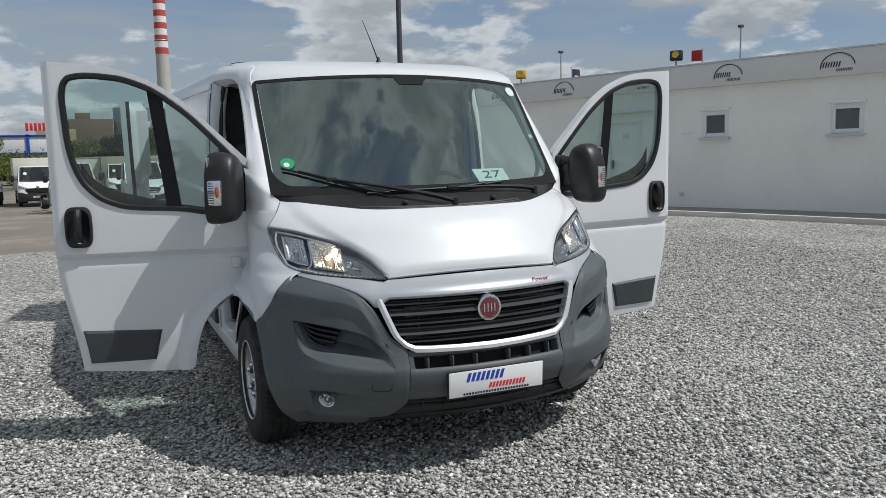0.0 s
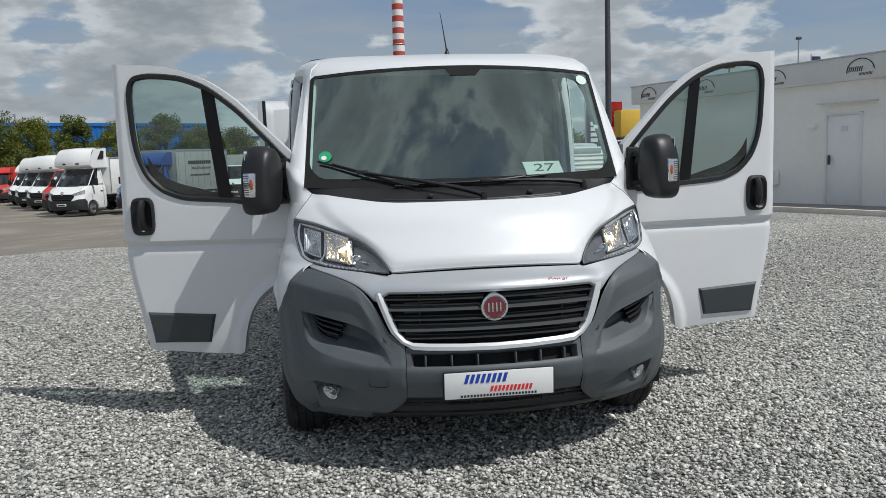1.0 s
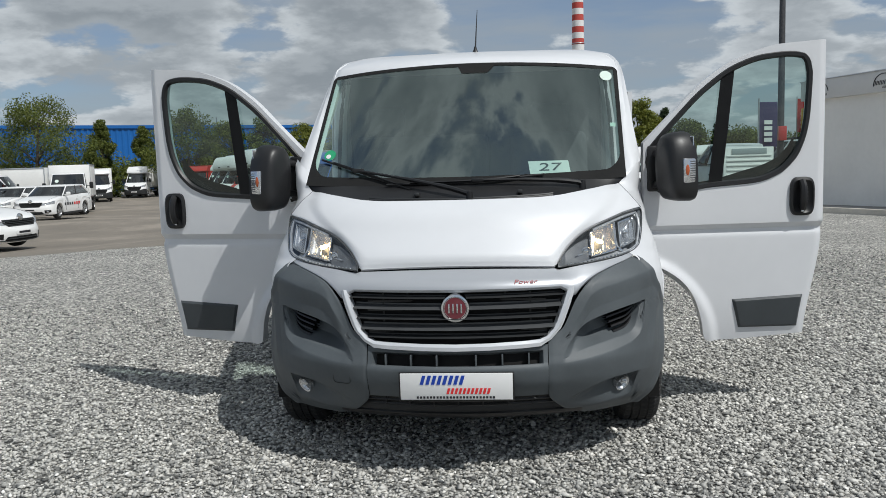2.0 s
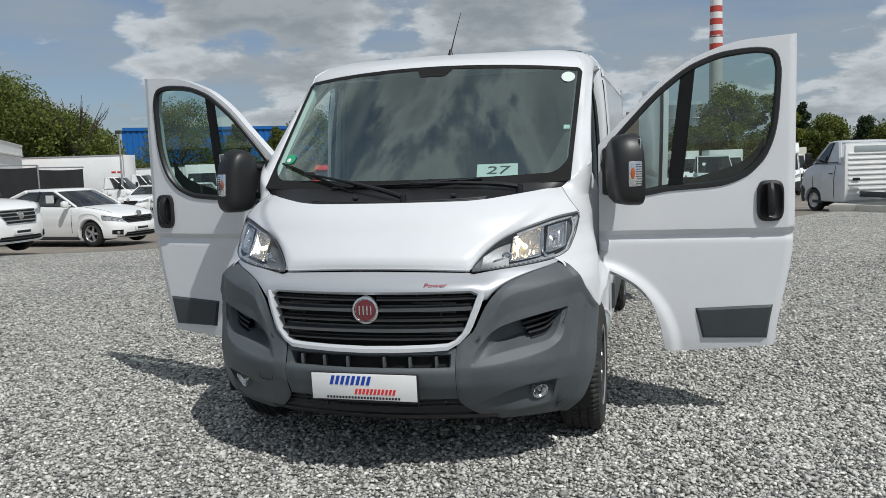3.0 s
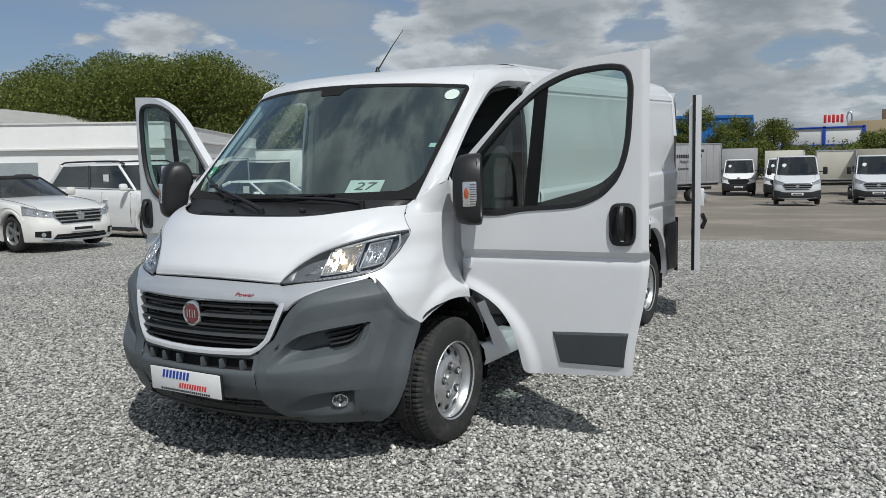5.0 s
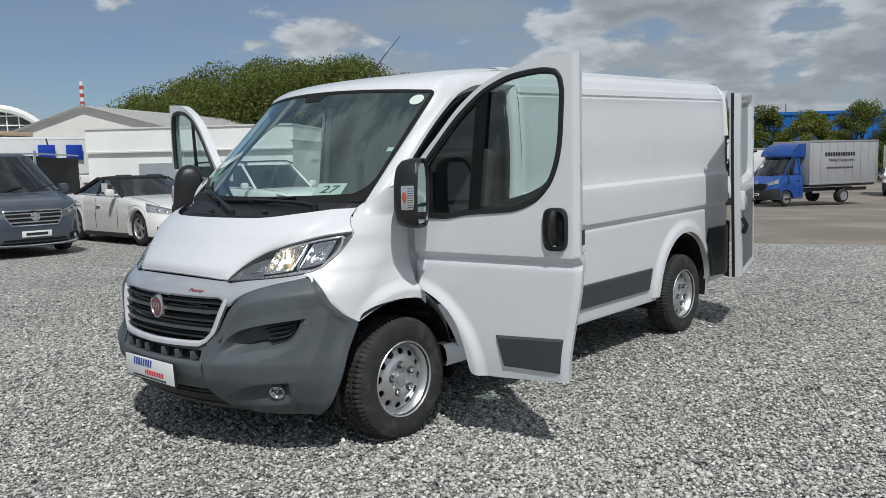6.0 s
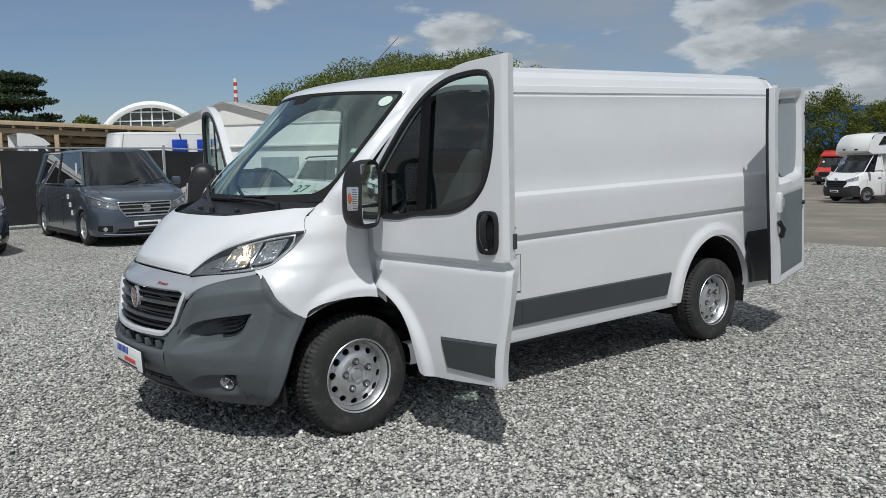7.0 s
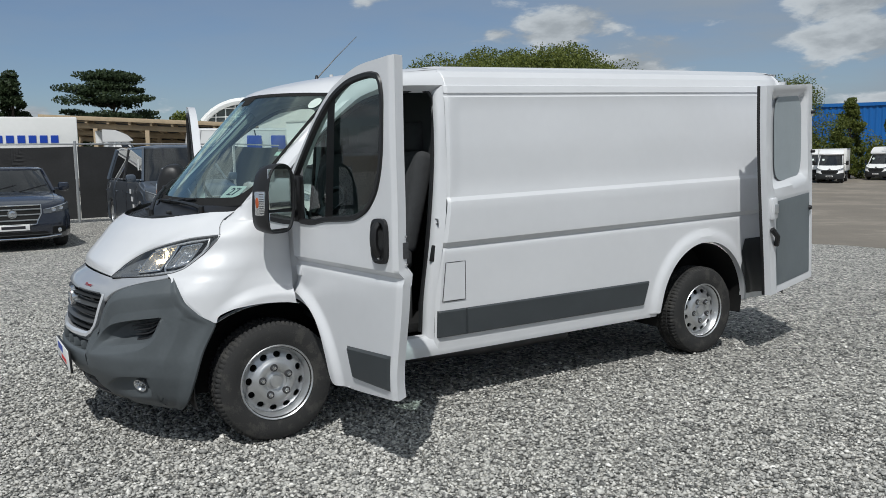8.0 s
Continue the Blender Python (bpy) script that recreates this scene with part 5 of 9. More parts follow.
    def hull(a, w, h, d):
        c, q = math.cos(a), math.sin(a)
        e = 0.80 if q > 0 else 0.55
        x, z = w * math.copysign(abs(c) ** e, c), h * math.copysign(abs(q) ** e, q)
        return mm @ Vector((s * (x - 0.015 * z / 0.18), d * 1.25 - 0.010 * (x / 0.10) ** 2 * (1 if d < 0 else 0), z))
    grid(bm, [[hull(2 * math.pi * k / 40, w, h, d) for k in range(40)] for w, h, d in ((0, 0, -0.062), (0.045, 0.10, -0.061), (0.075, 0.148, -0.054), (0.093, 0.170, -0.036), (0.101, 0.180, 0.0), (0.103, 0.182, 0.040), (0.100, 0.178, 0.052), (0.094, 0.170, 0.050), (0.091, 0.166, 0.040), (0, 0, 0.040))], close=True)
    bmesh.ops.remove_doubles(bm, verts=bm.verts, dist=1e-5)
    mirror = part("door_mirror", bm, "black", door, "large black door mirror with orange indicator")
    bm = bmesh.new()
    for z in (1.432, 1.262):
        tube(bm, spline([(s * 0.01, 0.0, z - 0.012), (s * 0.075, 0.012, z), (s * 0.150, 0.045, z + 0.012)], 8), 0.024, 10, squash=0.75)
    box(bm, (s * 0.034, 0.002, 1.345), (0.050, 0.075, 0.250), 0.014)
    part("mirror_arm", bm, "black", mirror)
    for z0, z1 in ((-0.055, 0.155), (-0.158, -0.070)):
        bm = bmesh.new(); box(bm, (0, 0.052, (z0 + z1) / 2), (0.165, 0.006, z1 - z0), 0.0028, mm, seg=1); part("mirror_glass", bm, "mirror", mirror)
    # indicator wrapped round the outer end: clear ribbed lens, amber bulb
    bm = bmesh.new(); box(bm, (s * 0.092, 0.012, -0.022), (0.034, 0.074, 0.128), 0.009, mm, seg=2)
    ind = part("indicator", bm, "reflector", mirror, "clear indicator with amber bulb")
    bm = bmesh.new(); lathe(bm, [(0.0, 0.006), (0.007, 0.004), (0.012, 0.0), (0.013, -0.02)], 10, mm @ Matrix.Translation((s * 0.110, -0.004, -0.018)) @ Matrix.Diagonal((s, 1, 2.4, 1))); part("amber_insert", bm, "amber", ind)
    bm = bmesh.new()
    for k in range(9):
        box(bm, (s * 0.1095, 0.028, -0.070 + 0.012 * k), (0.004, 0.030, 0.004), 0.001, mm, seg=1)
    part("lens_ribs", bm, "slat_grey", ind)
    return door


front_door(1, pose(1.02, 1.12, 0, 0, 0, -84), "white front door standing wide open")
front_door(-1, pose(-0.948, 1.12, 0, 0, 0, 78), "white front door standing open")


# ---- rear doors, swung right round ----
def rear_door(s, m, label):
    """Hinge at the origin, the door along +y, inner face towards +x (s = 1)."""
    W, Z0, Z1 = 0.85, 0.52, 2.08
    bm = bmesh.new()
    def edge(v):
        z = lerp(Z0, Z1, v)
        return 0.02 * smooth(1.0, 2.06, z), W - 0.045 + 0.075 * smooth(0.5, 1.9, z) + 0.015 * math.sin(v * math.pi)
    # frame with a window field and a board field, both recessed
    def fn(u, v):
        a, b = edge(v)
        y, z = lerp(a, b, u), lerp(Z0, Z1, v)
        win = smooth(0.10, 0.14, y) * (1 - smooth(b - 0.15, b - 0.10, y)) * smooth(1.32, 1.38, z + 0.05 * (u - 0.5)) * (1 - smooth(1.99, 2.03, z))
        brd = smooth(0.05, 0.06, y) * (1 - smooth(b - 0.115, b - 0.105, y)) * smooth(0.565, 0.575, z) * (1 - smooth(1.225, 1.235, z))
        return Vector((s * (0.045 - 0.055 * win - 0.010 * brd), y, z))
    us = sorted(steps(0, 1, 30) + [0.07, 0.08, 0.14, 0.16, 0.17, 0.84, 0.85, 0.86, 0.87])
    vs = sorted(steps(0, 1, 46) + [0.042, 0.045, 0.048, 0.463, 0.467, 0.471])
    patch(bm, fn, us, vs)
    bmesh.ops.recalc_face_normals(bm, faces=bm.faces)
    if sum(f.normal.x for f in bm.faces) * s < 0:
        bmesh.ops.reverse_faces(bm, faces=bm.faces)
    bmesh.ops.solidify(bm, geom=bm.faces[:], thickness=0.05)
    door = part("rear_door", bm, "white", van, label, m=m)
    bm = bmesh.new()
    patch(bm, lambda u, v: Vector((s * 0.043, lerp(0.055, W - 0.15, u), lerp(0.575, 1.222, v))), steps(0, 1, 3), steps(0, 1, 3))
    bmesh.ops.solidify(bm, geom=bm.faces[:], thickness=0.005)
    part("inner_board", bm, "board", door, "grey hardboard panel")
    bm = bmesh.new()
    pts = []
    for k in range(36):
        a = 2 * math.pi * k / 36
        c, q = math.cos(a), math.sin(a)
        pts.append(bm.verts.new((s * 0.006, 0.40 + 0.262 * math.copysign(abs(c) ** 0.45, c), 1.685 + 0.325 * math.copysign(abs(q) ** 0.45, q))))
    bm.faces.new(pts)
    part("blanked_window", bm, "board", door)
    bm = bmesh.new(); tube(bm, [(s * -0.012, W - 0.060 + 0.015 * math.sin(v * math.pi) + 0.075 * smooth(0.5, 1.9, lerp(Z0, Z1, v)), lerp(Z0, Z1, v)) for v in steps(0, 1, 16)], 0.020, 6); part("edge_seal", bm, "black", door)
    bm = bmesh.new(); box(bm, (s * 0.058, W - 0.06, 1.18), (0.035, 0.085, 0.16), 0.012); lat = part("latch_plate", bm, "white", door)
    bm = bmesh.new(); box(bm, (s * 0.08, W - 0.06, 1.18), (0.02, 0.045, 0.07), 0.006); part("latch", bm, "steel", lat)
    bm = bmesh.new(); tube(bm, [(s * 0.06, W - 0.11, 0.90), (s * 0.085, W - 0.07, 0.97), (s * 0.06, W - 0.03, 1.03)], 0.02, 8); part("pull_handle", bm, "black", door)
    for z in (1.86, 1.55):
        bm = bmesh.new(); lathe(bm, [(0.0, 0.03), (0.012, 0.028), (0.015, 0.0)], 10, Matrix.Translation((s * 0.045, 0.03, z)) @ Matrix.Rotation(0 if s > 0 else math.pi, 4, "Z")); part("buffer", bm, "black", door)
    bm = bmesh.new(); lathe(bm, [(0.0, 0.02), (0.016, 0.018), (0.02, 0.0)], 10, Matrix.Translation((s * 0.045, 0.06, 1.10)) @ Matrix.Rotation(0 if s > 0 else math.pi, 4, "Z")); part("buffer", bm, "black", door)
    for z in (0.75, 1.85):
        bm = bmesh.new(); box(bm, (s * -0.02, -0.05, z), (0.05, 0.16, 0.06), 0.012); part("hinge", bm, "white", door)
    return door


hung = Matrix.Rotation(radians(-3.7), 4, "X") @ Matrix.Translation((0, 0, -2.08))
rear_door(-1, pose(1.15, 5.385, 2.08, 0, 0, 180 + 13.5) @ hung, "white rear door folded back along the flank")
rear_door(1, pose(-1.15, 5.385, 2.08, 0, 0, 180 - 13) @ hung, "white rear door folded back along the flank")


# ---- wheels ----
def wheel_meshes(s):
    """Tyre, rim and bolts round the x axis, outer face towards +x * s."""
    R, W = 0.338, 0.215
    bm = bmesh.new()
    seg = 228
    prof = [(0.196, 0.085), (0.205, 0.098), (0.235, 0.106), (0.275, 0.1085), (0.300, 0.104), (0.318, 0.096), (0.330, 0.082), (R, 0.070), (R, 0.045), (R - 0.008, 0.043), (R - 0.008, 0.036), (R + 0.001, 0.034), (R + 0.001, 0.004), (R - 0.008, 0.002)]
    prof = prof + [(r, -x) for r, x in prof[::-1]]
    rows = []
    for i in range(seg):
        a = 2 * math.pi * i / seg
        row = []
        for r, x in prof:
            block = (i + int(abs(x) * 70) + (1 if x > 0 else 0)) % 3 == 0
            rr = r
            if abs(x) > 0.055 and 0.327 < r:
                rr -= 0.008 if (i + (1 if x > 0 else 0)) % 3 == 0 else 0.0
            elif r > R - 0.002 and block:
                rr -= 0.007
            row.append(Vector((x, rr * math.cos(a), rr * math.sin(a))))
        rows.append(row)
    grid(bm, rows + [rows[0]])
    bmesh.ops.remove_doubles(bm, verts=bm.verts, dist=1e-6)
    tyre = bm
    rim = bmesh.new()
    lathe(rim, [(0.20, 0.098), (0.207, 0.104), (0.212, 0.098), (0.204, 0.085), (0.196, 0.075), (0.186, 0.055), (0.180, 0.03), (0.178, -0.06), (0.20, -0.09)], 64)
    dish = table([(0.060, 0.066), (0.075, 0.074), (0.10, 0.078), (0.115, 0.070), (0.135, 0.060), (0.16, 0.052), (0.181, 0.036)])
    n = 12
    for k in range(n):
        a0, a1 = 2 * math.pi * k / n, 2 * math.pi * (k + 1) / n
        r0, r1 = 0.118, 0.181
        N = 16
        outer, innr = [], []
        for j in range(N):
            t = 4 * j / N
            e, f = int(t), t - int(t)
            u, v = ((f, 0), (1, f), (1 - f, 1), (0, 1 - f))[e]
            outer.append((lerp(r0, r1, v), lerp(a0, a1, u)))
            ang = math.atan2(v - 0.5, u - 0.5)
            innr.append((lerp(r0, r1, 0.5 + 0.27 * math.sin(ang)), lerp(a0, a1, 0.5 + 0.27 * math.cos(ang))))
        mk = lambda r, a, d=0.0: rim.verts.new((dish(r) - d, r * math.cos(a), r * math.sin(a)))
        A, B, C = [mk(*q) for q in outer], [mk(*q) for q in innr], [mk(*q, 0.014) for q in innr]
        for j in range(N):
            rim.faces.new((A[j], A[(j + 1) % N], B[(j + 1) % N], B[j])); rim.faces.new((B[j], B[(j + 1) % N], C[(j + 1) % N], C[j]))
    lathe(rim, [(r, dish(r)) for r in (0.118, 0.112, 0.105, 0.09, 0.075, 0.065)] + [(0.062, 0.060), (0.05, 0.056), (0.036, 0.062), (0.032, 0.075), (0.0, 0.078)], 48)
    bmesh.ops.remove_doubles(rim, verts=rim.verts, dist=1e-4)
    bolts = []
    for k in range(5):
        a = 2 * math.pi * k / 5 + 0.3
        bolts.append(bmesh.new())
        tube(bolts[-1], [(0.070, 0.080 * math.cos(a), 0.080 * math.sin(a)), (0.090, 0.080 * math.cos(a), 0.080 * math.sin(a)), (0.096, 0.080 * math.cos(a), 0.080 * math.sin(a))], [0.0135, 0.0135, 0.009], 6)
    seats = []
    for k in range(5):
        a = 2 * math.pi * k / 5 + 0.3
        seats.append(bmesh.new())
        tube(seats[-1], [(0.066, 0.080 * math.cos(a), 0.080 * math.sin(a)), (0.0805, 0.080 * math.cos(a), 0.080 * math.sin(a))], 0.0215, 16)
    drum = bmesh.new()
    lathe(drum, [(0.0, 0.02), (0.15, 0.02), (0.165, 0.0), (0.165, -0.06)], 32)
    for b in (tyre, rim, drum, *bolts, *seats):
        if s < 0:
            bmesh.ops.transform(b, matrix=Matrix.Diagonal((-1, 1, 1, 1)), verts=b.verts)
    return tyre, rim, bolts, seats, drum


for s in (1, -1):
    for y, turn in ((0.945, 9), (4.398, 31)):
        tyre, rim, bolts, seats, drum = wheel_meshes(s)
        m = pose(s * 0.888, y, 0.336, turn, 0, 0)
        wheel = part("wheel", drum, "void", van, m=m)
        part("tyre", tyre, "rubber", wheel, sharp=25)
        rim_ob = part("rim", rim, "steel", wheel, "silver steel wheel with round holes")
        for b in seats:
            part("bolt_seat", b, "dark_metal", rim_ob)
        for b in bolts:
            part("bolt", b, "chrome", rim_ob)


# ---- ground ----
def gravel_material():
    m = bpy.data.materials.new("gravel")
    m.use_nodes = True
    nt = m.node_tree
    n, link = nt.nodes.new, nt.links.new
    b = nt.nodes["Principled BSDF"]
    b.inputs["Roughness"].default_value = 0.85
    co = n("ShaderNodeTexCoord")
    v, v2, big = n("ShaderNodeTexVoronoi"), n("ShaderNodeTexVoronoi"), n("ShaderNodeTexNoise")
    v.inputs["Scale"].default_value, v2.inputs["Scale"].default_value = 46, 21
    big.inputs["Scale"].default_value, big.inputs["Detail"].default_value = 0.55, 6
    # pieces broken rather than round: the cells are pulled out of shape by a fine wander
    wander, pull = n("ShaderNodeTexNoise"), n("ShaderNodeVectorMath")
    wander.inputs["Scale"].default_value, wander.inputs["Detail"].default_value = 70, 1
    pull.operation = "MULTIPLY_ADD"
    pull.inputs[1].default_value = (0.022, 0.022, 0.022)
    link(co.outputs["Object"], wander.inputs["Vector"])
    link(wander.outputs["Color"], pull.inputs[0]); link(co.outputs["Object"], pull.inputs[2])
    for t in (v, v2):
        link(pull.outputs[0], t.inputs["Vector"])
    link(co.outputs["Object"], big.inputs["Vector"])
    sep = n("ShaderNodeSeparateColor")
    link(v.outputs["Color"], sep.inputs[0])
    ramp = n("ShaderNodeValToRGB")
    e = ramp.color_ramp.elements
    e[0].position, e[0].color = 0.0, (0.060, 0.060, 0.058, 1)
    e[1].position, e[1].color = 1.0, (0.950, 0.915, 0.840, 1)
    for p, c in ((0.30, (0.260, 0.254, 0.236, 1)), (0.62, (0.440, 0.426, 0.392, 1)), (0.86, (0.640, 0.618, 0.566, 1))):
        q = ramp.color_ramp.elements.new(p)
        q.color = c
    link(sep.outputs[0], ramp.inputs[0])
    mr = n("ShaderNodeMapRange"); mr.inputs[1].default_value, mr.inputs[2].default_value = 0.3, 0.7
    mr.inputs[3].default_value, mr.inputs[4].default_value = 0.93, 1.26
    link(big.outputs["Fac"], mr.inputs[0])
    h = n("ShaderNodeHueSaturation")
    link(ramp.outputs[0], h.inputs["Color"]); link(mr.outputs[0], h.inputs["Value"]); link(h.outputs[0], b.inputs["Base Color"])
    dist = n("ShaderNodeMath"); dist.operation = "MULTIPLY_ADD"; dist.inputs[1].default_value = 0.6
    link(v2.outputs["Distance"], dist.inputs[0]); link(v.outputs["Distance"], dist.inputs[2])
    bump = n("ShaderNodeBump"); bump.inputs["Strength"].default_value, bump.inputs["Distance"].default_value = 1.0, 0.028
    bump.invert = True
    link(dist.outputs[0], bump.inputs["Height"]); link(bump.outputs[0], b.inputs["Normal"])
    return m


def stone_material():
    m = bpy.data.materials.new("stones")
    m.use_nodes = True
    nt = m.node_tree
    n, link = nt.nodes.new, nt.links.new
    b = nt.nodes["Principled BSDF"]
    b.inputs["Roughness"].default_value = 0.8
    g, ramp = n("ShaderNodeNewGeometry"), n("ShaderNodeValToRGB")
    e = ramp.color_ramp.elements
    e[0].position, e[0].color = 0.0, (0.070, 0.071, 0.069, 1)
    e[1].position, e[1].color = 1.0, (0.840, 0.820, 0.770, 1)
    for p, c in ((0.3, (0.305, 0.301, 0.284, 1)), (0.7, (0.480, 0.468, 0.434, 1)), (0.93, (0.575, 0.560, 0.520, 1))):
        q = e.new(p)
        q.color = c
    link(g.outputs["Random Per Island"], ramp.inputs[0])
    tex, h = n("ShaderNodeTexNoise"), n("ShaderNodeHueSaturation")
    tex.inputs["Scale"].default_value = 120
    co, mr = n("ShaderNodeTexCoord"), n("ShaderNodeMapRange")
    link(co.outputs["Object"], tex.inputs["Vector"])
    mr.inputs[3].default_value, mr.inputs[4].default_value = 0.85, 1.42
    link(tex.outputs["Fac"], mr.inputs[0]); link(mr.outputs[0], h.inputs["Value"]); link(ramp.outputs[0], h.inputs["Color"]); link(h.outputs[0], b.inputs["Base Color"])
    return m


M["gravel"] = gravel_material()
M["stones"] = stone_material()
M["asphalt"] = material("dusty_asphalt", (0.212, 0.187, 0.155), 0.9, vary=0.20, scale=0.35, bump=0.5, bump_scale=40, wear=(0.285, 0.25, 0.208))
M["concrete"] = material("concrete", (0.46, 0.44, 0.40), 0.9, vary=0.12, scale=2, bump=0.3, bump_scale=40)
M["paving"] = material("pavement", (0.27, 0.26, 0.245), 0.9, vary=0.15, scale=2, bump=0.3, bump_scale=60)

# one sheet of yard to the horizon, falling gently away behind the van; the gravel lies on it as a bed
fall = table([(-2000, 0.0), (9, 0.0), (14, -0.06), (24, -0.38), (32, -0.68), (40, -0.92), (60, -1.08), (90, -1.15), (2000, -1.15)])


def dip(x, y):
    """The yard sinks a little more towards the cars beyond the fence corner."""
    return -0.30 * smooth(5.0, 12.0, -x) * smooth(6.5, 14.0, y) * (1 - smooth(17.0, 30.0, y))



bm = bmesh.new()
grid(bm, [[Vector((x, y, fall(y) + dip(x, y) - 0.03)) for x in [-1500, -200, -60, -30] + steps(-20, 0, 21) + [20, 60, 200, 1500]] for y in [-1500, -100, 0] + steps(8, 100, 47) + [300, 1500]])
part("ground", bm, "asphalt", kind="structure", label="dusty grey-brown asphalt yard", category="ground")


def bed_edge(x):
    base = 12.5 + 0.16 * max(-6, min(6, x + 3)) + 0.22 * math.sin(x * 0.7) + 0.12 * math.sin(x * 2.3 + 1)
    return lerp(base, 22.5, smooth(2.0, 7.0, x))


bm = bmesh.new()
rows = []
for x in steps(-45, 60, 300):
    far = bed_edge(x)
    ys = [lerp(-40, 8, k / 6) for k in range(6)] + [lerp(8, far - 0.5, k / 9) for k in range(10)]
    rows.append([Vector((x, y, fall(y) + dip(x, y))) for y in ys] + [Vector((x, far - 0.2 + 0.15 * noise.noise((x * 3, 0, 0)), fall(far) + dip(x, far) - 0.008)), Vector((x, far + 0.25, fall(far) + dip(x, far) - 0.05))])
grid(bm, rows)
gravel_bed = part("gravel_bed", bm, "gravel", kind="structure", label="bed of grey crushed stone", category="gravel")


def scatter_stones(count, seed, regions):
    """Angular stones lying on the bed, all in one mesh."""
    rng = np.random.default_rng(seed)
    base = np.array([(1, 0, 0), (-1, 0, 0), (0, 1, 0), (0, -1, 0), (0, 0, 1), (0, 0, -0.7), (0.6, 0.6, 0.5), (-0.6, -0.6, 0.5)], float)
    tri = np.array([(0, 6, 4), (6, 2, 4), (2, 1, 4), (1, 7, 4), (7, 3, 4), (3, 0, 4), (0, 2, 6), (1, 3, 7), (2, 0, 5), (1, 2, 5), (3, 1, 5), (0, 3, 5)])
    xs, ys = [], []
    for share, x0, x1, y0, y1 in regions:
        k = int(count * share)
        xs.append(rng.uniform(x0, x1, k) + rng.normal(0, 0.45, k)); ys.append(rng.uniform(y0, y1, k) + rng.normal(0, 0.45, k))
    x, y = np.concatenate(xs), np.concatenate(ys)
    k = len(x)
    size = rng.uniform(0.0065, 0.016, k) * (1 + 0.5 * (rng.random(k) > 0.95))
    shape = size[:, None] * np.stack([rng.uniform(0.8, 1.35, k), rng.uniform(0.6, 1.0, k), rng.uniform(0.45, 0.8, k)], 1)
    a, t = rng.uniform(0, 2 * np.pi, k), rng.uniform(-0.6, 0.6, k)
    p = base[None] * shape[:, None, :] * rng.uniform(0.75, 1.2, (k, 8, 1))
    py, pz = p[:, :, 1] * np.cos(t)[:, None] - p[:, :, 2] * np.sin(t)[:, None], p[:, :, 1] * np.sin(t)[:, None] + p[:, :, 2] * np.cos(t)[:, None]
    px = p[:, :, 0]
    qx, qy = px * np.cos(a)[:, None] - py * np.sin(a)[:, None], px * np.sin(a)[:, None] + py * np.cos(a)[:, None]
    v = np.stack([qx + x[:, None], qy + y[:, None], pz + (shape[:, 2] * 0.35 + rng.uniform(-0.003, 0.006, k))[:, None]], 2).reshape(-1, 3)
    f = (tri[None] + 8 * np.arange(k)[:, None, None]).reshape(-1, 3)
    me = bpy.data.meshes.new("loose_stones")
    me.vertices.add(len(v)); me.vertices.foreach_set("co", v.astype(np.float32).ravel())
    me.loops.add(3 * len(f)); me.loops.foreach_set("vertex_index", f.astype(np.int32).ravel())
    me.polygons.add(len(f)); me.polygons.foreach_set("loop_start", np.arange(0, 3 * len(f), 3, dtype=np.int32))
    me.update(calc_edges=True)
    me.materials.append(M["stones"])
    ob = new("loose_stones", me)
    ob.parent = gravel_bed
    return tagged(ob, kind="stuff", label="loose angular grey stones")


scatter_stones(165000, 5, [(0.38, -4.2, 3.4, -0.9, 1.6), (0.27, 1.0, 5.6, 0.2, 3.4), (0.13, -6.0, -1.0, 1.5, 4.5), (0.22, 1.0, 7.5, 3.0, 8.0)])


# ---- parked vehicles: forward is +x, the nose at the origin ----
M["navy"] = material("navy_car_paint", (0.008, 0.012, 0.024), 0.22, coat=1.0, vary=0.05, scale=2)
M["slate"] = material("slate_metallic_paint", (0.085, 0.105, 0.135), 0.28, metal=0.5, coat=1.0, vary=0.05, scale=2)
M["silver_van"] = material("silver_van_paint", (0.66, 0.68, 0.70), 0.3, metal=0.15, coat=0.6, vary=0.04, scale=2)
M["truck_blue"] = material("blue_truck_paint", (0.012, 0.07, 0.30), 0.3, coat=0.7, vary=0.06, scale=2)
M["truck_red"] = material("red_truck_paint", (0.55, 0.03, 0.02), 0.35, coat=0.6, vary=0.06, scale=2)
M["box_white"] = material("box_body_white", (0.83, 0.83, 0.81), 0.45, vary=0.05, scale=0.8)
M["box_cream"] = material("box_body_cream", (0.62, 0.60, 0.52), 0.5, vary=0.05, scale=0.8)
M["tarp"] = material("grey_tarpaulin", (0.36, 0.36, 0.37), 0.6, vary=0.08, scale=1.2, bump=0.4, bump_scale=3)
M["tarp_tan"] = material("faded_tan_tarpaulin", (0.33, 0.31, 0.25), 0.7, vary=0.12, scale=1.2, bump=0.4, bump_scale=3)
M["alloy"] = material("alloy_wheel", (0.52, 0.53, 0.54), 0.3, metal=0.7, vary=0.05, scale=20)
M["soft_top"] = material("black_soft_top", (0.012, 0.012, 0.014), 0.9, vary=0.1, scale=10)
M["cabin_dark"] = material("dim_cabin", (0.02, 0.02, 0.022), 0.8, vary=0.1, scale=4)
M["wind"] = glass_material("car_window", (0.19, 0.215, 0.22), 1.0, 0.0, 1.8)
M["brown_print"] = material("brown_print", (0.11, 0.085, 0.05), 0.7, vary=0.1, scale=3)
M["orange"] = material("orange_beacon", (0.75, 0.18, 0.02), 0.3, coat=0.5, vary=0.05)

FAR_WHEELS = {}


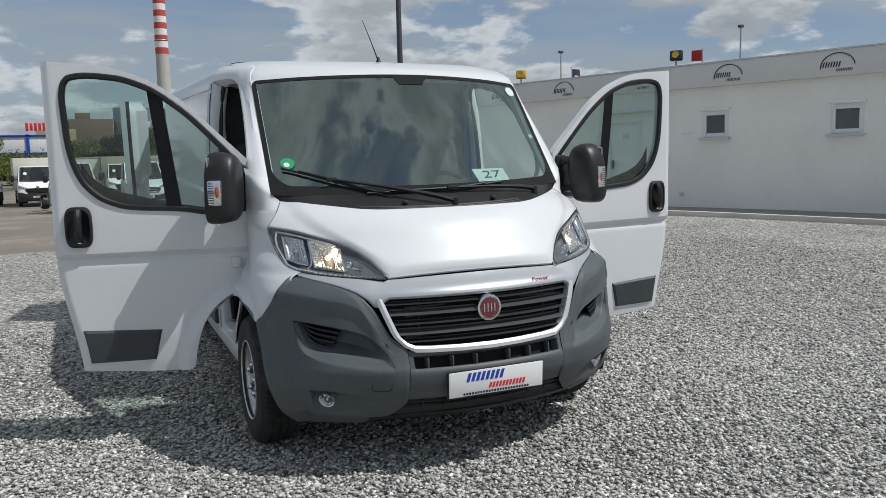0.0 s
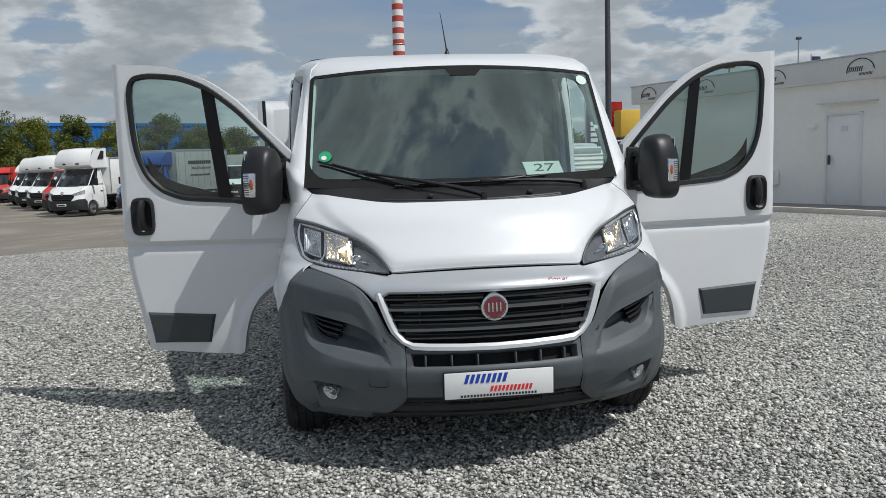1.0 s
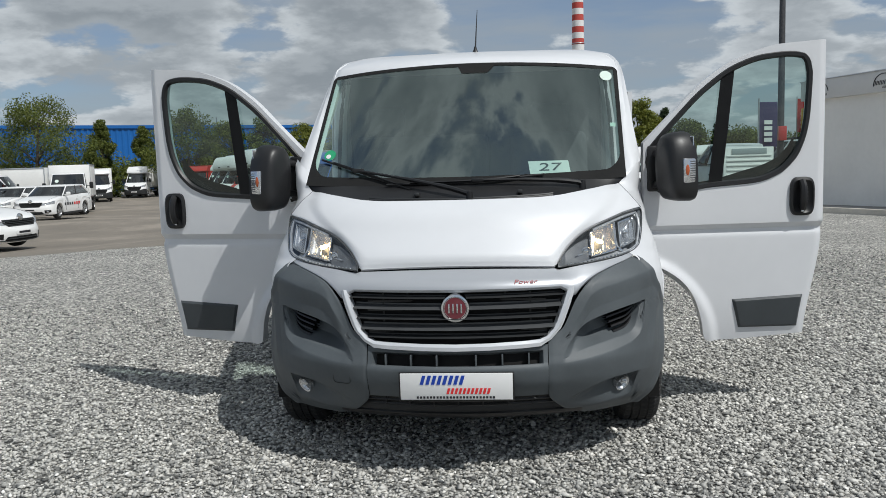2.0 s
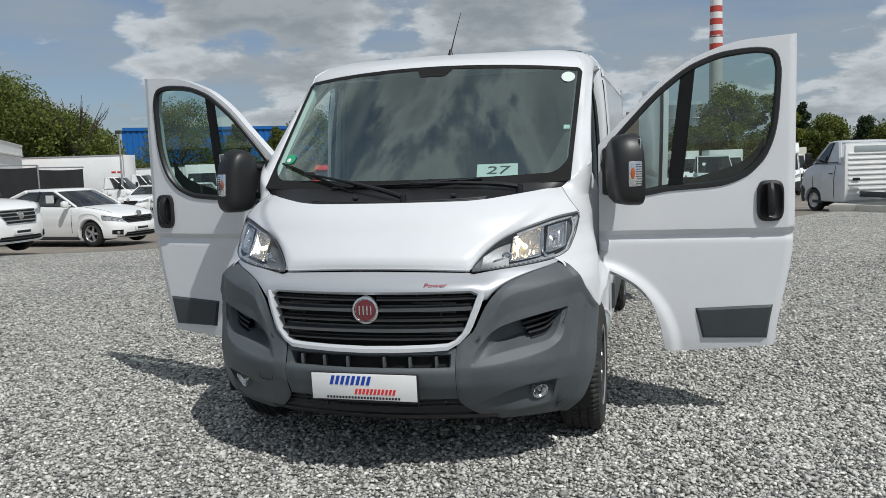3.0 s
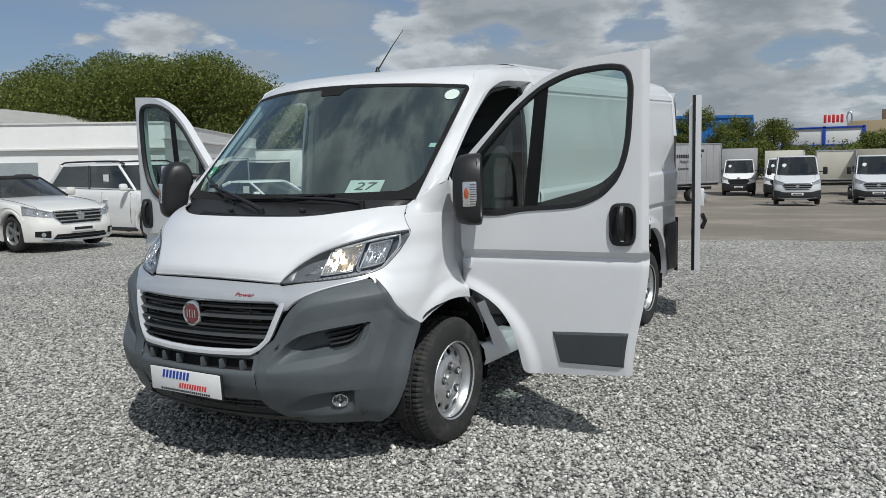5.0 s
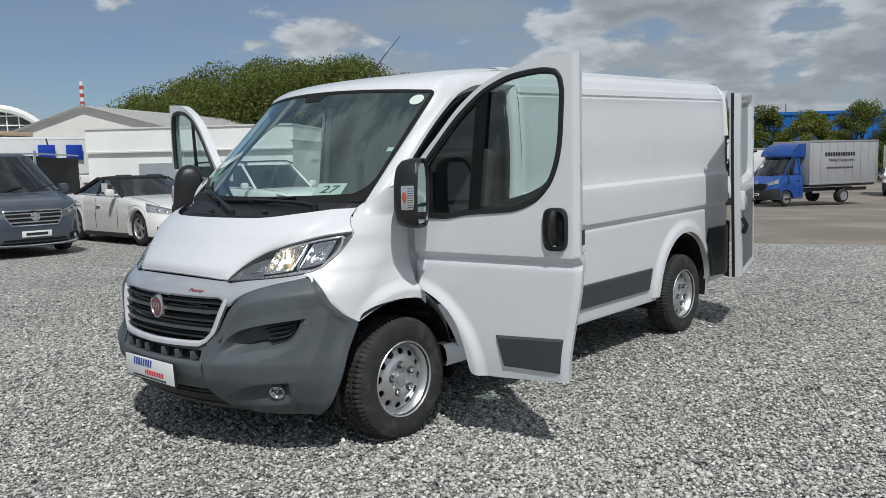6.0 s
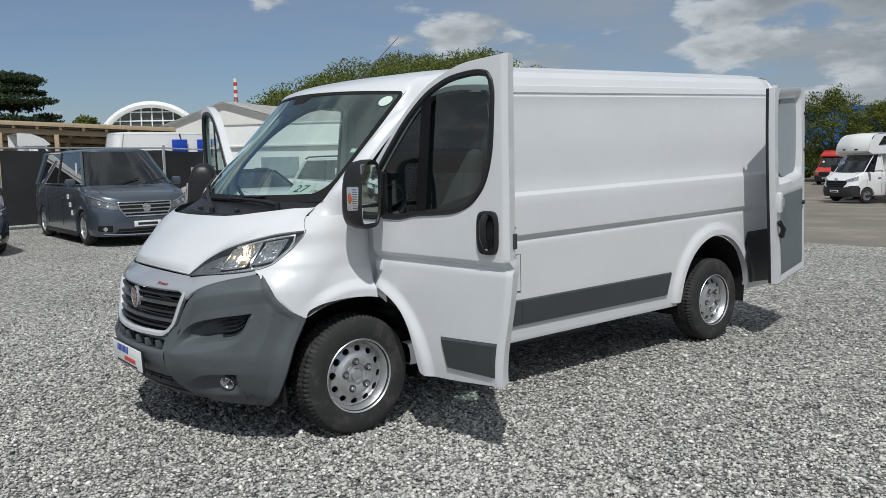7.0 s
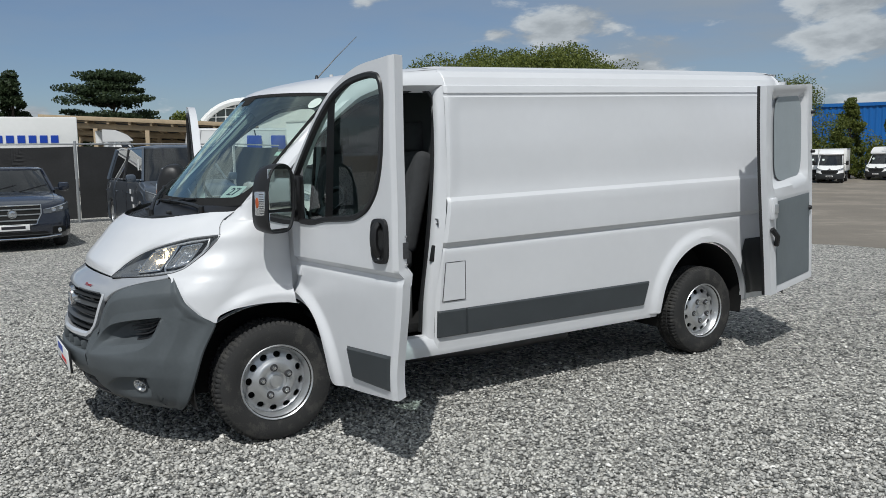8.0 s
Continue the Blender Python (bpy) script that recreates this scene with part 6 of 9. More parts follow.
def far_wheel(r, w, style, parent, m):
    """Tyre with a spoked rim; the meshes are shared between wheels of one kind."""
    key = (r, w, style)
    if key not in FAR_WHEELS:
        bm = bmesh.new()
        h = w / 2
        lathe(bm, [(r * 0.62, h * 0.85), (r * 0.70, h), (r * 0.88, h), (r * 0.97, h * 0.8), (r, h * 0.5), (r, -h * 0.5), (r * 0.97, -h * 0.8), (r * 0.85, -h), (r * 0.6, -h)], 32)
        bmesh.ops.transform(bm, matrix=Matrix.Rotation(math.pi / 2, 4, "Z"), verts=bm.verts)
        tyre = part("wheel", bm, "rubber")
        bm = bmesh.new()
        lathe(bm, [(r * 0.66, h * 0.9), (r * 0.63, h * 0.92), (r * 0.60, h * 0.75), (r * 0.56, h * 0.2), (r * 0.56, -h * 0.5)], 32)
        lathe(bm, [(0.0, h * 0.72), (r * 0.16, h * 0.70), (r * 0.18, h * 0.4)], 16)
        spokes = {"five": 5, "ten": 10, "steel": 12}[style]
        for k in range(spokes):
            a = 2 * math.pi * k / spokes
            wd = r * (0.10 if style == "five" else 0.055 if style == "ten" else 0.10)
            c, q = math.cos(a), math.sin(a)
            pts = [Vector((h * 0.66, c * r * 0.12 - q * wd, q * r * 0.12 + c * wd)), Vector((h * 0.66, c * r * 0.12 + q * wd, q * r * 0.12 - c * wd)), Vector((h * 0.78, c * r * 0.61 + q * wd * 0.8, q * r * 0.61 - c * wd * 0.8)), Vector((h * 0.78, c * r * 0.61 - q * wd * 0.8, q * r * 0.61 + c * wd * 0.8))]
            f = [bm.verts.new(p) for p in pts]
            g = [bm.verts.new(p - Vector((h * 0.25, 0, 0))) for p in pts]
            bm.faces.new(f); bm.faces.new(g[::-1])
            for i in range(4):
                bm.faces.new((f[i], g[i], g[(i + 1) % 4], f[(i + 1) % 4]))
        bmesh.ops.transform(bm, matrix=Matrix.Rotation(math.pi / 2, 4, "Z"), verts=bm.verts)
        rim = part("rim", bm, "steel" if style == "steel" else "alloy")
        bm = bmesh.new(); lathe(bm, [(0.0, 0.0), (r * 0.55, 0.0)], 24)
        bmesh.ops.transform(bm, matrix=Matrix.Rotation(math.pi / 2, 4, "Z"), verts=bm.verts)
        disc = part("brake_disc", bm, "void")
        FAR_WHEELS[key] = [o.data for o in (tyre, rim, disc)]
        for o in (tyre, rim, disc):
            bpy.data.objects.remove(o)
    a, b, c = FAR_WHEELS[key]
    tyre = new("wheel", a)
    tyre.parent, tyre.matrix_basis = parent, m
    for nm, d in (("rim", b), ("brake_disc", c)):
        o = new(nm, d)
        o.parent = tyre
    return tyre


def vehicle(name, label, category, m, L, W, H, top, cabin, wheels, paint, r=0.33, style="five", grille=(0.55, 0.78, 0.55), lamp=(0.62, 0.80, 0.78), sill=0.24, glass="wind", roof=None, plate=True, black_nose=0.0, group="", lean=0.12, mirror=0.0, doors=2, chrome=False):
    """top: (distance behind the nose, height) of bonnet and belt line. cabin: (foot of screen, top of screen, end of roof, foot of rear pane)."""
    v = empty(name, label, category, m, group)
    line = table(top)
    half = W / 2
    D = 0.62 if H < 1.95 else 0.50
    plan = lambda q: D * (1 - (1 - min(q, 0.9999) ** 2.7) ** (1 / 2.7))
    tip = line(0)
    nose = table([(sill - 0.1, 0.10), (sill, 0.06), (sill + 0.10, 0.015), (sill + 0.28, 0.0), (tip - 0.14, 0.02), (tip, 0.075), (tip + 0.35, 0.16)])
    wide = table([(D, 0.9999), (L - 0.5, 1.0), (L - 0.12, 0.95), (L, 0.86)])
    arches = [a for a in wheels if a < L]

    def face(y, z, off=0.0):
        """Point of the nose at y, z, moved outwards by off."""
        fx = lambda yy, zz: (lambda x: x + nose(zz) * (1 - smooth(0.1, 0.9, x)))(plan(abs(yy) / half))
        gy, gz = (fx(y + 0.01, z) - fx(y - 0.01, z)) / 0.02, (fx(y, z + 0.01) - fx(y, z - 0.01)) / 0.02
        return Vector((-fx(y, z), y, z)) + Vector((1, gy, gz)).normalized() * off

    def low(x):
        z = sill
        for a in arches:
            R = r + 0.055
            if abs(x - a) < R:
                z = max(z, 0.98 * r + math.sqrt(R * R - (x - a) ** 2) - 0.02)
        return z
    front = [(plan(q), q) for q in (0, 0.12, 0.24, 0.36, 0.48, 0.58, 0.67, 0.75, 0.82, 0.88, 0.925, 0.955, 0.975, 0.988, 0.995)]
    rest = sorted(set([round(q, 3) for q in steps(D, L, 40)] + [L - 0.05] + [round(a + (r + 0.055) * math.sin(k), 3) for a in arches for k in steps(-1.57, 1.57, 19)] + [round(a + (r + 0.12) * k, 3) for a in arches for k in (-1, 1)]))
    rows_at = sorted(front + [(x, wide(x)) for x in rest if front[-1][0] + 0.01 < x <= L])
    bm = bmesh.new()
    rows = []
    for x, q in rows_at:
        zb, zt, w = low(x), line(x), half * q
        row = []
        for f, inset in ((0, 0.10), (0.03, 0.025), (0.14, 0.004), (0.30, 0.0), (0.46, 0.004), (0.60, -0.004), (0.64, 0.004), (0.78, 0.014), (0.90, 0.034), (0.965, 0.06), (1.0, 0.12)):
            z = lerp(zb, zt, f)
            flare = 0.0
            for a in arches:
                d = math.hypot(x - a, z - r) / (r + 0.055)
                flare = max(flare, 0.022 * (1 - smooth(1.06, 1.20, d)))
            row.append((x + nose(z) * (1 - smooth(0.1, 0.9, x)), max(w - inset * smooth(0, 0.5, q) * min(1, 0.35 + x), 0.0) + flare, z))
        row += [(x + nose(zt) * (1 - smooth(0.1, 0.9, x)) + 0.02 * (1 - smooth(0.1, 0.9, x)), w * 0.72, zt + 0.018), (row[-1][0] + 0.03 * (1 - smooth(0.1, 0.9, x)), w * 0.40, zt + 0.028), (row[-1][0] + 0.03 * (1 - smooth(0.1, 0.9, x)), 0, zt + 0.032)]
        rows.append([Vector((-xx, y, z)) for xx, y, z in row] + [Vector((-xx, -y, z)) for xx, y, z in row[-2::-1]])
    vs = grid(bm, rows)
    bm.faces.new(vs[-1])
    bmesh.ops.remove_doubles(bm, verts=bm.verts, dist=1e-4)
    body = part("body", bm, paint, v, sharp=32)
    # bonnet shut lines
    for sg in (1, -1):
        bm = bmesh.new()
        tube(bm, [Vector((-x - nose(line(x)) * (1 - smooth(0.1, 0.9, x)), sg * half * 0.80 * lerp(0.93, 1.0, smooth(0.2, 1.0, x)), line(x) + 0.012)) for x in steps(plan(0.80) + 0.10, max(cabin[0], plan(0.8) + 0.2), 8)], 0.004, 4)
        part("bonnet_gap", bm, "black", v)
    # cabin: panes, roof, pillars, dim inside
    c0, c1, c2, c3 = cabin
    belt0, belt1 = line(c0), line(min(c3, L))
    wb, wt = W / 2 - 0.10, W / 2 - 0.10 - lean
    def ring(z, f, inset=0.0):
        x0, x1 = lerp(c0, c1, f), lerp(c3, c2, f)
        w = lerp(wb, wt, f) - inset
        x0, x1 = x0 + inset, x1 - inset
        pts = [(x0, 0), (x0 + 0.02, w * 0.5), (x0 + 0.10, w * 0.88), (x0 + 0.26, w), (lerp(x0, x1, 0.5), w + 0.012), (x1 - 0.20, w), (x1 - 0.05, w * 0.88), (x1, w * 0.45)]
        pts += [(x1, 0)] + [(x, -y) for x, y in pts[:0:-1]]
        return [Vector((-x, y, lerp(line(min(max(x, 0), L)), z, f))) for x, y in pts]
    for nm, ks in (("windscreen", (13, 14, 15, 0, 1, 2, 3)), ("side_window", (3, 4) if mirror else (3, 4, 5)), ("side_window", (12, 13) if mirror else (11, 12, 13)), ("rear_window", (5, 6, 7, 8, 9, 10, 11))) + ((("rear_quarter", (4, 5)), ("rear_quarter", (11, 12))) if mirror else ()):
        bm = bmesh.new(); grid(bm, [[ring(H - 0.06, f)[k] for k in ks] for f in (0, 0.33, 0.66, 1.0)])
        part(nm, bm, paint if nm == "rear_quarter" or (mirror and nm == "rear_window") else glass, v, sharp=60)
    bm = bmesh.new()
    tops = [ring(H - 0.07, 1.0, -0.012), ring(H - 0.04, 1.0, -0.004), ring(H - 0.012, 1.0, 0.06), ring(H, 1.0, 0.22)]
    q = grid(bm, tops, close=True)
    bm.faces.new(q[-1])
    part("roof", bm, roof or paint, v, sharp=50)
    for i, (nm, rad) in enumerate((("a_pillar", 0.032), ("a_pillar", 0.032), ("b_pillar", 0.03), ("b_pillar", 0.03), ("c_pillar", 0.06), ("c_pillar", 0.06))):
        k = (3, 13, 4, 12, 5, 11)[i]
        bm = bmesh.new()
        tube(bm, [ring(H - 0.06, f)[k] + Vector((0.05 if i < 2 else 0, 0, 0)) for f in (0, 0.5, 1)], rad, 6, squash=0.8)
        part(nm, bm, "black" if nm == "b_pillar" else (roof or paint), v)
    bm = bmesh.new()
    box(bm, (-lerp(c0, c3, 0.5), 0, (belt0 + sill) / 2), (max(0.3, (c3 - c0) * 0.92), W - 0.34, belt0 - sill - 0.04))
    part("cabin_floor", bm, "cabin_dark", v)
    for k in (-1, 1):
        bm = bmesh.new(); box(bm, (-lerp(c1, c2, 0.25 if c3 - c0 > 1.6 else 0.45), k * W * 0.2, belt0 + 0.10), (0.14, 0.42, 0.75 if H < 2 else 0.9), 0.06); part("seat", bm, "seat", v)
    bm = bmesh.new(); tube(bm, [Vector((-c1 + 0.05, 0.20 * math.cos(a) + W * 0.2, belt0 + 0.02 + 0.18 * math.sin(a))) for a in steps(0, 6.283, 17)[:-1]], 0.015, 5, closed=True); part("steering_wheel", bm, "black", v)
    # bright or black strip under the side windows
    for ks in ((3, 4, 5), (11, 12, 13)):
        bm = bmesh.new(); tube(bm, [ring(H - 0.06, 0.02)[k] + Vector((0, 0, 0.01)) for k in ks], 0.014, 5); part("window_strip", bm, "chrome" if chrome and H < 1.95 else "black", v)
    # nose: grille, intake, lamps, plate
    g0, g1, gw = grille
    gy = lambda u, v: W * gw / 2 * u * lerp(0.80, 1.0, smooth(0, 0.6, v))
    bm = bmesh.new(); patch(bm, lambda u, v: face(gy(u, v), lerp(g0, g1, v), 0.003), steps(-1, 1, 19), steps(0, 1, 6))
    gr = part("grille", bm, "void", v)
    bm = bmesh.new(); tube(bm, [face(gy(u, 0), g0, 0.006) for u in steps(-1, 1, 15)] + [face(gy(1, t), lerp(g0, g1, t), 0.006) for t in (0.25, 0.5, 0.75)] + [face(gy(u, 1), g1, 0.006) for u in steps(1, -1, 15)] + [face(gy(-1, t), lerp(g0, g1, t), 0.006) for t in (0.75, 0.5, 0.25)], 0.013, 6, closed=True)
    part("grille_rim", bm, "chrome" if chrome else "trim", gr)
    for k in range(3):
        t = (k + 0.8) / 3.6
        bm = bmesh.new(); tube(bm, [face(gy(u, t) * 0.98, lerp(g0, g1, t), 0.010) for u in steps(-1, 1, 15)], 0.017, 6, squash=0.7); part("slat", bm, "alloy" if chrome else "trim", gr)
    zb = lerp(g0, g1, 0.55) if chrome else g1 + 0.05
    bm = bmesh.new(); lathe(bm, [(0.0, 0.004), (0.05, 0.004), (0.06, 0.0), (0.066, 0.014), (0.08, 0.014), (0.086, -0.03)], 24, Matrix.Translation(face(0, zb, 0.022))); part("badge", bm, "chrome", v)
    bm = bmesh.new(); patch(bm, lambda u, v: face(W * 0.32 * u * lerp(1.0, 0.86, v), sill + lerp(0.045, 0.145, v), 0.003), steps(-1, 1, 15), steps(0, 1, 4)); lo_in = part("lower_intake", bm, "void", v)
    bm = bmesh.new(); tube(bm, [face(W * 0.40 * u, sill + 0.035 + 0.03 * abs(u) ** 3, 0.006) for u in steps(-1, 1, 19)], 0.014, 6); part("lower_lip", bm, "chrome" if chrome else "trim", lo_in)
    bm = bmesh.new(); tube(bm, [face(W * 0.30 * u, sill + 0.095, 0.010) for u in steps(-1, 1, 15)], 0.010, 5); part("intake_bar", bm, "trim", lo_in)
    if black_nose:
        bm = bmesh.new()
        reach = max(D + 0.02, arches[0] - r - 0.06)
        def bumper(t, v):
            """t from -1 to 1 round the nose, v up."""
            a = abs(t)
            top_z = black_nose + 0.08 * smooth(0.35, 0.7, a) - 0.10 * smooth(0.8, 1.0, a)
            z = lerp(sill - 0.01, top_z, v)
            if a < 0.8:
                return face(half * math.copysign((a / 0.8) ** 0.8 * 0.994, t), z, 0.010)
            e = face(half * 0.994, z, 0.0)
            return Vector((lerp(e.x, -reach, (a - 0.8) / 0.2), math.copysign(half + 0.012, t), z))
        patch(bm, bumper, steps(-1, 1, 41), [0, 0.1, 0.3, 0.6, 0.9, 1])
        part("bumper", bm, "trim", v)
    z0, z1, ly = lamp
    for sg in (1, -1):
        ya, yb = half * (ly - 0.26), half * 0.985
        def lamp_pt(u, t, off):
            y = lerp(ya, yb, u ** 0.8)
            lo = lerp(z0, z0 + 0.45 * (z1 - z0), u ** 1.3)
            hi = lerp(z0 + 0.55 * (z1 - z0), z1 + 0.35 * (z1 - z0), u)
            return face(sg * y, lerp(lo, hi, t), off)
        bm = bmesh.new(); patch(bm, lambda u, t: lamp_pt(u, t, 0.003), steps(0, 1, 14), steps(0, 1, 6))
        hl = part("headlamp", bm, "lamp_dark" if paint in ("navy", "slate") else "lamp_inner", v)
        for u in (0.30, 0.60):
            c = lamp_pt(u, 0.52, 0.006)
            bm = bmesh.new(); lathe(bm, [(0.0, 0.004), (0.022, 0.002), (0.038, 0.012), (0.045, 0.0)], 14, Matrix.Translation(c) @ Vector((1, sg * 0.35, 0.1)).to_track_quat("X", "Z").to_matrix().to_4x4()); part("reflector", bm, "reflector", hl)
        bm = bmesh.new(); tube(bm, [lamp_pt(u, 0.90, 0.008) for u in steps(0.04, 0.96, 12)], 0.010, 5); part("day_lamp", bm, "reflector", hl)
        bm = bmesh.new(); patch(bm, lambda u, t: lamp_pt(u, t, 0.020 - 0.012 * max(abs(2 * u - 1), abs(2 * t - 1)) ** 4), steps(0, 1, 14), steps(0, 1, 8)); part("cover", bm, "lens", hl)
        if not black_nose:
            bm = bmesh.new(); patch(bm, lambda u, t: face(sg * half * lerp(0.66, 0.90, u), sill + lerp(0.085 + 0.03 * u, 0.215, t), 0.003), steps(0, 1, 8), steps(0, 1, 4)); fogp = part("fog_pocket", bm, "void", v)
            bm = bmesh.new(); lathe(bm, [(0.0, 0.006), (0.03, 0.004), (0.04, 0.0)], 12, Matrix.Translation(face(sg * half * 0.78, sill + 0.15, 0.008)) @ Vector((1, sg * 0.5, 0)).to_track_quat("X", "Z").to_matrix().to_4x4()); part("fog_lamp", bm, "reflector", fogp)
        # mirror and side lines
        mh, mz = (0.17, belt0 + 0.10) if not mirror else (0.36, belt0 + 0.22)
        bm = bmesh.new(); box(bm, (-c0 - 0.38, sg * (W / 2 + 0.10 + mirror), mz), (0.12, 0.20, mh), 0.05); box(bm, (-c0 - 0.38, sg * (W / 2 + mirror / 2), mz - 0.04), (0.06, 0.16 + mirror, 0.04), 0.01)
        part("door_mirror", bm, "black" if mirror else paint, v)
        for k in range(doors + 1):
            x = lerp(c0 + 0.30, min(c3, L) - 0.35, k / doors)
            bm = bmesh.new(); tube(bm, [(-x, sg * (W / 2 + 0.001), sill + 0.15), (-x, sg * (W / 2 + 0.003), lerp(sill, line(x), 0.62)), (-x - 0.02, sg * (W / 2 - 0.04), line(x) - 0.06)], 0.006, 4); part("door_gap", bm, "black", v)
            if k:
                bm = bmesh.new(); box(bm, (-x + 0.14, sg * (W / 2 + 0.012), lerp(sill, line(x), 0.74)), (0.17, 0.03, 0.03), 0.01); part("door_handle", bm, "black" if mirror else paint, v)
        bm = bmesh.new(); box(bm, (-L / 2, sg * (W / 2 - 0.03), sill + 0.01), (max(0.3, (arches[-1] if len(arches) > 1 else L) - arches[0] - 2 * r - 0.15), 0.05, 0.09), 0.012, Matrix.Translation((0.0 if len(arches) < 2 else L / 2 - (arches[0] + arches[-1]) / 2, 0, 0))); part("sill_trim", bm, "trim", v)
        for a in wheels:
            far_wheel(r, 0.22, style, v, pose(-a, sg * (W / 2 - 0.125), r, 0, 0, 0 if sg > 0 else 180))
            bm = bmesh.new(); box(bm, (-a, sg * (W / 2 - 0.30), r + 0.08), (2 * r + 0.08, 0.36, 0.5)); part("wheel_housing", bm, "void", v)
        bm = bmesh.new(); box(bm, (-L + 0.05, sg * W * 0.40, 0.80), (0.08, 0.20, 0.14), 0.03); part("tail_lamp", bm, "red_badge", v)
    if plate:
        zp = sill + 0.235
        bm = bmesh.new(); box(bm, face(0, zp, 0.012), (0.012, 0.52, 0.11), 0.003); pl = part("number_plate", bm, "paper", v)
        bm = bmesh.new(); box(bm, face(0, zp, 0.020), (0.003, 0.38, 0.05)); part("plate_bar", bm, "dark_print", pl)
    return v


def at(x, y, heading, z=None):
    """Pose on the ground at x, y; heading in degrees from +x, anticlockwise."""
    return pose(x, y, fall(y) + dip(x, y) if z is None else z, 0, 0, heading)


def child_box(v, name, c, size, mat, bevel=0.02, label=""):
    bm = bmesh.new(); box(bm, c, size, bevel)
    return part(name, bm, mat, v, label)


def wiper_pair(v, c0, z, W):
    for y in (-0.3, 0.25):
        bm = bmesh.new(); tube(bm, [(-c0 + 0.02, y * W, z), (-c0 - 0.10, y * W + 0.5, z + 0.12)], 0.012, 5); part("wiper", bm, "black", v)


# the row of cars beside the fence
CAR = "cars parked along the fence"
limo = vehicle("saloon_car", "dark navy saloon car parked on the gravel", "car", at(-11.0, 0.55, 0, 0), 5.25, 1.95, 1.50, [(0, 0.70), (0.1, 0.80), (0.5, 0.90), (1.5, 1.0), (1.9, 1.02), (4.2, 1.06), (4.9, 1.08), (5.25, 0.90)], (1.45, 2.15, 3.6, 4.6), (0.9, 4.1), "navy", 0.36, "ten", (0.48, 0.82, 0.48), (0.66, 0.80, 0.78), 0.20, chrome=True, group=CAR)
wiper_pair(limo, 1.45, 1.03, 1.0)
mpv = vehicle("passenger_van", "slate grey passenger van parked on the gravel", "van", at(-11.2, 3.92, 0, 0), 5.14, 1.93, 1.91, [(0, 0.82), (0.06, 0.92), (0.3, 1.02), (0.85, 1.12), (1.05, 1.16), (4.8, 1.16), (5.14, 1.12)], (0.85, 1.65, 4.95, 5.10), (0.95, 4.15), "slate", 0.34, "ten", (0.58, 0.84, 0.52), (0.70, 0.92, 0.80), 0.19, chrome=True, group=CAR, doors=3, lean=0.21)
wiper_pair(mpv, 0.88, 1.17, 1.0)
for k, (x0, x1) in enumerate(((0.05, 0.22), (-0.15, 0.0), (0.1, 0.25))):
    child_box(mpv, "side_mark", (-1.6 - 0.12 * k, -0.972, 0.62 + 0.16 * k), (0.16, 0.004, 0.10), "paper", 0)
cabrio = vehicle("convertible_car", "pearl white convertible with black soft top", "car", at(-10.7, 6.95, 0, 0), 4.69, 1.81, 1.41, [(0, 0.64), (0.1, 0.74), (0.5, 0.84), (1.4, 0.96), (1.8, 0.98), (3.9, 1.02), (4.5, 1.0), (4.69, 0.82)], (1.40, 2.15, 3.1, 4.0), (0.85, 3.69), "cream", 0.34, "five", (0.50, 0.74, 0.56), (0.62, 0.80, 0.78), 0.17, roof="soft_top", chrome=True, group=CAR)
suv = vehicle("suv", "large white off-road car with roof rails", "car", at(-11.38, 10.75, 0), 5.15, 1.96, 1.84, [(0, 0.86), (0.08, 0.98), (0.35, 1.07), (1.3, 1.16), (1.6, 1.18), (4.9, 1.24), (5.15, 1.1)], (1.25, 1.95, 4.55, 5.0), (0.92, 4.0), "white_far", 0.385, "five", (0.66, 0.94, 0.50), (0.82, 1.00, 0.80), 0.26, chrome=True, group=CAR, doors=3)
for sg in (1, -1):
    bm = bmesh.new(); tube(bm, spline([(-2.0, sg * 0.72, 1.80), (-2.3, sg * 0.72, 1.87), (-4.2, sg * 0.72, 1.87), (-4.5, sg * 0.72, 1.80)], 12), 0.022, 6); part("roof_rail", bm, "black", suv)
child_box(suv, "window_sheet", (-2.55, -0.845, 1.45), (0.20, 0.006, 0.22), "paper", 0)
hatch = vehicle("hatchback_car", "white hatchback car with five-spoke wheels", "car", at(-11.45, 14.9, -6), 4.48, 1.76, 1.46, [(0, 0.66), (0.08, 0.76), (0.4, 0.86), (1.25, 0.98), (1.6, 1.0), (3.9, 1.05), (4.3, 1.06), (4.48, 0.9)], (1.15, 1.95, 3.3, 4.25), (0.86, 3.46), "white_far", 0.32, "five", (0.58, 0.72, 0.60), (0.60, 0.74, 0.80), 0.19, group=CAR, doors=2)
child_box(hatch, "window_sheet", (-2.2, -0.79, 1.20), (0.26, 0.006, 0.20), "paper", 0)
child_box(mpv, "window_sheet", (-1.75, -0.80, 1.50), (0.10, 0.006, 0.24), "paper", 0)
child_box(cabrio, "window_sheet", (-2.4, -0.80, 1.17), (0.26, 0.006, 0.18), "paper", 0)
